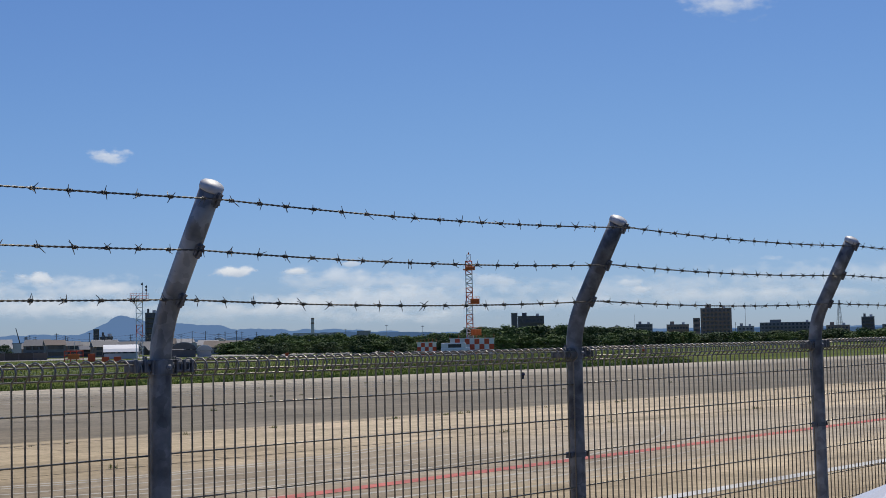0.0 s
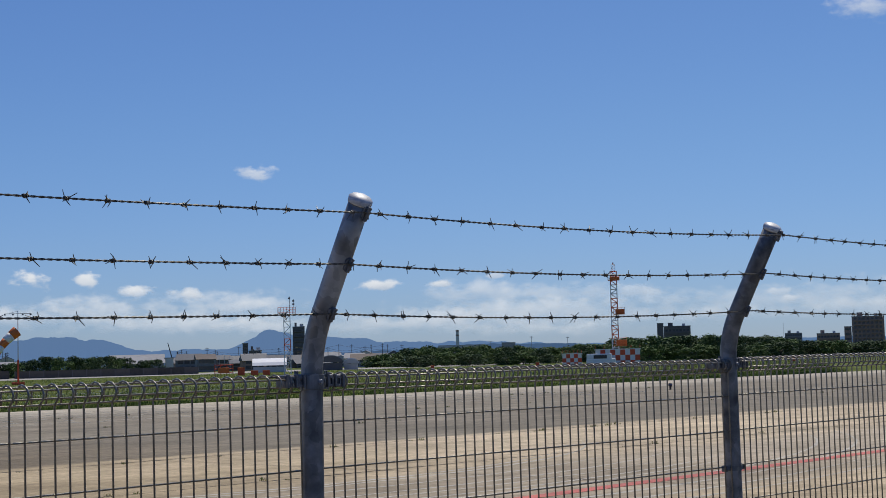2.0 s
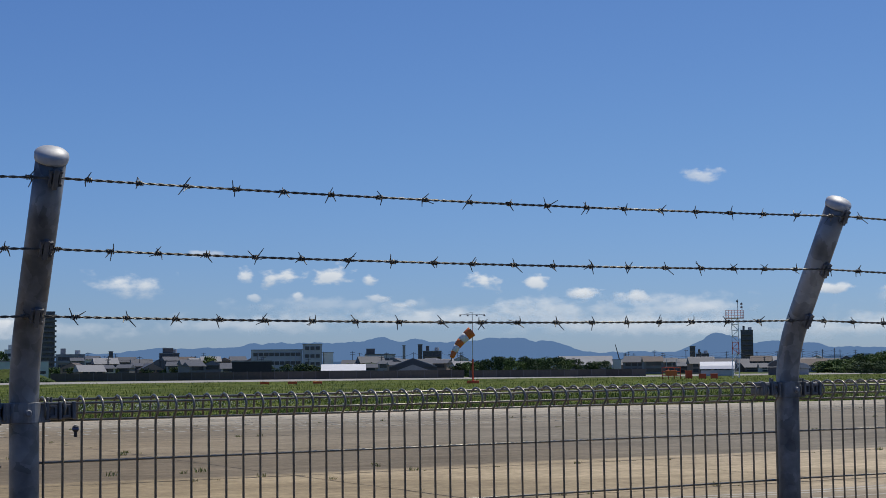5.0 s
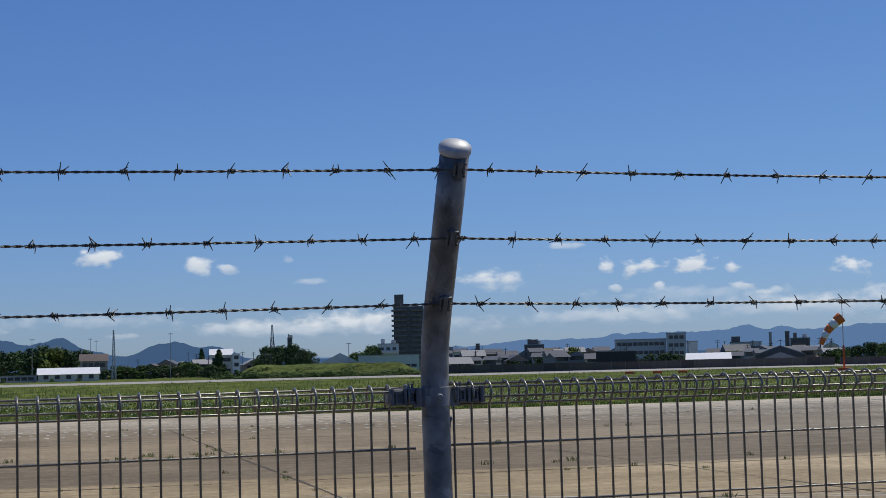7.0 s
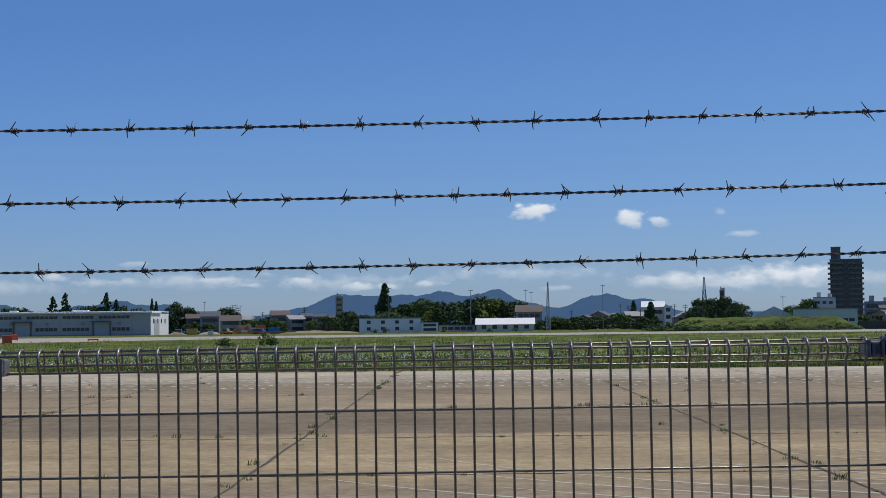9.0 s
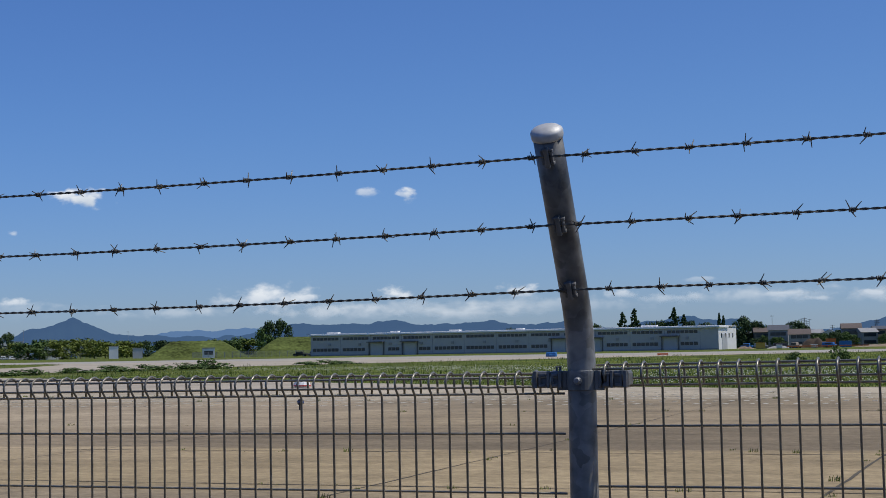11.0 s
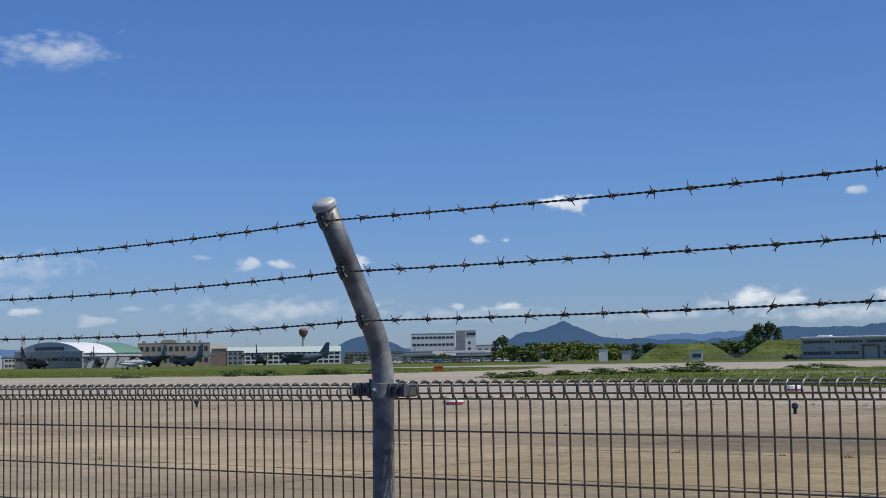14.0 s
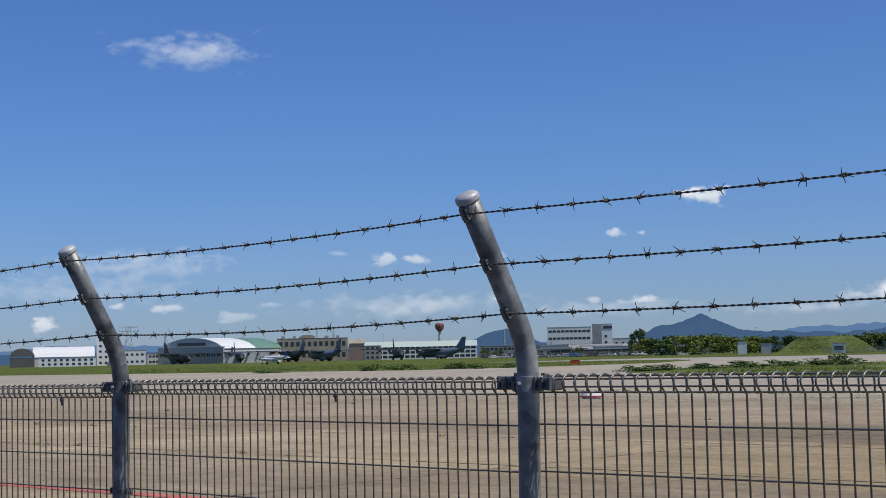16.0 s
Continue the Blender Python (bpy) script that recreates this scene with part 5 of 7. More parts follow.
def glide_tower():
    far, az = 250, 51.9
    t = thing("antenna_tower", "red and white lattice antenna tower with orange aerial boxes", "tower", Matrix.Translation(spot(az, far)) @ Matrix.Rotation(-radians(az), 4, "Z"))
    top = rise(3.05, far)
    n = 7
    for k in range(n):
        part("lattice_section", lattice(fresh(), 0.5, 0.5, top * k / n, top * (k + 1) / n, 3, 0.085), M["white"] if k % 2 else M["red"], t)
    part("lattice_tip", lattice(fresh(), 0.3, 0.3, top, rise(3.3, far), 2, 0.04), M["white"], t)
    part("tip_lamp", tube(fresh(), [(0, 0, rise(3.3, far)), (0, 0, rise(3.38, far))], 0.1, 8), M["red"], t)
    for el0, el1, x0, x1 in ((2.72, 2.9, -0.9, 0.95), (1.46, 1.72, -0.15, 1.6), (0.3, 0.6, -0.15, 1.8)):
        z0, z1 = rise(el0, far), rise(el1, far)
        case = part("aerial_box", box(fresh(), x0 + 0.3, x1, -0.8, 0.3, z0 + 0.12, z0 + (z1 - z0) * 0.75, 0.08), M["orange"], t, "orange aerial box with a railing")
        part("deck", box(fresh(), x0, x1, -1.0, 0.7, z0, z0 + 0.12), M["orange"], case)
        for x in np.linspace(x0, x1, 5):
            part("rail_post", tube(fresh(), [(x, -1.0, z0), (x, -1.0, z1)], 0.03, 4), M["orange"], case)
        part("top_rail", tube(fresh(), [(x0, -1.0, z1), (x1, -1.0, z1)], 0.03, 4), M["orange"], case)
    return t


glide_tower()


def chequered_hut(az0, az1, el, far, label, nx, nz):
    mid, w, h = (az0 + az1) / 2, far * radians(az1 - az0), rise(el, far)
    t = thing("equipment_hut", label, "hut", Matrix.Translation(spot(mid, far)) @ Matrix.Rotation(-radians(mid), 4, "Z"))
    part("wall", box(fresh(), -w / 2, w / 2, 0, 2.6, -0.1, h - 0.12), M["white"], t)
    part("roof", box(fresh(), -w / 2 - 0.15, w / 2 + 0.15, -0.15, 2.75, h - 0.12, h), M["white"], t)
    for i in range(nx):
        for k in range(nz):
            if (i + k) % 2:
                x0, x1 = -w / 2 + w * i / nx, -w / 2 + w * (i + 1) / nx
                z0, z1 = (h - 0.12) * k / nz, (h - 0.12) * (k + 1) / nz
                part("red_panel", box(fresh(), x0, x1, -0.04, 0, z0, z1), M["red"], t)
    for x in np.linspace(-w / 2, w / 2, 6):
        part("rail_post", tube(fresh(), [(x, 0.1, h), (x, 0.1, h + 0.55)], 0.03, 5), M["red"], t)
    return t


chequered_hut(51.15, 52.78, 0.2, 248, "red and white chequered equipment hut", 9, 3)
chequered_hut(49.93, 50.64, 0.08, 262, "small red and white chequered hut", 5, 3)


def met_mast():
    far, az = 262, 39.8
    t = thing("wind_mast", "white lattice weather mast with a red railed platform", "mast", Matrix.Translation(spot(az, far)) @ Matrix.Rotation(-radians(az), 4, "Z"))
    top = rise(1.76, far)
    for k in range(5):
        part("lattice_section", lattice(fresh(), 0.55, 0.5, top * k / 5, top * (k + 1) / 5, 2, 0.07), M["white"] if k != 2 else M["red"], t)
    bm = fresh()
    box(bm, -1.5, 1.45, -1.2, 1.2, top, top + 0.1)
    for x in np.linspace(-1.5, 1.45, 7):
        tube(bm, [(x, -1.2, top), (x, -1.2, top + 1.3)], 0.035, 4)
        tube(bm, [(x, 1.2, top), (x, 1.2, top + 1.3)], 0.035, 4)
    for z in (0.45, 0.9, 1.3):
        tube(bm, [(-1.5, -1.2, top + z), (1.45, -1.2, top + z)], 0.03, 4)
    part("platform", bm, M["red"], t, "red railed platform")
    for x, el in ((0.5, 2.45), (1.2, 2.35), (-1.3, 2.0)):
        part("instrument_pole", tube(fresh(), [(x, 0, top), (x, 0, rise(el, far))], 0.05, 6), M["dark_grey"], t)
    for x, el in ((0.5, 2.42), (1.2, 2.32), (1.2, 2.2)):
        part("wind_vane", box(fresh(), x - 0.25, x + 0.1, -0.05, 0.05, rise(el, far) - 0.3, rise(el, far) - 0.02, 0.03), M["dark_grey"], t)


met_mast()


def windsock():
    far, az = 205, 30.2
    t = thing("windsock", "orange and white windsock hanging from a red and white pole", "windsock", Matrix.Translation(spot(az, far)) @ Matrix.Rotation(-radians(az), 4, "Z"))
    top = rise(2.12, far)
    part("pole", tube(fresh(), [(0, 0, 3.2), (0, 0, top)], [0.07, 0.04], 8), M["offwhite"], t)
    part("pole_foot", tube(fresh(), [(0, 0, 0), (0, 0, 3.2)], 0.13, 8), M["red"], t, "red pole foot")
    part("base", box(fresh(), -0.8, 0.8, -0.8, 0.8, 0, 0.35, 0.03), M["red"], t)
    arm = fresh()
    tube(arm, [(-1.7, 0, top - 0.35), (1.7, 0, top - 0.35)], 0.035, 6)
    tube(arm, [(-1.2, 0, top - 0.35), (0, 0, top + 0.0)], 0.02, 5)
    part("cross_arm", arm, M["grey"], t)
    for x in (-1.6, -0.6, 0.6, 1.6):
        part("field_lamp", tube(fresh(), [(x, 0, top - 0.35), (x, 0, top - 0.55)], [0.06, 0.16], 8), M["dark_grey"], t)
    start = Vector((-0.1, -0.15, rise(1.4, far) - 0.0))
    tip = Vector((-2.75, -0.9, rise(0.44, far)))
    n = 5
    for k in range(n):
        a, b = k / n, (k + 1) / n
        bow = lambda f: start.lerp(tip, f) + Vector((-0.35 * math.sin(math.pi * f), 0, 0.12 * math.sin(math.pi * f)))
        part("sock_band", tube(fresh(), [bow(a + (b - a) * i / 3) for i in range(4)], [0.72 - 0.42 * (a + (b - a) * i / 3) for i in range(4)], 14), M["orange"] if k % 2 == 0 else M["white"], t, smooth=True)


windsock()


def pole_at(az, el, far, r=0.12, mat=None, label="tall grey lamp pole among the buildings"):
    t = thing("lamp_pole", label, "pole", Matrix.Translation(spot(az, far)))
    h = rise(el, far)
    part("shaft", tube(fresh(), [(0, 0, 0), (0, 0, h)], [r, r * 0.5], 6), mat or M["grey"], t)
    part("cross_arm", box(fresh(), -0.7, 0.7, -0.08, 0.08, h - 0.35, h - 0.2), mat or M["grey"], t)


for az, el, far in ((-2.21, 1.42, 420), (0.82, 1.3, 420), (2.86, 1.28, 520), (3.06, 1.2, 520), (5.7, 1.42, 430), (12.2, 0.92, 430), (61.95, 1.12, 600), (57.94, 0.95, 1200), (-25.99, 0.62, 520), (-36.18, 0.9, 760), (-32.51, 0.8, 760), (-41.17, 0.85, 800), (-46.16, 0.85, 1000), (-8.98, 0.95, 600), (-7.66, 0.8, 620), (48.8, 0.75, 520), (50.13, 0.7, 520), (47.27, 0.62, 520)):
    pole_at(az, el, far)


def lattice_mast(az, el, far, name="lattice_mast", label="slender grey lattice radio mast", w=0.9, mats=None):
    t = thing(name, label, "mast", Matrix.Translation(spot(az, far)))
    h = rise(el, far)
    mats = mats or (M["pale_grey"], M["pale_grey"])
    for k in range(4):
        a, b = w * (1 - 0.85 * k / 4), w * (1 - 0.85 * (k + 1) / 4)
        part("lattice_section", lattice(fresh(), a, b, h * k / 4, h * (k + 1) / 4, 4, 0.12), mats[k % 2], t)
    return t


lattice_mast(3.68, 1.56, 430, w=0.55, label="slender pale lattice mast on the field")
lattice_mast(9.4, 1.64, 600, w=1.3, label="dark and white banded lattice mast", mats=(M["dark_grey"], M["offwhite"]))
lattice_mast(65.26, 1.3, 1100, w=2.2)
lattice_mast(-54.11, 1.05, 1100, w=2.0)
lattice_mast(-48.6, 1.15, 1300, w=1.6)
lattice_mast(-47.99, 1.1, 1300, w=1.6)
lattice_mast(-41.68, 0.9, 1300, w=1.6)


def pylon(az, el, far):
    t = thing("power_pylon", "grey steel power pylon with three cross-arms", "pylon", Matrix.Translation(spot(az, far)) @ Matrix.Rotation(-radians(az), 4, "Z"))
    h = rise(el, far)
    part("lattice_body", lattice(fresh(), 3.4, 0.9, 0, h, 8, 0.16), M["grey"], t)
    for z, w in ((0.78, 6.5), (0.88, 6.0), (0.97, 5.5)):
        bm = fresh()
        tube(bm, [(-w, 0, h * z), (w, 0, h * z)], 0.16, 5)
        for x in np.linspace(-w, w, 7):
            tube(bm, [(x, 0, h * z), (x, 0, h * z + 1.3)], 0.09, 4)
        part("cross_arm", bm, M["grey"], t)


pylon(-55.43, 1.28, 1000)

wt = thing("water_tower", "white shaft water tower with a red and white tank", "water tower", Matrix.Translation(spot(-44.07, 980)))
h = rise(1.2, 980)
part("shaft", tube(fresh(), [(0, 0, 0), (0, 0, h - 4.5)], [1.1, 0.9], 12), M["offwhite"], wt)
part("tank", tube(fresh(), [(0, 0, h - 5.5), (0, 0, h - 3.6), (0, 0, h - 1.6), (0, 0, h - 1.0)], [1.0, 2.6, 3.0, 2.8], 16), M["tank_red"], wt, "faded red tank")
part("tank_roof", tube(fresh(), [(0, 0, h - 1.0), (0, 0, h)], [2.9, 1.8], 16), M["tank_red"], wt)

st = thing("factory_chimney", "white factory chimney with dark bands", "chimney", Matrix.Translation(spot(46.05, 2400)))
hc = rise(1.05, 2400)
part("shaft", tube(fresh(), [(0, 0, 0), (0, 0, hc)], [3.2, 2.2], 14), M["offwhite"], st)
for z in (0.8, 0.95):
    part("dark_band", tube(fresh(), [(0, 0, hc * z), (0, 0, hc * (z + 0.05))], 2.6, 14), M["brown"], st)

# crane jib over the houses
cr = thing("crane_jib", "slender dark crane jib over the houses", "crane", Matrix.Translation(spot(35.6, 500)) @ Matrix.Rotation(-radians(35.6), 4, "Z"))
part("jib", tube(fresh(), [(0.4, 0, 0), (0, 0, 4), (-1.4, 0, rise(0.86, 500))], [0.3, 0.22, 0.12], 6), M["dark_grey"], cr)

# utility poles with cross-arms, scattered over the roofs
rng = random.Random(77)
pole_me = mesh_of("shaft", tube(fresh(), [(0, 0, 0), (0, 0, 1)], [0.16, 0.10], 6), M["dark_grey"])
arm_me = mesh_of("cross_arm", box(fresh(), -0.9, 0.9, -0.06, 0.06, -0.06, 0.06), M["dark_grey"])
for a0, a1, n, lo, hi, far in ((15.6, 30, 30, 0.45, 0.75, 560), (35.6, 44, 20, 0.35, 0.65, 560), (-9, -3.5, 9, 0.5, 0.85, 560), (3.5, 9.5, 10, 0.4, 0.75, 560), (-42, -38, 5, 0.4, 0.6, 820), (57, 66, 6, 0.45, 0.7, 700)):
    for _ in range(n):
        d, az = far * rng.uniform(0.85, 1.2), rng.uniform(a0, a1)
        p = thing("utility_pole", "dark utility pole with cross-arms over the roofs", "pole", Matrix.Translation(spot(az, d)) @ Matrix.Rotation(rng.uniform(-0.6, 0.6), 4, "Z"), "utility poles")
        t = rise(rng.uniform(lo, hi), d)
        part("shaft", pole_me, None, p, m=Matrix.Diagonal((1, 1, t, 1)))
        for z in (t - 0.4, t - 1.1):
            part("cross_arm", arm_me, None, p, m=Matrix.Translation((0, 0, z)))


def overhead(az0, az1, el, far, n):
    c = thing("overhead_cable", "thin dark overhead power cable", "cable")
    pts = []
    for k in range(n):
        for i in range(8):
            f = (k + i / 8) / n
            s = i / 8
            p = spot(az0 + (az1 - az0) * f, far)
            p.z = rise(el, far) - 1.2 * 4 * s * (1 - s)
            pts.append(p)
        p = thing("utility_pole", "dark utility pole carrying overhead cables", "pole", Matrix.Translation(spot(az0 + (az1 - az0) * k / n, far)), "utility poles")
        part("shaft", pole_me, None, p, m=Matrix.Diagonal((1, 1, rise(el, far) + 0.3, 1)))
        part("cross_arm", arm_me, None, p, m=Matrix.Translation((0, 0, rise(el, far) - 0.05)))
    part("cable", tube(fresh(), pts, 0.035, 4), M["black"], c)


for az0, az1, el, far, n in ((35.8, 44, 0.52, 560, 6), (35.8, 44, 0.45, 560, 6), (38, 43.5, 0.62, 600, 3), (16, 21, 0.55, 560, 5), (26, 30, 0.62, 560, 4)):
    overhead(az0, az1, el, far, n)

# ---- aircraft ----


def body(bm, stations, sides=16):
    """A fuselage from stations of (x, height of axis, half width, half height)."""
    rings = []
    for x, z, w, h in stations:
        rings.append([bm.verts.new((x, w * math.cos(a), z + h * math.sin(a))) for a in np.linspace(0, 2 * math.pi, sides, endpoint=False)])
    for r, s in zip(rings, rings[1:]):
        for i in range(sides):
            bm.faces.new((r[i], r[(i + 1) % sides], s[(i + 1) % sides], s[i]))
    bm.faces.new(rings[0])
    bm.faces.new(rings[-1][::-1])
    return bm


def slab(bm, root, tip, thick):
    """A wing or fin between a root and a tip chord, each given as front and rear points."""
    (a, b), (c, d) = [[Vector(p) for p in q] for q in (root, tip)]
    n = (b - a).cross(c - a).normalized()
    quads = []
    for s in (0.5, -0.5):
        quads.append([bm.verts.new(p + n * thick * k * s) for p, k in ((a, 0.3), (a.lerp(b, 0.3), 1), (b, 0.1), (d, 0.06), (c.lerp(d, 0.3), 0.6), (c, 0.2))])
    u, v = quads
    for w in (u, v):
        bm.faces.new((w[0], w[1], w[4], w[5]))
        bm.faces.new((w[1], w[2], w[3], w[4]))
    for i in range(6):
        bm.faces.new((u[i], u[(i + 1) % 6], v[(i + 1) % 6], v[i]))
    return bm


def propeller(parent, x, y, z, r, blades):
    hub = part("propeller", tube(fresh(), [(x, y, z), (x + 0.35, y, z), (x + 0.55, y, z)], [0.22, 0.16, 0.03], 10), M["dark_grey"], parent)
    for k in range(blades):
        a = 2 * math.pi * k / blades + 0.4
        part("blade", slab(fresh(), ((x + 0.1, y - 0.09 * math.sin(a), z + 0.09 * math.cos(a)), (x + 0.2, y + 0.09 * math.sin(a), z - 0.09 * math.cos(a))), ((x + 0.1, y + r * math.cos(a) - 0.08 * math.sin(a), z + r * math.sin(a)), (x + 0.2, y + r * math.cos(a) + 0.08 * math.sin(a), z + r * math.sin(a))), 0.04), M["black"], hub)


def transport_plane(name, label, az, far, heading, mat, tail_mat):
    """A four-engined high-wing transport, nose along its own x."""
    p = thing(name, label, "aircraft", Matrix.Translation(spot(az, far)) @ Matrix.Rotation(radians(heading), 4, "Z"), "parked transport aircraft")
    st = [(14.7, 2.5, 0.1, 0.1), (14.3, 2.6, 0.75, 0.7), (13.2, 2.9, 1.35, 1.25), (11.6, 3.2, 1.95, 1.95), (9.5, 3.25, 2.15, 2.25), (4, 3.25, 2.15, 2.25), (-3, 3.25, 2.15, 2.25), (-6, 3.7, 2.0, 1.9), (-10, 4.5, 1.4, 1.25), (-13.5, 5.2, 0.7, 0.7), (-14.8, 5.4, 0.2, 0.3)]
    part("fuselage", body(fresh(), st, 18), mat, p, smooth=True)
    w = fresh()
    for s in (-1, 1):
        slab(w, ((4.2, 0, 5.4), (-0.7, 0, 5.4)), ((3.1, s * 20.2, 5.9), (0.6, s * 20.2, 5.9)), 0.75)
    part("wing", w, mat, p)
    part("fin", slab(fresh(), ((-8.0, 0, 5.2), (-14.6, 0, 5.8)), ((-13.0, 0, 11.7), (-15.2, 0, 11.7)), 0.5), tail_mat, p)
    h = fresh()
    for s in (-1, 1):
        slab(h, ((-11.2, 0, 5.9), (-15.0, 0, 5.9)), ((-12.6, s * 8.0, 6.0), (-14.8, s * 8.0, 6.0)), 0.4)
    part("tailplane", h, mat, p)
    for s in (-1, 1):
        for y in (5.0, 10.2):
            e = part("engine", body(fresh(), [(6.6, 5.0, 0.3, 0.3), (6.2, 5.0, 0.55, 0.55), (4.5, 4.95, 0.65, 0.75), (2.0, 5.1, 0.6, 0.6), (-0.6, 5.3, 0.2, 0.2)], 12), mat, p, smooth=True)
            e.location = (0, s * y, 0)
            propeller(e, 6.6, 0, 5.0, 2.0, 4)
        part("wheel_pod", body(fresh(), [(3.6, 1.5, 0.2, 0.2), (2.5, 1.4, 0.6, 0.8), (-2.5, 1.4, 0.6, 0.8), (-4, 1.6, 0.2, 0.2)], 10), mat, p, m=Matrix.Translation((0, s * 2.2, 0)))
        for x in (0.9, -0.9):
            part("wheel", tube(fresh(), [(x, s * 2.4 - 0.22, 0.68), (x, s * 2.4 + 0.22, 0.68)], 0.68, 14), M["rubber"], p)
    part("nose_wheel", tube(fresh(), [(10.6, -0.2, 0.5), (10.6, 0.2, 0.5)], 0.5, 12), M["rubber"], p)
    part("nose_strut", tube(fresh(), [(10.6, 0, 0.5), (10.6, 0, 1.9)], 0.12, 8), M["grey"], p)
    g = fresh()
    for s in (-1, 1):
        box(g, 11.9, 13.0, s * 1.15 - 0.35, s * 1.15 + 0.35, 4.05, 4.65, 0.1)
    part("cockpit_window", g, M["pane"], p)


for az, heading, mat, tail, far, label in (
    (-53.7, -8, "plane_dark", "plane_dark", 850, "dark green four-engined transport parked nose away"),
    (-51.51, -30, "plane_dark", "plane_dark", 850, "dark green four-engined transport on the apron"),
    (-49.52, 165, "plane_dark", "plane_grey", 845, "dark four-engined transport facing along the apron"),
    (-48.3, 172, "plane_grey", "plane_grey", 850, "blue-grey four-engined transport on the apron"),
    (-45.65, -35, "plane_dark", "plane_dark", 840, "dark green four-engined transport with its tail high"),
    (-44.02, 195, "plane_grey", "plane_grey", 840, "blue-grey four-engined transport facing the runway"),
):
    transport_plane("transport_aircraft", label, az, far, heading, M[mat], M[tail])


def business_plane(az, far, heading):
    p = thing("turboprop_aircraft", "white twin-engined turboprop with a blue tail rolling on the runway", "aircraft", Matrix.Translation(spot(az, far)) @ Matrix.Rotation(radians(heading), 4, "Z"))
    st = [(7.0, 1.75, 0.05, 0.05), (6.7, 1.78, 0.3, 0.28), (5.8, 1.86, 0.55, 0.5), (4.7, 1.98, 0.7, 0.68), (3.9, 2.1, 0.76, 0.84), (2.5, 2.1, 0.78, 0.86), (-1.5, 2.1, 0.78, 0.86), (-3.5, 2.25, 0.6, 0.66), (-5.4, 2.45, 0.34, 0.4), (-6.6, 2.6, 0.12, 0.18)]
    fus = part("fuselage", body(fresh(), st, 18), M["plane_white"], p, smooth=True)
    stripe = [(5.6, 1.72, 0.575, 0.1), (4.5, 1.78, 0.735, 0.13), (3.9, 1.80, 0.775, 0.14), (-1.5, 1.85, 0.79, 0.14), (-3.5, 2.05, 0.625, 0.13), (-5.4, 2.3, 0.36, 0.1)]
    part("stripe", body(fresh(), stripe, 14), M["plane_blue"], fus, "dark blue side stripe")
    w = fresh()
    for s in (-1, 1):
        slab(w, ((1.9, s * 0.5, 1.45), (-0.4, s * 0.5, 1.45)), ((1.0, s * 8.3, 2.25), (0.0, s * 8.3, 2.25)), 0.3)
    part("wing", w, M["plane_white"], p)
    part("fin", slab(fresh(), ((-3.6, 0, 2.8), (-6.3, 0, 2.8)), ((-6.0, 0, 4.55), (-7.2, 0, 4.55)), 0.2), M["plane_blue"], p, "dark blue swept fin")
    h = fresh()
    for s in (-1, 1):
        slab(h, ((-5.9, 0, 4.55), (-7.3, 0, 4.55)), ((-6.7, s * 2.8, 4.6), (-7.4, s * 2.8, 4.6)), 0.12)
    part("tailplane", h, M["plane_white"], p)
    for s in (-1, 1):
        e = part("engine", body(fresh(), [(3.9, 1.75, 0.15, 0.15), (3.6, 1.75, 0.36, 0.36), (2.4, 1.72, 0.42, 0.45), (0.6, 1.75, 0.36, 0.36), (-1.0, 1.8, 0.1, 0.1)], 12), M["plane_white"], p, smooth=True)
        e.location = (0, s * 2.6, 0)
        propeller(e, 3.9, 0, 1.75, 1.2, 4)
        part("main_strut", tube(fresh(), [(0.7, s * 2.6, 0.35), (0.7, s * 2.6, 1.4)], 0.08, 8), M["grey"], p)
        for y in (-0.17, 0.17):
            part("wheel", tube(fresh(), [(0.7, s * 2.6 + y - 0.09, 0.36), (0.7, s * 2.6 + y + 0.09, 0.36)], 0.34, 12), M["rubber"], p)
        for k in range(6):
            part("cabin_window", tube(fresh(), [(2.3 - 0.72 * k, s * 0.70, 2.34), (2.3 - 0.72 * k, s * 0.765, 2.34)], 0.17, 10), M["pane"], fus)
        g = fresh()
        box(g, 4.1, 4.85, s * 0.45 - 0.14, s * 0.45 + 0.17, 2.32, 2.68, 0.06)
        part("cockpit_window", g, M["pane"], fus)
    part("nose_strut", tube(fresh(), [(5.4, 0, 0.3), (5.4, 0, 1.5)], 0.07, 8), M["grey"], p)
    part("nose_wheel", tube(fresh(), [(5.4, -0.09, 0.3), (5.4, 0.09, 0.3)], 0.29, 12), M["rubber"], p)


business_plane(-50.2, 520, 186)

# ---- field equipment and vehicles ----


def red_frame(az0, az1, el, far):
    mid, w, h = (az0 + az1) / 2, far * radians(az1 - az0), rise(el, far)
    t = thing("aerial_frame", "orange-red steel equipment frame in the grass", "equipment", Matrix.Translation(spot(mid, far)) @ Matrix.Rotation(-radians(mid), 4, "Z"))
    for x in np.linspace(-w / 2, w / 2, 4):
        part("frame_post", tube(fresh(), [(x, 0, 0), (x, 0, h)], 0.07, 6), M["red"], t)
    for z in (0.3, 0.62, 0.95):
        part("frame_rail", tube(fresh(), [(-w / 2, 0, h * z), (w / 2, 0, h * z)], 0.06, 6), M["red"], t)
    part("equipment_box", box(fresh(), -w * 0.32, w * 0.3, -0.4, 0.6, 0.5, h * 0.72, 0.05), M["orange"], t)
    for x in (-w * 0.25, w * 0.05, w * 0.3):
        part("thin_aerial", tube(fresh(), [(x, 0, h), (x, 0, h + 1.3)], 0.03, 5), M["offwhite"], t)


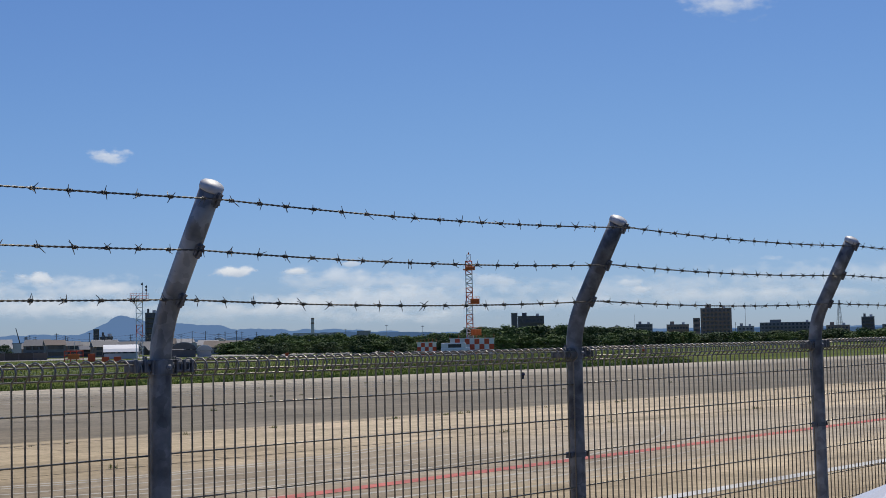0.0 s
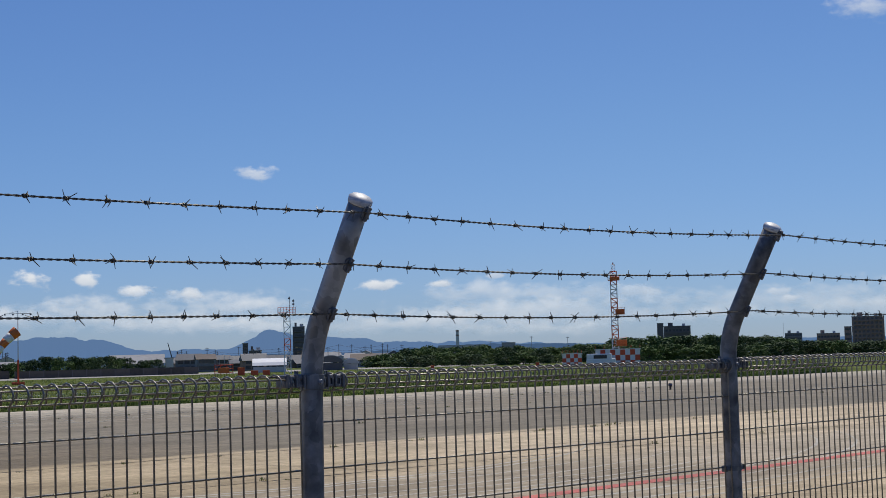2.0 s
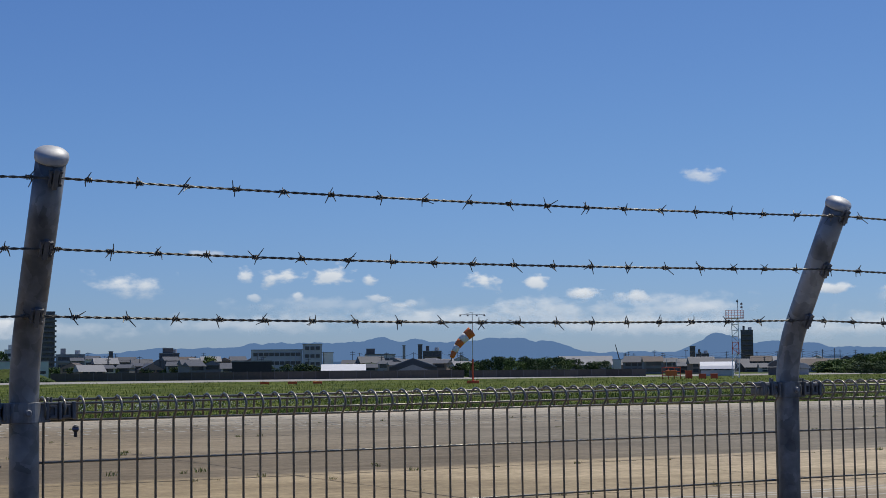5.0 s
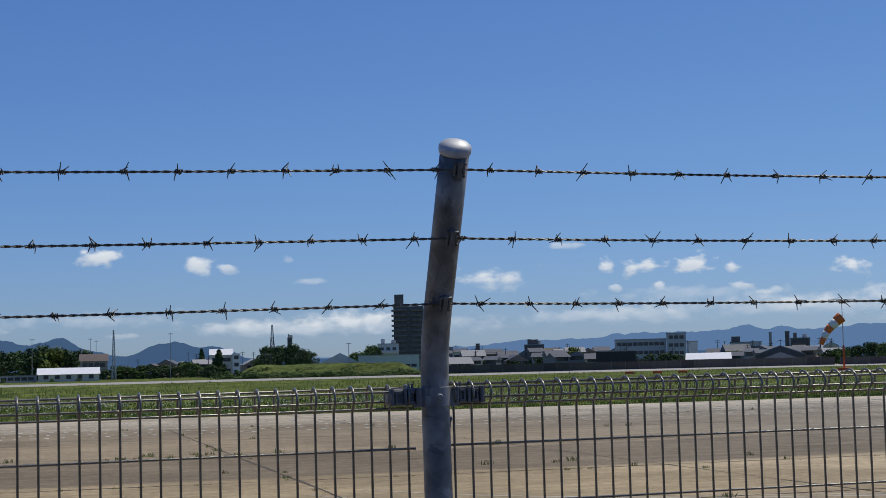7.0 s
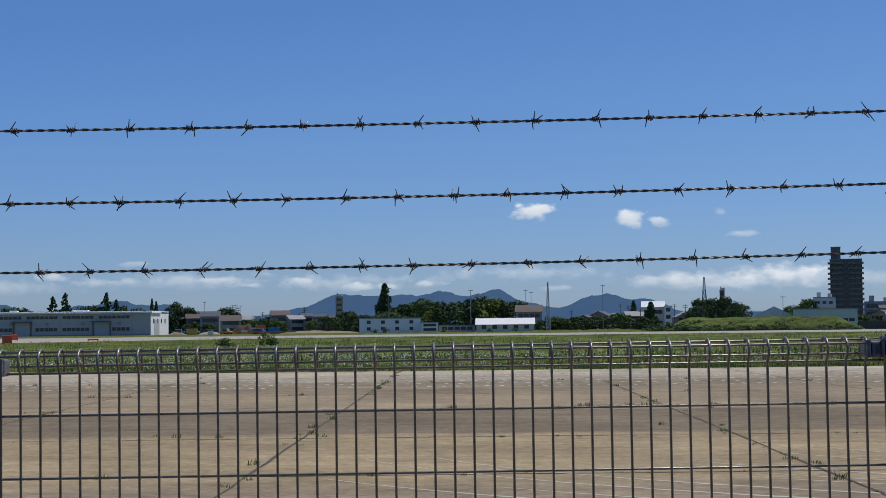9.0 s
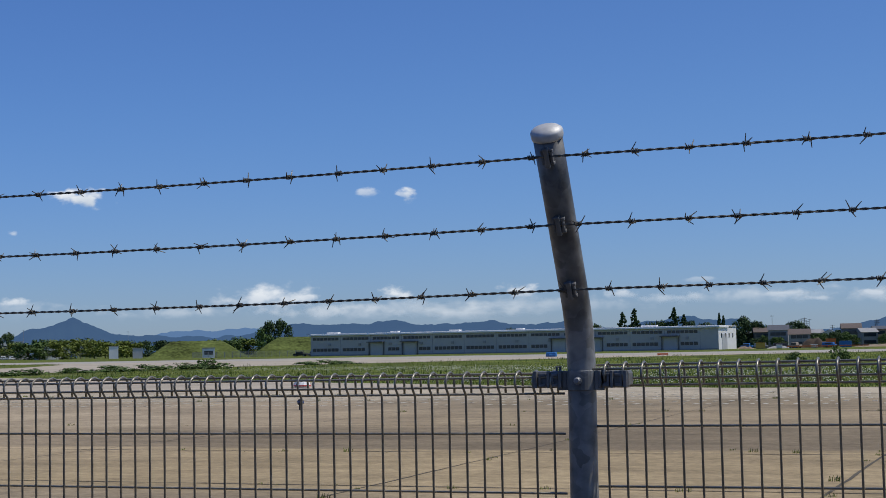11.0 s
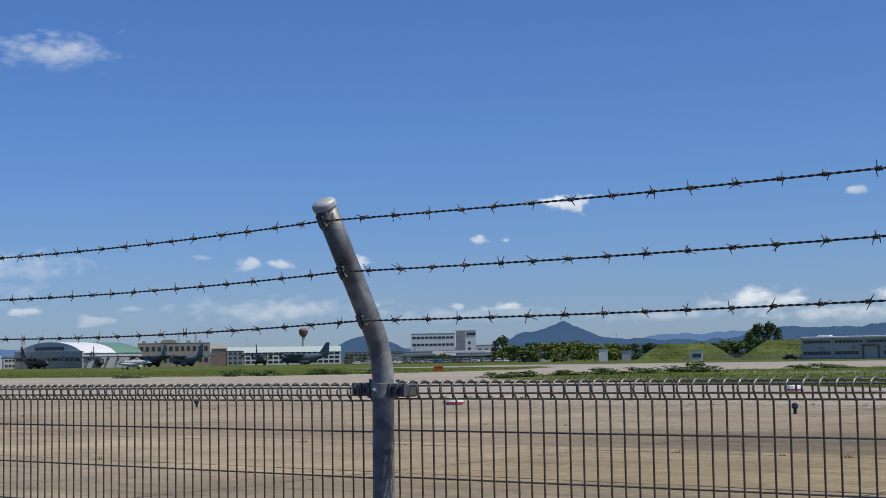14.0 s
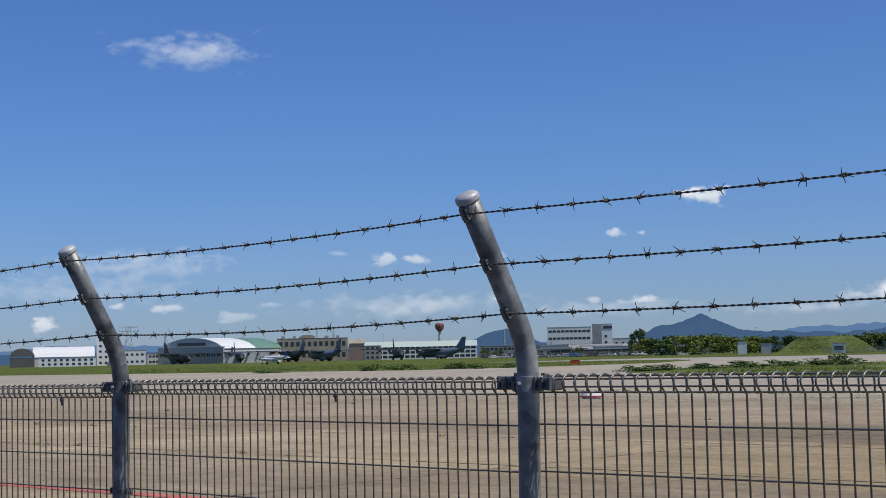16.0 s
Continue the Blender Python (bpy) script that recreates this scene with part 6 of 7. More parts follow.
red_frame(37.14, 37.8, 0.02, 250)
for az, w, h, far in ((38.1, 1.1, 1.3, 245), (38.59, 1.1, 0.8, 240), (39.01, 1.1, 0.8, 240), (45.13, 0.5, 0.9, 230), (49.01, 0.5, 0.9, 230), (22.53, 1.2, 0.35, 210), (23.55, 1.2, 0.35, 210), (24.47, 1.2, 0.35, 210), (-15.95, 1.25, 1.05, 210), (-12.96, 1.6, 0.3, 240), (-15.7, 1.2, 1.0, 270), (-39.13, 1.4, 0.7, 230), (58.28, 0.5, 0.8, 240)):
    t = thing("equipment_box", "small orange-red equipment box on feet in the grass", "equipment", Matrix.Translation(spot(az, far)) @ Matrix.Rotation(-radians(az), 4, "Z"), "orange boxes in the grass")
    part("case", box(fresh(), -w / 2, w / 2, 0, 0.7, 0.12, h, 0.03), M["red"], t)
    for x in (-w / 2 + 0.1, w / 2 - 0.1):
        part("foot", box(fresh(), x - 0.06, x + 0.06, 0.1, 0.6, 0, 0.12), M["dark_grey"], t)
    part("lid", box(fresh(), -w / 2 - 0.04, w / 2 + 0.04, -0.04, 0.74, h, h + 0.06, 0.02), M["orange"], t)
t = thing("cover_sheet", "blue tarpaulin folded over field gear", "tarpaulin", Matrix.Translation(spot(-17.05, 255)))
part("sheet", box(fresh(), -0.9, 0.9, 0, 0.8, 0, 0.75, 0.18), M["blue"], t)
part("fold", box(fresh(), -0.3, 0.8, -0.15, 0.1, 0, 0.4, 0.06), M["blue"], t)


def car(name, label, az, far, turn, paint, long_=4.2, tall=1.5, van=False):
    c = thing(name, label, "car" if not van else "van", Matrix.Translation(spot(az, far)) @ Matrix.Rotation(radians(turn), 4, "Z"), "parked vehicles")
    bm = fresh()
    box(bm, -long_ / 2, long_ / 2, -0.85, 0.85, 0.3, tall * 0.58 if not van else tall * 0.6, 0.12)
    part("body", bm, paint, c)
    if van:
        part("cabin", box(fresh(), -long_ / 2 + 0.05, long_ / 2 - 0.6, -0.8, 0.8, tall * 0.55, tall, 0.12), paint, c)
    else:
        part("cabin", box(fresh(), -long_ * 0.28, long_ * 0.22, -0.72, 0.72, tall * 0.5, tall, 0.16), paint, c)
    part("side_window", box(fresh(), -long_ * 0.25, long_ * 0.2, -0.83, 0.83, tall * 0.62, tall * 0.9, 0.04), M["pane"], c)
    for x in (-long_ * 0.32, long_ * 0.32):
        for y in (-0.8, 0.8):
            wh = part("wheel", tube(fresh(), [(x, y - 0.1, 0.32), (x, y + 0.1, 0.32)], 0.32, 14), M["rubber"], c)
            part("rim", tube(fresh(), [(x, y - 0.115, 0.32), (x, y + 0.115, 0.32)], 0.18, 10), M["bolt"], wh)


car("van", "white service van beside the chequered hut", 51.35, 244, -51, M["white"], 4.6, 2.0, True)
rng = random.Random(9)
for az in (-9.9, -9.4, -8.7, -8.2, -7.5, -7.0, -6.6):
    car("car", "parked car by the far buildings", az, 425 + rng.uniform(-8, 20), rng.uniform(-30, 40), rng.choice((M["white"], M["blue"], M["grey"], M["black"], M["tan"])), rng.uniform(3.2, 4.2), rng.uniform(1.3, 1.6), rng.random() < 0.2)
for k in range(22):
    car("car", "parked car in the airfield yard", -42.0 + 0.36 * k + rng.uniform(-0.1, 0.1), 662 + rng.uniform(-6, 14), rng.uniform(20, 70), rng.choice((M["white"], M["white"], M["grey"], M["black"], M["pale_grey"], M["blue"])), rng.uniform(3.8, 4.6), rng.uniform(1.4, 1.9), rng.random() < 0.35)
car("car", "dark car parked on the grass bank's foot", -26.29, 470, 10, M["black"])
car("car", "grey car parked by the grass bank", -25.78, 474, 5, M["grey"])

def heap(name, label, az0, az1, tall, far, mat, seed):
    """A loose tipped pile with an uneven back."""
    w = far * radians(az1 - az0)
    bm = fresh()
    rows = []
    for j in range(9):
        v = j / 8
        row = []
        for i in range(25):
            u = i / 24
            z = tall * (math.sin(math.pi * u) * math.sin(math.pi * v)) ** 0.7 * (0.75 + 0.5 * noise.noise(Vector((u * 6, v * 4, seed))))
            row.append(bm.verts.new((w * (u - 0.5), w * 0.5 * v, max(0.0, z) - 0.02)))
        rows.append(row)
    for r, s in zip(rows, rows[1:]):
        for i in range(24):
            bm.faces.new((r[i], r[i + 1], s[i + 1], s[i]))
    ob = new(name, mesh_of(name, bm, mat, True))
    ob.matrix_basis = Matrix.Translation(spot((az0 + az1) / 2, far)) @ Matrix.Rotation(-radians((az0 + az1) / 2), 4, "Z")
    tagged(ob, label, "heap")


heap("spoil_heap", "dark brown heap of dug earth in the yard", -8.06, -6.88, 3.0, 432, material("dug_earth", (0.07, 0.05, 0.035), 0.95, 0, 0.4, 1.5, 0.5), 1)
heap("sand_heap", "tan heap of sand and rubble in the yard", -10.26, -9.64, 1.0, 428, M["soil"], 2)
heap("soil_bank", "low ochre bank of dug soil behind the runway", -6.22, -3.26, 0.9, 430, M["soil"], 3)
heap("rubble_heap", "pale heap of broken concrete in the yard", -9.2, -8.37, 0.9, 424, M["grey"], 4)
for az, w, h, mat, label in ((-8.19, 1.6, 1.2, "blue", "blue tarpaulin bundle in the yard"), (-6.44, 3.2, 1.6, "blue", "blue site cabin in the yard"), (-6.94, 2.6, 2.2, "orange", "orange site shed beside the earth heap"), (-9.42, 2.4, 1.5, "yellow", "yellow steel site frame in the yard"), (-8.76, 1.5, 0.9, "white", "white sack stack in the yard"), (-7.53, 1.8, 0.8, "white", "white covered pallet in the yard")):
    t = thing("site_box", label, "site gear", Matrix.Translation(spot(az, 422)) @ Matrix.Rotation(-radians(az), 4, "Z"))
    part("case", box(fresh(), -w / 2, w / 2, 0, 1.6, 0.1, h, 0.06), M[mat], t)
    part("skid", box(fresh(), -w / 2 + 0.1, w / 2 - 0.1, 0.1, 1.5, 0, 0.1), M["dark_grey"], t)
    part("top_cover", box(fresh(), -w / 2 - 0.08, w / 2 + 0.08, -0.08, 1.68, h, h + 0.1, 0.03), M[mat], t)

# low barrier of orange mesh beside the parked cars
bar = thing("barrier", "low orange site barrier by the parked cars", "barrier", Matrix.Translation(spot(-7.25, 415)))
for k in range(14):
    part("barrier_board", box(fresh(), -9 + 1.5 * k, -7.7 + 1.5 * k, 0, 0.06, 0.35, 0.65), M["orange"], bar)
    part("barrier_post", box(fresh(), -9.06 + 1.5 * k, -8.98 + 1.5 * k, -0.03, 0.09, 0, 0.75), M["orange"], bar)

# ---- apron details ----


def edge_light(az, far, label, white):
    t = thing("taxiway_light", label, "marker light", Matrix.Translation(spot(az, far, 0.02)), "taxiway lights")
    if white:
        part("plate", tube(fresh(), [(0, 0, 0), (0, 0, 0.12), (0, 0, 0.26), (0, 0, 0.3)], [0.34, 0.42, 0.36, 0.1], 14), M["white"], t)
        part("rim", tube(fresh(), [(0, 0, 0.06), (0, 0, 0.12)], 0.44, 14), M["lamp_red"], t)
    else:
        part("stem", tube(fresh(), [(0, 0, 0), (0, 0, 0.16)], 0.05, 8), M["black"], t)
        part("head", tube(fresh(), [(0, 0, 0.14), (0, 0, 0.2), (0, 0, 0.3), (0, 0, 0.34)], [0.05, 0.10, 0.09, 0.04], 12), M["black"], t)
        part("lens", tube(fresh(), [(0, 0, 0.22), (0, 0, 0.27)], 0.102, 12), M["plane_blue"], t)


for az, far in ((53.9, 78), (15.9, 46), (-26.4, 47.4), (-48.1, 64), (-57.9, 69)):
    edge_light(az, far, "small black taxiway light with a blue lens", False)
for az, far in ((-38.72, 61), (-26.3, 76)):
    edge_light(az, far, "round white and red field marker", True)

# slab joints: dark seams across and along the apron
rng = random.Random(4)


def seam(x0, y0, x1, y1, w):
    bm = fresh()
    a, b = Vector((x0, y0, 0)), Vector((x1, y1, 0))
    side = (b - a).normalized().cross(Vector((0, 0, 1)))
    n = max(4, int((b - a).length / 0.8))
    rows = []
    for i in range(n + 1):
        p = a.lerp(b, i / n) + side * rng.uniform(-0.015, 0.015)
        k = w * rng.uniform(0.5, 1.3)
        rows.append([bm.verts.new(p + side * s * k + Vector((0, 0, 0.025))) for s in (-0.5, 0.5)])
    for r, s in zip(rows, rows[1:]):
        bm.faces.new((r[0], r[1], s[1], s[0]))
    part("joint", bm, M["joint"], apron)


for x in (-45, -31, -17.5, -9.3, 10.5, 17.3, 24, 38, 52, 70):
    seam(x + rng.uniform(-0.3, 0.3), 9 if abs(x) > 12 else 4, x - 0.8, 57.5, 0.03)
for y in (21.8, 30.4, 37.5, 46.5, 15.5):
    seam(-120, y, 140, y + 0.4, 0.055)
seam(-3.5, 12.0, -2.9, 60, 0.045)
seam(3.5, 10.0, 3.9, 46, 0.05)

# pale tyre scuffs where vehicles turn on the sandy slabs
scuffs = fresh()
for k in range(11):
    r, a0, a1 = 7.0 + 0.62 * k + rng.uniform(-0.2, 0.2), rng.uniform(-2.9, -2.3), rng.uniform(-1.2, -0.5)
    ring = []
    for i in range(29):
        a = a0 + (a1 - a0) * i / 28
        w = 0.05 * math.sin(math.pi * (i + 0.5) / 29) * rng.uniform(0.6, 1.2) + 0.008
        ring.append([scuffs.verts.new((15 + 1.5 * (r + s * w) * math.cos(a), 21.5 + (r + s * w) * math.sin(a), 0.0225)) for s in (-1, 1)])
    for p, q in zip(ring, ring[1:]):
        scuffs.faces.new((p[0], p[1], q[1], q[0]))
tagged(part("tyre_scuff", scuffs, M["worn_paint"], apron, "pale curved tyre scuffs"), kind="stuff")

# painted broken rows on the pale strip by the grass
marks = bmesh.new()
for row in range(6):
    x = -110.0
    while x < 60:
        y = 42.3 + 2.2 * row + rng.uniform(-0.06, 0.06)
        if rng.random() < 0.8:
            box(marks, x, x + rng.uniform(0.10, 0.16), y, y + rng.uniform(0.35, 0.7), 0.021, 0.027)
        x += rng.uniform(0.36, 0.5)
tagged(part("worn_marks", marks, M["worn_paint"], apron, "rows of worn pale marks"), kind="stuff")


def blades(name, places, mat, label, high, spread, count, parent=None):
    """Tufts of bent blades, joined."""
    vs, fs = [], []
    for px, py, k in places:
        for _ in range(count):
            a, r = rng.uniform(0, 6.28), spread * math.sqrt(rng.random()) * k
            x, y = px + r * math.cos(a), py + r * math.sin(a)
            h, b = high * k * rng.uniform(0.45, 1.15), rng.uniform(0, 6.28)
            w = 0.04 * h + 0.002
            dx, dy = math.cos(b), math.sin(b)
            i = len(vs)
            t = rng.uniform(0.1, 0.6) * h
            vs += [(x - dy * w, y + dx * w, 0.0), (x + dy * w, y - dx * w, 0.0), (x + dx * t * 0.4 + dy * w, y + dy * t * 0.4 - dx * w, h * 0.6), (x + dx * t, y + dy * t, h)]
            fs += [(i, i + 1, i + 2), (i, i + 2, i + 3)]
    me = bpy.data.meshes.new(name)
    me.from_pydata(vs, [], fs)
    me.materials.append(mat)
    ob = new(name, me)
    ob.parent = parent
    return tagged(ob, label, "grass", kind="stuff")


spots = []
for x0, y0, x1, y1, n in ((-3.5, 12, -2.9, 60, 50), (3.5, 10, 3.9, 46, 40), (-60, 21.8, 70, 21.9, 110), (-60, 30.4, 70, 30.8, 36), (-60, 37.5, 60, 37.8, 40), (10.5, 10, 10, 50, 14), (-9.3, 10, -10, 55, 14), (-50, 15.5, 60, 15.9, 60), (-70, 46.5, 70, 46.9, 80)):
    for _ in range(n):
        f = rng.random()
        spots.append((x0 + (x1 - x0) * f + rng.uniform(-0.15, 0.15), y0 + (y1 - y0) * f + rng.uniform(-0.15, 0.15), rng.choice((0.3, 0.4, 0.5, 0.7, 1.0))))
for cx, cy, n in ((3.6, 30.5, 18), (-36, 51, 40), (-30, 52, 30), (-45, 53, 25), (9, 24, 6), (-6, 22.5, 6)):
    for _ in range(n):
        spots.append((cx + rng.gauss(0, 2.2), cy + rng.gauss(0, 0.3), rng.choice((0.6, 0.9, 1.2))))
blades("weeds", spots, M["weed"], "green weeds growing in the slab joints", 0.095, 0.1, 30)

def scatter(count, near, deep, power, sizes):
    """Places in the field, off the concrete."""
    out = []
    while len(out) < count:
        y = near + deep * rng.random() ** power
        x = rng.uniform(-1.45, 1.6) * (y + 8)
        if not inside(x, y):
            out.append((x, y, rng.choice(sizes)))
    return out


blades("grass", scatter(9000, 58.6, 30, 1.8, (0.5, 0.7, 1.0, 1.5)), M["blade"], "uneven green grass at the apron's edge", 0.13, 0.45, 14)
blades("field_grass", scatter(11000, 75, 165, 1.4, (0.5, 0.8, 1.1, 1.7)), M["blade"], "tall grass across the airfield", 0.22, 0.9, 9)


def clover():
    """White clover heads in drifts over the grass."""
    drifts = [(x + rng.gauss(0, 4), y + rng.gauss(0, 2)) for x, y in ((-42, 108), (-36, 104), (-52, 118), (-30, 96), (-24, 110), (-45, 124), (-60, 128), (-16, 84), (-9, 80), (-3, 84), (-12, 92), (2, 78), (12, 76), (20, 74), (30, 80), (-22, 72), (-30, 74), (-6, 66), (-14, 67), (-2, 100), (-20, 128), (44, 92), (60, 84), (70, 100), (8, 96))]
    vs, fs = [], []
    for _ in range(9000):
        cx, cy = rng.choice(drifts)
        x, y = cx + rng.gauss(0, 7), cy + rng.gauss(0, 3)
        if y < 59.5 or inside(x, y):
            continue
        z, r, i = rng.uniform(0.1, 0.24), rng.uniform(0.018, 0.04), len(vs)
        vs += [(x - r, y, z), (x, y - r, z), (x + r, y, z), (x, y + r, z), (x, y, z + r), (x, y, z - r)]
        fs += [(i, i + 1, i + 4), (i + 1, i + 2, i + 4), (i + 2, i + 3, i + 4), (i + 3, i, i + 4), (i + 1, i, i + 5), (i + 2, i + 1, i + 5)]
    me = bpy.data.meshes.new("clover")
    me.from_pydata(vs, [], fs)
    me.materials.append(material("clover_white", (0.62, 0.62, 0.50), 0.8, 0, 0.2, 3, 0, 0.3))
    tagged(new("clover", me), "white clover heads in drifts over the grass", "clover", kind="stuff")


clover()

car("car", "white car parked on the road outside the fence", 81, 4.3, 0, M["plane_white"], 4.2, 1.545)


# ---- clouds ----


def cloud_material():
    """White vapour, thin at a ragged rim, greyer below."""
    m = bpy.data.materials.new("cloud")
    m.use_nodes = True
    n, l = m.node_tree.nodes, m.node_tree.links
    n.clear()
    tc, info = n.new("ShaderNodeTexCoord"), n.new("ShaderNodeObjectInfo")
    off = n.new("ShaderNodeVectorMath")
    off.operation = "MULTIPLY_ADD"
    off.inputs[1].default_value = (900, 900, 900)
    l.new(info.outputs["Random"], off.inputs[0])
    geo = n.new("ShaderNodeNewGeometry")
    flat = n.new("ShaderNodeVectorMath")
    flat.operation = "MULTIPLY"
    flat.inputs[1].default_value = (1, 1, 1.9)
    l.new(geo.outputs["Position"], flat.inputs[0])
    l.new(flat.outputs[0], off.inputs[2])
    big, fine = n.new("ShaderNodeTexNoise"), n.new("ShaderNodeTexNoise")
    big.inputs["Scale"].default_value, big.inputs["Detail"].default_value = 0.017, 9
    big.inputs["Roughness"].default_value = 0.5
    fine.inputs["Scale"].default_value, fine.inputs["Detail"].default_value = 0.012, 4
    l.new(off.outputs[0], big.inputs["Vector"])
    l.new(off.outputs[0], fine.inputs["Vector"])
    mid = n.new("ShaderNodeVectorMath")
    mid.operation = "MULTIPLY_ADD"
    mid.inputs[1].default_value, mid.inputs[2].default_value = (2, 2, 0), (-1, -1, 0)
    l.new(tc.outputs["UV"], mid.inputs[0])
    ln = n.new("ShaderNodeVectorMath")
    ln.operation = "LENGTH"
    l.new(mid.outputs[0], ln.inputs[0])
    fall = n.new("ShaderNodeMapRange")
    fall.inputs["From Min"].default_value, fall.inputs["From Max"].default_value = 0.0, 1.0
    fall.inputs["To Min"].default_value, fall.inputs["To Max"].default_value = 0.55, -0.36
    l.new(ln.outputs["Value"], fall.inputs["Value"])
    den = n.new("ShaderNodeMath")
    den.operation = "MULTIPLY_ADD"
    den.inputs[1].default_value = 1.7
    l.new(big.outputs[0], den.inputs[0])
    l.new(fall.outputs[0], den.inputs[2])
    alpha = n.new("ShaderNodeMapRange")
    alpha.inputs["From Min"].default_value, alpha.inputs["From Max"].default_value = 0.80, 1.34
    alpha.interpolation_type = "SMOOTHSTEP"
    l.new(den.outputs[0], alpha.inputs["Value"])
    rim = n.new("ShaderNodeAttribute")
    rim.attribute_name, rim.attribute_type = "rim", "OBJECT"
    for socket, way in (("From Min", "SUBTRACT"), ("From Max", "ADD")):
        k = n.new("ShaderNodeMath")
        k.operation = way
        k.inputs[0].default_value = 1.07
        l.new(rim.outputs["Fac"], k.inputs[1])
        l.new(k.outputs[0], alpha.inputs[socket])
    dens = n.new("ShaderNodeAttribute")
    dens.attribute_name, dens.attribute_type = "density", "OBJECT"
    am = n.new("ShaderNodeMath")
    am.operation = "MULTIPLY"
    l.new(alpha.outputs[0], am.inputs[0])
    l.new(dens.outputs["Fac"], am.inputs[1])
    sep = n.new("ShaderNodeSeparateXYZ")
    l.new(tc.outputs["UV"], sep.inputs[0])
    shade = n.new("ShaderNodeMath")
    shade.operation = "MULTIPLY_ADD"
    shade.inputs[1].default_value = 0.55
    l.new(fine.outputs[0], shade.inputs[0])
    l.new(sep.outputs["Y"], shade.inputs[2])
    ramp = n.new("ShaderNodeValToRGB")
    ramp.color_ramp.elements[0].position, ramp.color_ramp.elements[0].color = 0.35, (0.46, 0.56, 0.70, 1)
    ramp.color_ramp.elements[1].position, ramp.color_ramp.elements[1].color = 1.0, (0.90, 0.93, 0.97, 1)
    l.new(shade.outputs[0], ramp.inputs[0])
    em, tr, mix, out = n.new("ShaderNodeEmission"), n.new("ShaderNodeBsdfTransparent"), n.new("ShaderNodeMixShader"), n.new("ShaderNodeOutputMaterial")
    em.inputs["Strength"].default_value = CLOUD_GLOW
    l.new(ramp.outputs[0], em.inputs[0])
    l.new(am.outputs[0], mix.inputs[0])
    l.new(tr.outputs[0], mix.inputs[1])
    l.new(em.outputs[0], mix.inputs[2])
    l.new(mix.outputs[0], out.inputs["Surface"])
    return m


CLOUD_GLOW = 0.95
M["cloud"] = cloud_material()
_order = [0]


def cloud(az, el, wide, high, density):
    far = 4620 + 2.2 * _order[0]
    _order[0] += 1
    bm = fresh()
    uv = bm.loops.layers.uv.new("UVMap")
    w, h = far * radians(wide) * 0.68, far * radians(high) * 0.72
    f = bm.faces.new([bm.verts.new((x * w, 0, z * h)) for x, z in ((-1, -1), (1, -1), (1, 1), (-1, 1))])
    for lp, c in zip(f.loops, ((0, 0), (1, 0), (1, 1), (0, 1))):
        lp[uv].uv = c
    ob = new("cloud", mesh_of("cloud", bm, M["cloud"]))
    ob["density"], ob["rim"] = float(density), 0.24 if wide < 2.6 else 0.42
    ob.matrix_basis = Matrix.Translation(spot(az, far, rise(el, far))) @ Matrix.Rotation(-radians(az), 4, "Z")
    ob.visible_shadow = False
    tagged(ob, "small white cumulus cloud low in a blue sky", "cloud", "clouds", "structure")


cloud(61.6, 12.16, 3.41, 1.02, 0.6)
cloud(38.7, 6.92, 1.62, 0.57, 0.55)
cloud(43.2, 2.80, 1.97, 0.51, 0.9)
cloud(45.5, 2.79, 1.05, 0.40, 0.8)
cloud(47.5, 3.02, 0.79, 0.28, 0.6)
cloud(58.3, 1.88, 1.05, 0.34, 0.5)
cloud(63.0, 2.87, 1.05, 0.34, 0.4)
cloud(57.7, 2.14, 1.57, 0.34, 0.4)
cloud(63.6, 1.59, 9.96, 0.40, 0.35)
cloud(34.3, 2.72, 1.83, 0.51, 0.8)
cloud(32.6, 3.15, 1.05, 0.62, 0.8)
cloud(43.2, 2.81, 1.83, 0.45, 1)
cloud(45.4, 2.80, 1.31, 0.40, 0.9)
cloud(38.8, 2.23, 3.14, 0.62, 0.5)
cloud(36.2, 2.59, 1.57, 0.45, 0.6)
cloud(46.8, 2.48, 4.19, 0.85, 0.5)
cloud(48.6, 1.80, 7.86, 1.13, 0.5)
cloud(33.2, 2.03, 6.81, 1.13, 0.55)
cloud(45.5, 1.46, 7.86, 0.85, 0.5)
cloud(49.7, 1.04, 6.81, 0.74, 0.5)
cloud(38.8, 1.41, 3.14, 0.85, 0.5)
cloud(52.8, 2.32, 2.36, 0.51, 0.4)
cloud(17.6, 3.12, 2.62, 0.85, 1)
cloud(21.8, 3.51, 0.84, 0.57, 0.9)
cloud(23.1, 3.50, 1.62, 0.74, 1)
cloud(24.9, 3.49, 2.10, 0.85, 1)
cloud(26.4, 3.32, 0.94, 0.45, 0.9)
cloud(30.6, 3.21, 1.94, 0.74, 1)
cloud(32.5, 3.19, 1.05, 0.57, 0.9)
cloud(34.2, 2.78, 1.83, 0.45, 0.8)
cloud(38.7, 7.07, 1.68, 0.68, 0.6)
cloud(26.8, 2.68, 1.31, 0.40, 0.7)
cloud(27.6, 2.39, 1.31, 0.51, 0.6)
cloud(23.7, 2.75, 0.68, 0.40, 0.7)
cloud(22.2, 2.70, 0.63, 0.40, 0.6)
cloud(29.0, 1.89, 5.24, 0.74, 0.55)
cloud(32.5, 2.30, 3.14, 0.68, 0.6)
cloud(36.2, 2.64, 1.57, 0.51, 0.7)
cloud(37.6, 2.12, 5.24, 1.13, 0.5)
cloud(35.5, 1.58, 7.86, 0.85, 0.5)
cloud(20.2, 4.32, 1.83, 0.34, 0.5)
cloud(23.5, 1.73, 5.24, 0.85, 0.4)
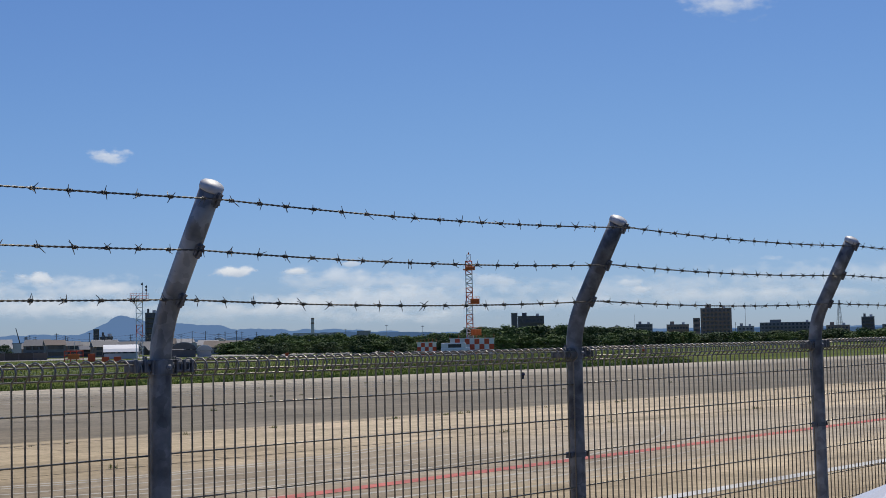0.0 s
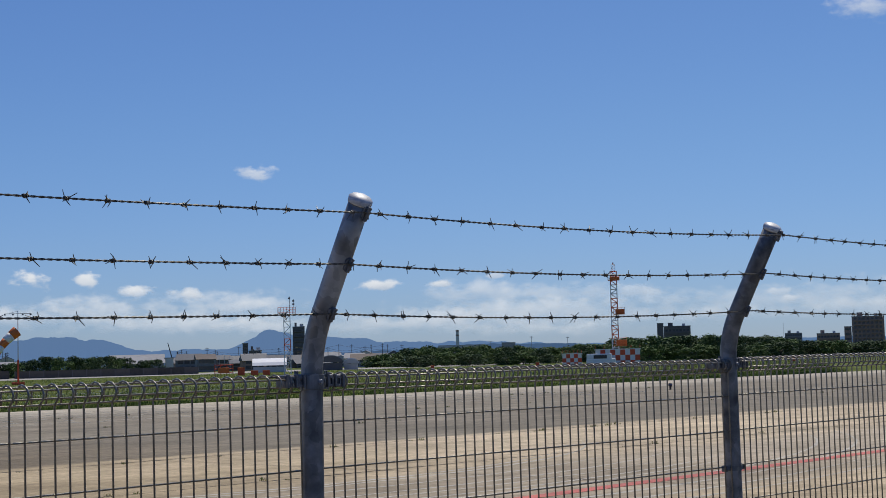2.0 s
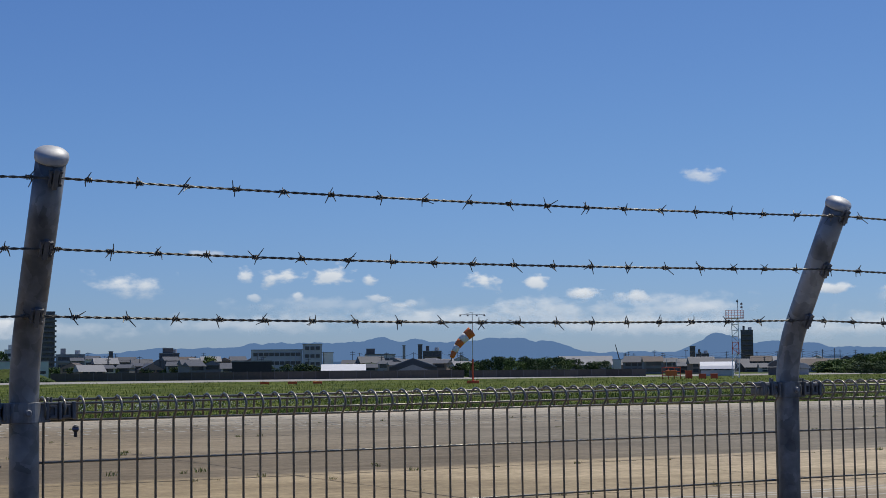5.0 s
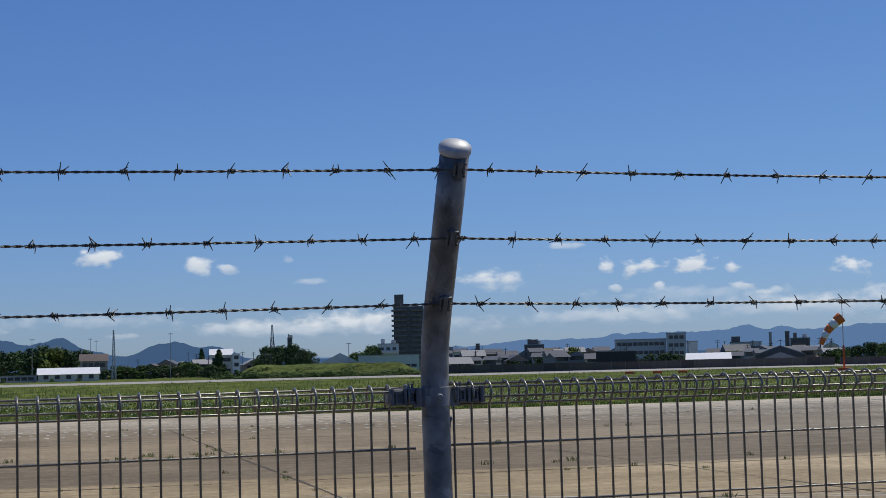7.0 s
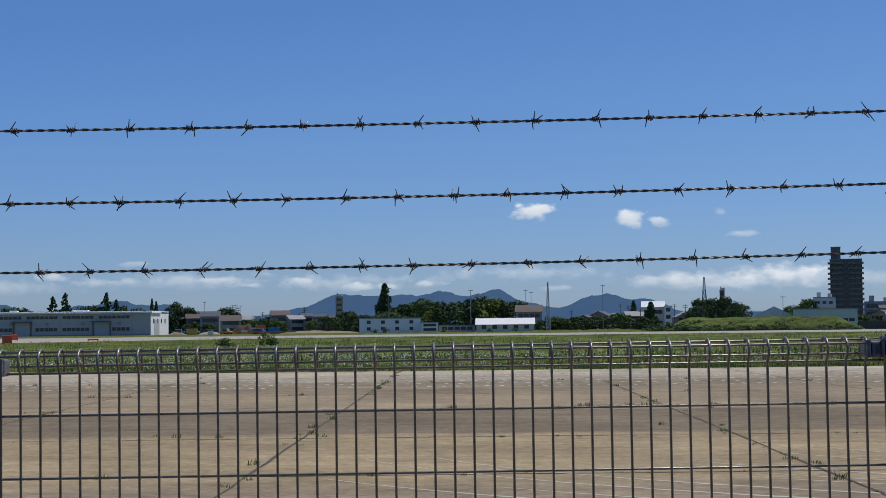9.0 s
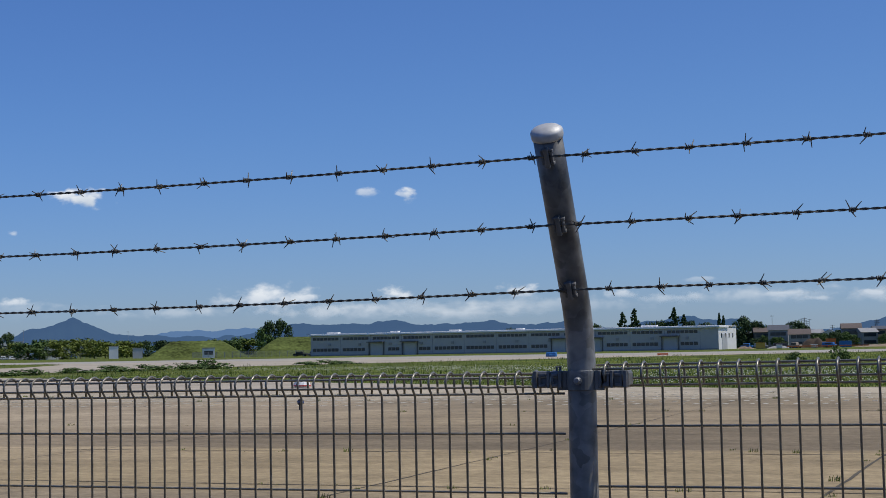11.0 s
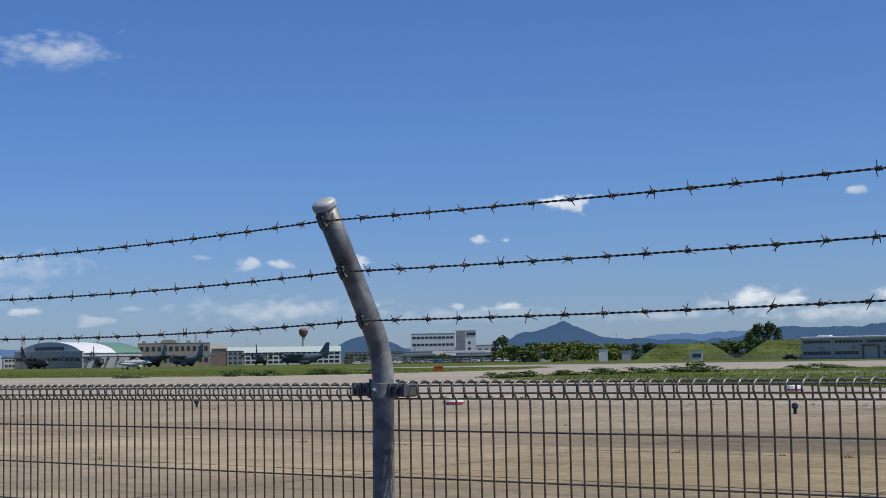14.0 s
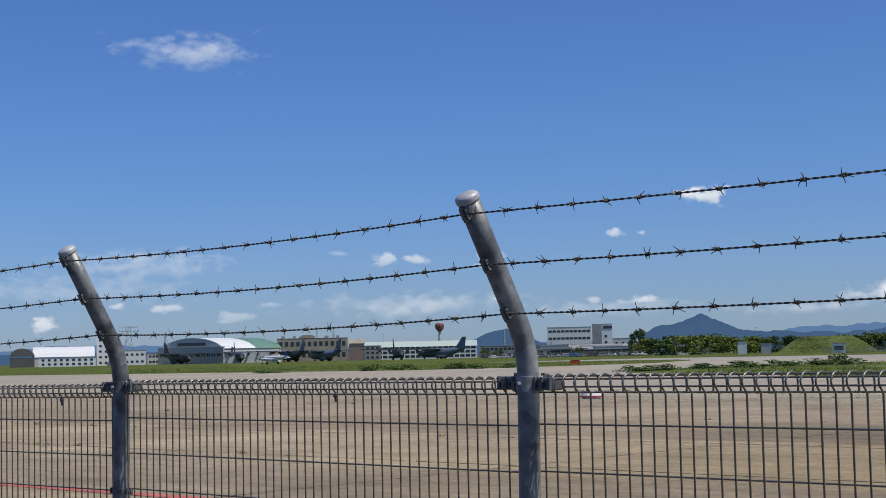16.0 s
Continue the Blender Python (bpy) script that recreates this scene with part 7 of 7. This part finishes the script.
cloud(3.2, 4.20, 2.46, 0.74, 1)
cloud(6.7, 3.85, 1.47, 0.74, 0.8)
cloud(7.8, 3.74, 0.89, 0.45, 0.5)
cloud(10.1, 4.02, 0.63, 0.34, 0.3)
cloud(10.9, 3.22, 1.57, 0.34, 0.3)
cloud(8.2, 1.59, 3.67, 0.51, 0.7)
cloud(11.0, 1.59, 3.93, 0.74, 0.9)
cloud(12.9, 1.72, 2.88, 0.85, 1)
cloud(9.4, 1.37, 4.72, 0.51, 0.5)
cloud(3.1, 4.20, 2.31, 0.62, 1)
cloud(6.7, 3.89, 1.31, 0.68, 0.7)
cloud(7.8, 3.76, 0.79, 0.40, 0.4)
cloud(10.8, 3.22, 1.83, 0.34, 0.25)
cloud(-11.6, 2.33, 1.57, 0.23, 0.3)
cloud(-14.3, 1.89, 1.57, 0.40, 0.6)
cloud(-5.5, 1.70, 1.31, 0.34, 0.6)
cloud(-8.6, 1.76, 2.10, 0.34, 0.5)
cloud(-3.0, 1.44, 2.36, 0.40, 0.6)
cloud(-0.7, 1.52, 1.57, 0.28, 0.5)
cloud(-7.4, 1.54, 1.31, 0.34, 0.5)
cloud(-12.3, 1.68, 3.14, 0.40, 0.5)
cloud(3.9, 1.32, 2.10, 0.28, 0.3)
cloud(-34.2, 5.62, 2.52, 0.74, 1)
cloud(-23.7, 5.81, 1.15, 0.62, 0.6)
cloud(-22.3, 5.75, 1.05, 0.68, 0.9)
cloud(-37.5, 4.38, 1.00, 0.45, 0.8)
cloud(-36.5, 4.33, 0.58, 0.28, 0.5)
cloud(-42.2, 3.53, 1.57, 0.91, 0.9)
cloud(-44.8, 3.58, 1.21, 0.51, 0.7)
cloud(-46.1, 3.56, 1.36, 0.62, 0.6)
cloud(-36.5, 1.87, 2.36, 0.45, 0.8)
cloud(-27.5, 1.92, 4.19, 0.96, 1)
cloud(-22.7, 2.03, 1.73, 0.68, 1)
cloud(-25.9, 1.97, 1.05, 0.40, 0.8)
cloud(-38.4, 1.92, 0.68, 0.34, 0.6)
cloud(-41.7, 1.98, 0.94, 0.45, 0.8)
cloud(-18.1, 2.10, 2.10, 0.51, 0.7)
cloud(-44.3, 1.88, 3.14, 0.74, 0.35)
cloud(-45.7, 1.61, 3.93, 0.57, 0.35)
cloud(-30.9, 1.44, 5.24, 0.45, 0.4)
cloud(-24.6, 1.38, 5.24, 0.62, 0.55)
cloud(-19.9, 1.28, 4.19, 0.57, 0.5)
cloud(-53.3, 11.3, 4.8, 1.2, 0.42)
cloud(-52.6, 11.15, 3.0, 1.0, 0.36)
cloud(-55.0, 3.50, 6.81, 1.13, 0.4)
cloud(-54.0, 1.88, 1.57, 0.51, 0.6)
cloud(-58.3, 1.37, 1.21, 0.74, 0.8)
cloud(-55.8, 2.01, 0.79, 0.40, 0.7)
cloud(-51.5, 1.59, 2.36, 0.62, 0.4)
cloud(-47.7, 3.82, 1.05, 0.34, 0.3)
cloud(-50.3, 1.99, 1.57, 0.28, 0.3)
cloud(58.0, 1.9, 14, 1.0, 0.35)
cloud(66.0, 2.2, 12, 1.2, 0.35)
cloud(49.0, 1.6, 12, 0.9, 0.35)
cloud(37.0, 1.50, 9.0, 0.70, 0.40)
cloud(43.0, 1.30, 9.0, 0.70, 0.40)
cloud(50.0, 2.30, 9.0, 0.80, 0.36)
cloud(55.0, 1.40, 9.0, 0.70, 0.40)
cloud(61.0, 1.50, 10.0, 0.80, 0.40)
cloud(28.0, 1.90, 9.0, 0.80, 0.40)
cloud(21.0, 1.70, 8.0, 0.70, 0.40)
cloud(15.0, 1.50, 7.0, 0.70, 0.36)
cloud(25.0, 2.40, 8.0, 0.60, 0.32)
cloud(9.0, 1.60, 6.0, 0.60, 0.32)
cloud(3.0, 1.90, 7.0, 0.60, 0.36)
cloud(-4.0, 1.60, 7.0, 0.60, 0.36)
cloud(-9.0, 1.70, 6.0, 0.60, 0.36)
cloud(-17.0, 1.50, 8.0, 0.60, 0.32)
cloud(-45.0, 1.90, 9.0, 0.80, 0.28)
cloud(-38.0, 1.60, 8.0, 0.60, 0.28)
cloud(-57.0, 2.60, 9.0, 1.00, 0.28)
cloud(-22.0, 1.50, 8.0, 0.60, 0.36)
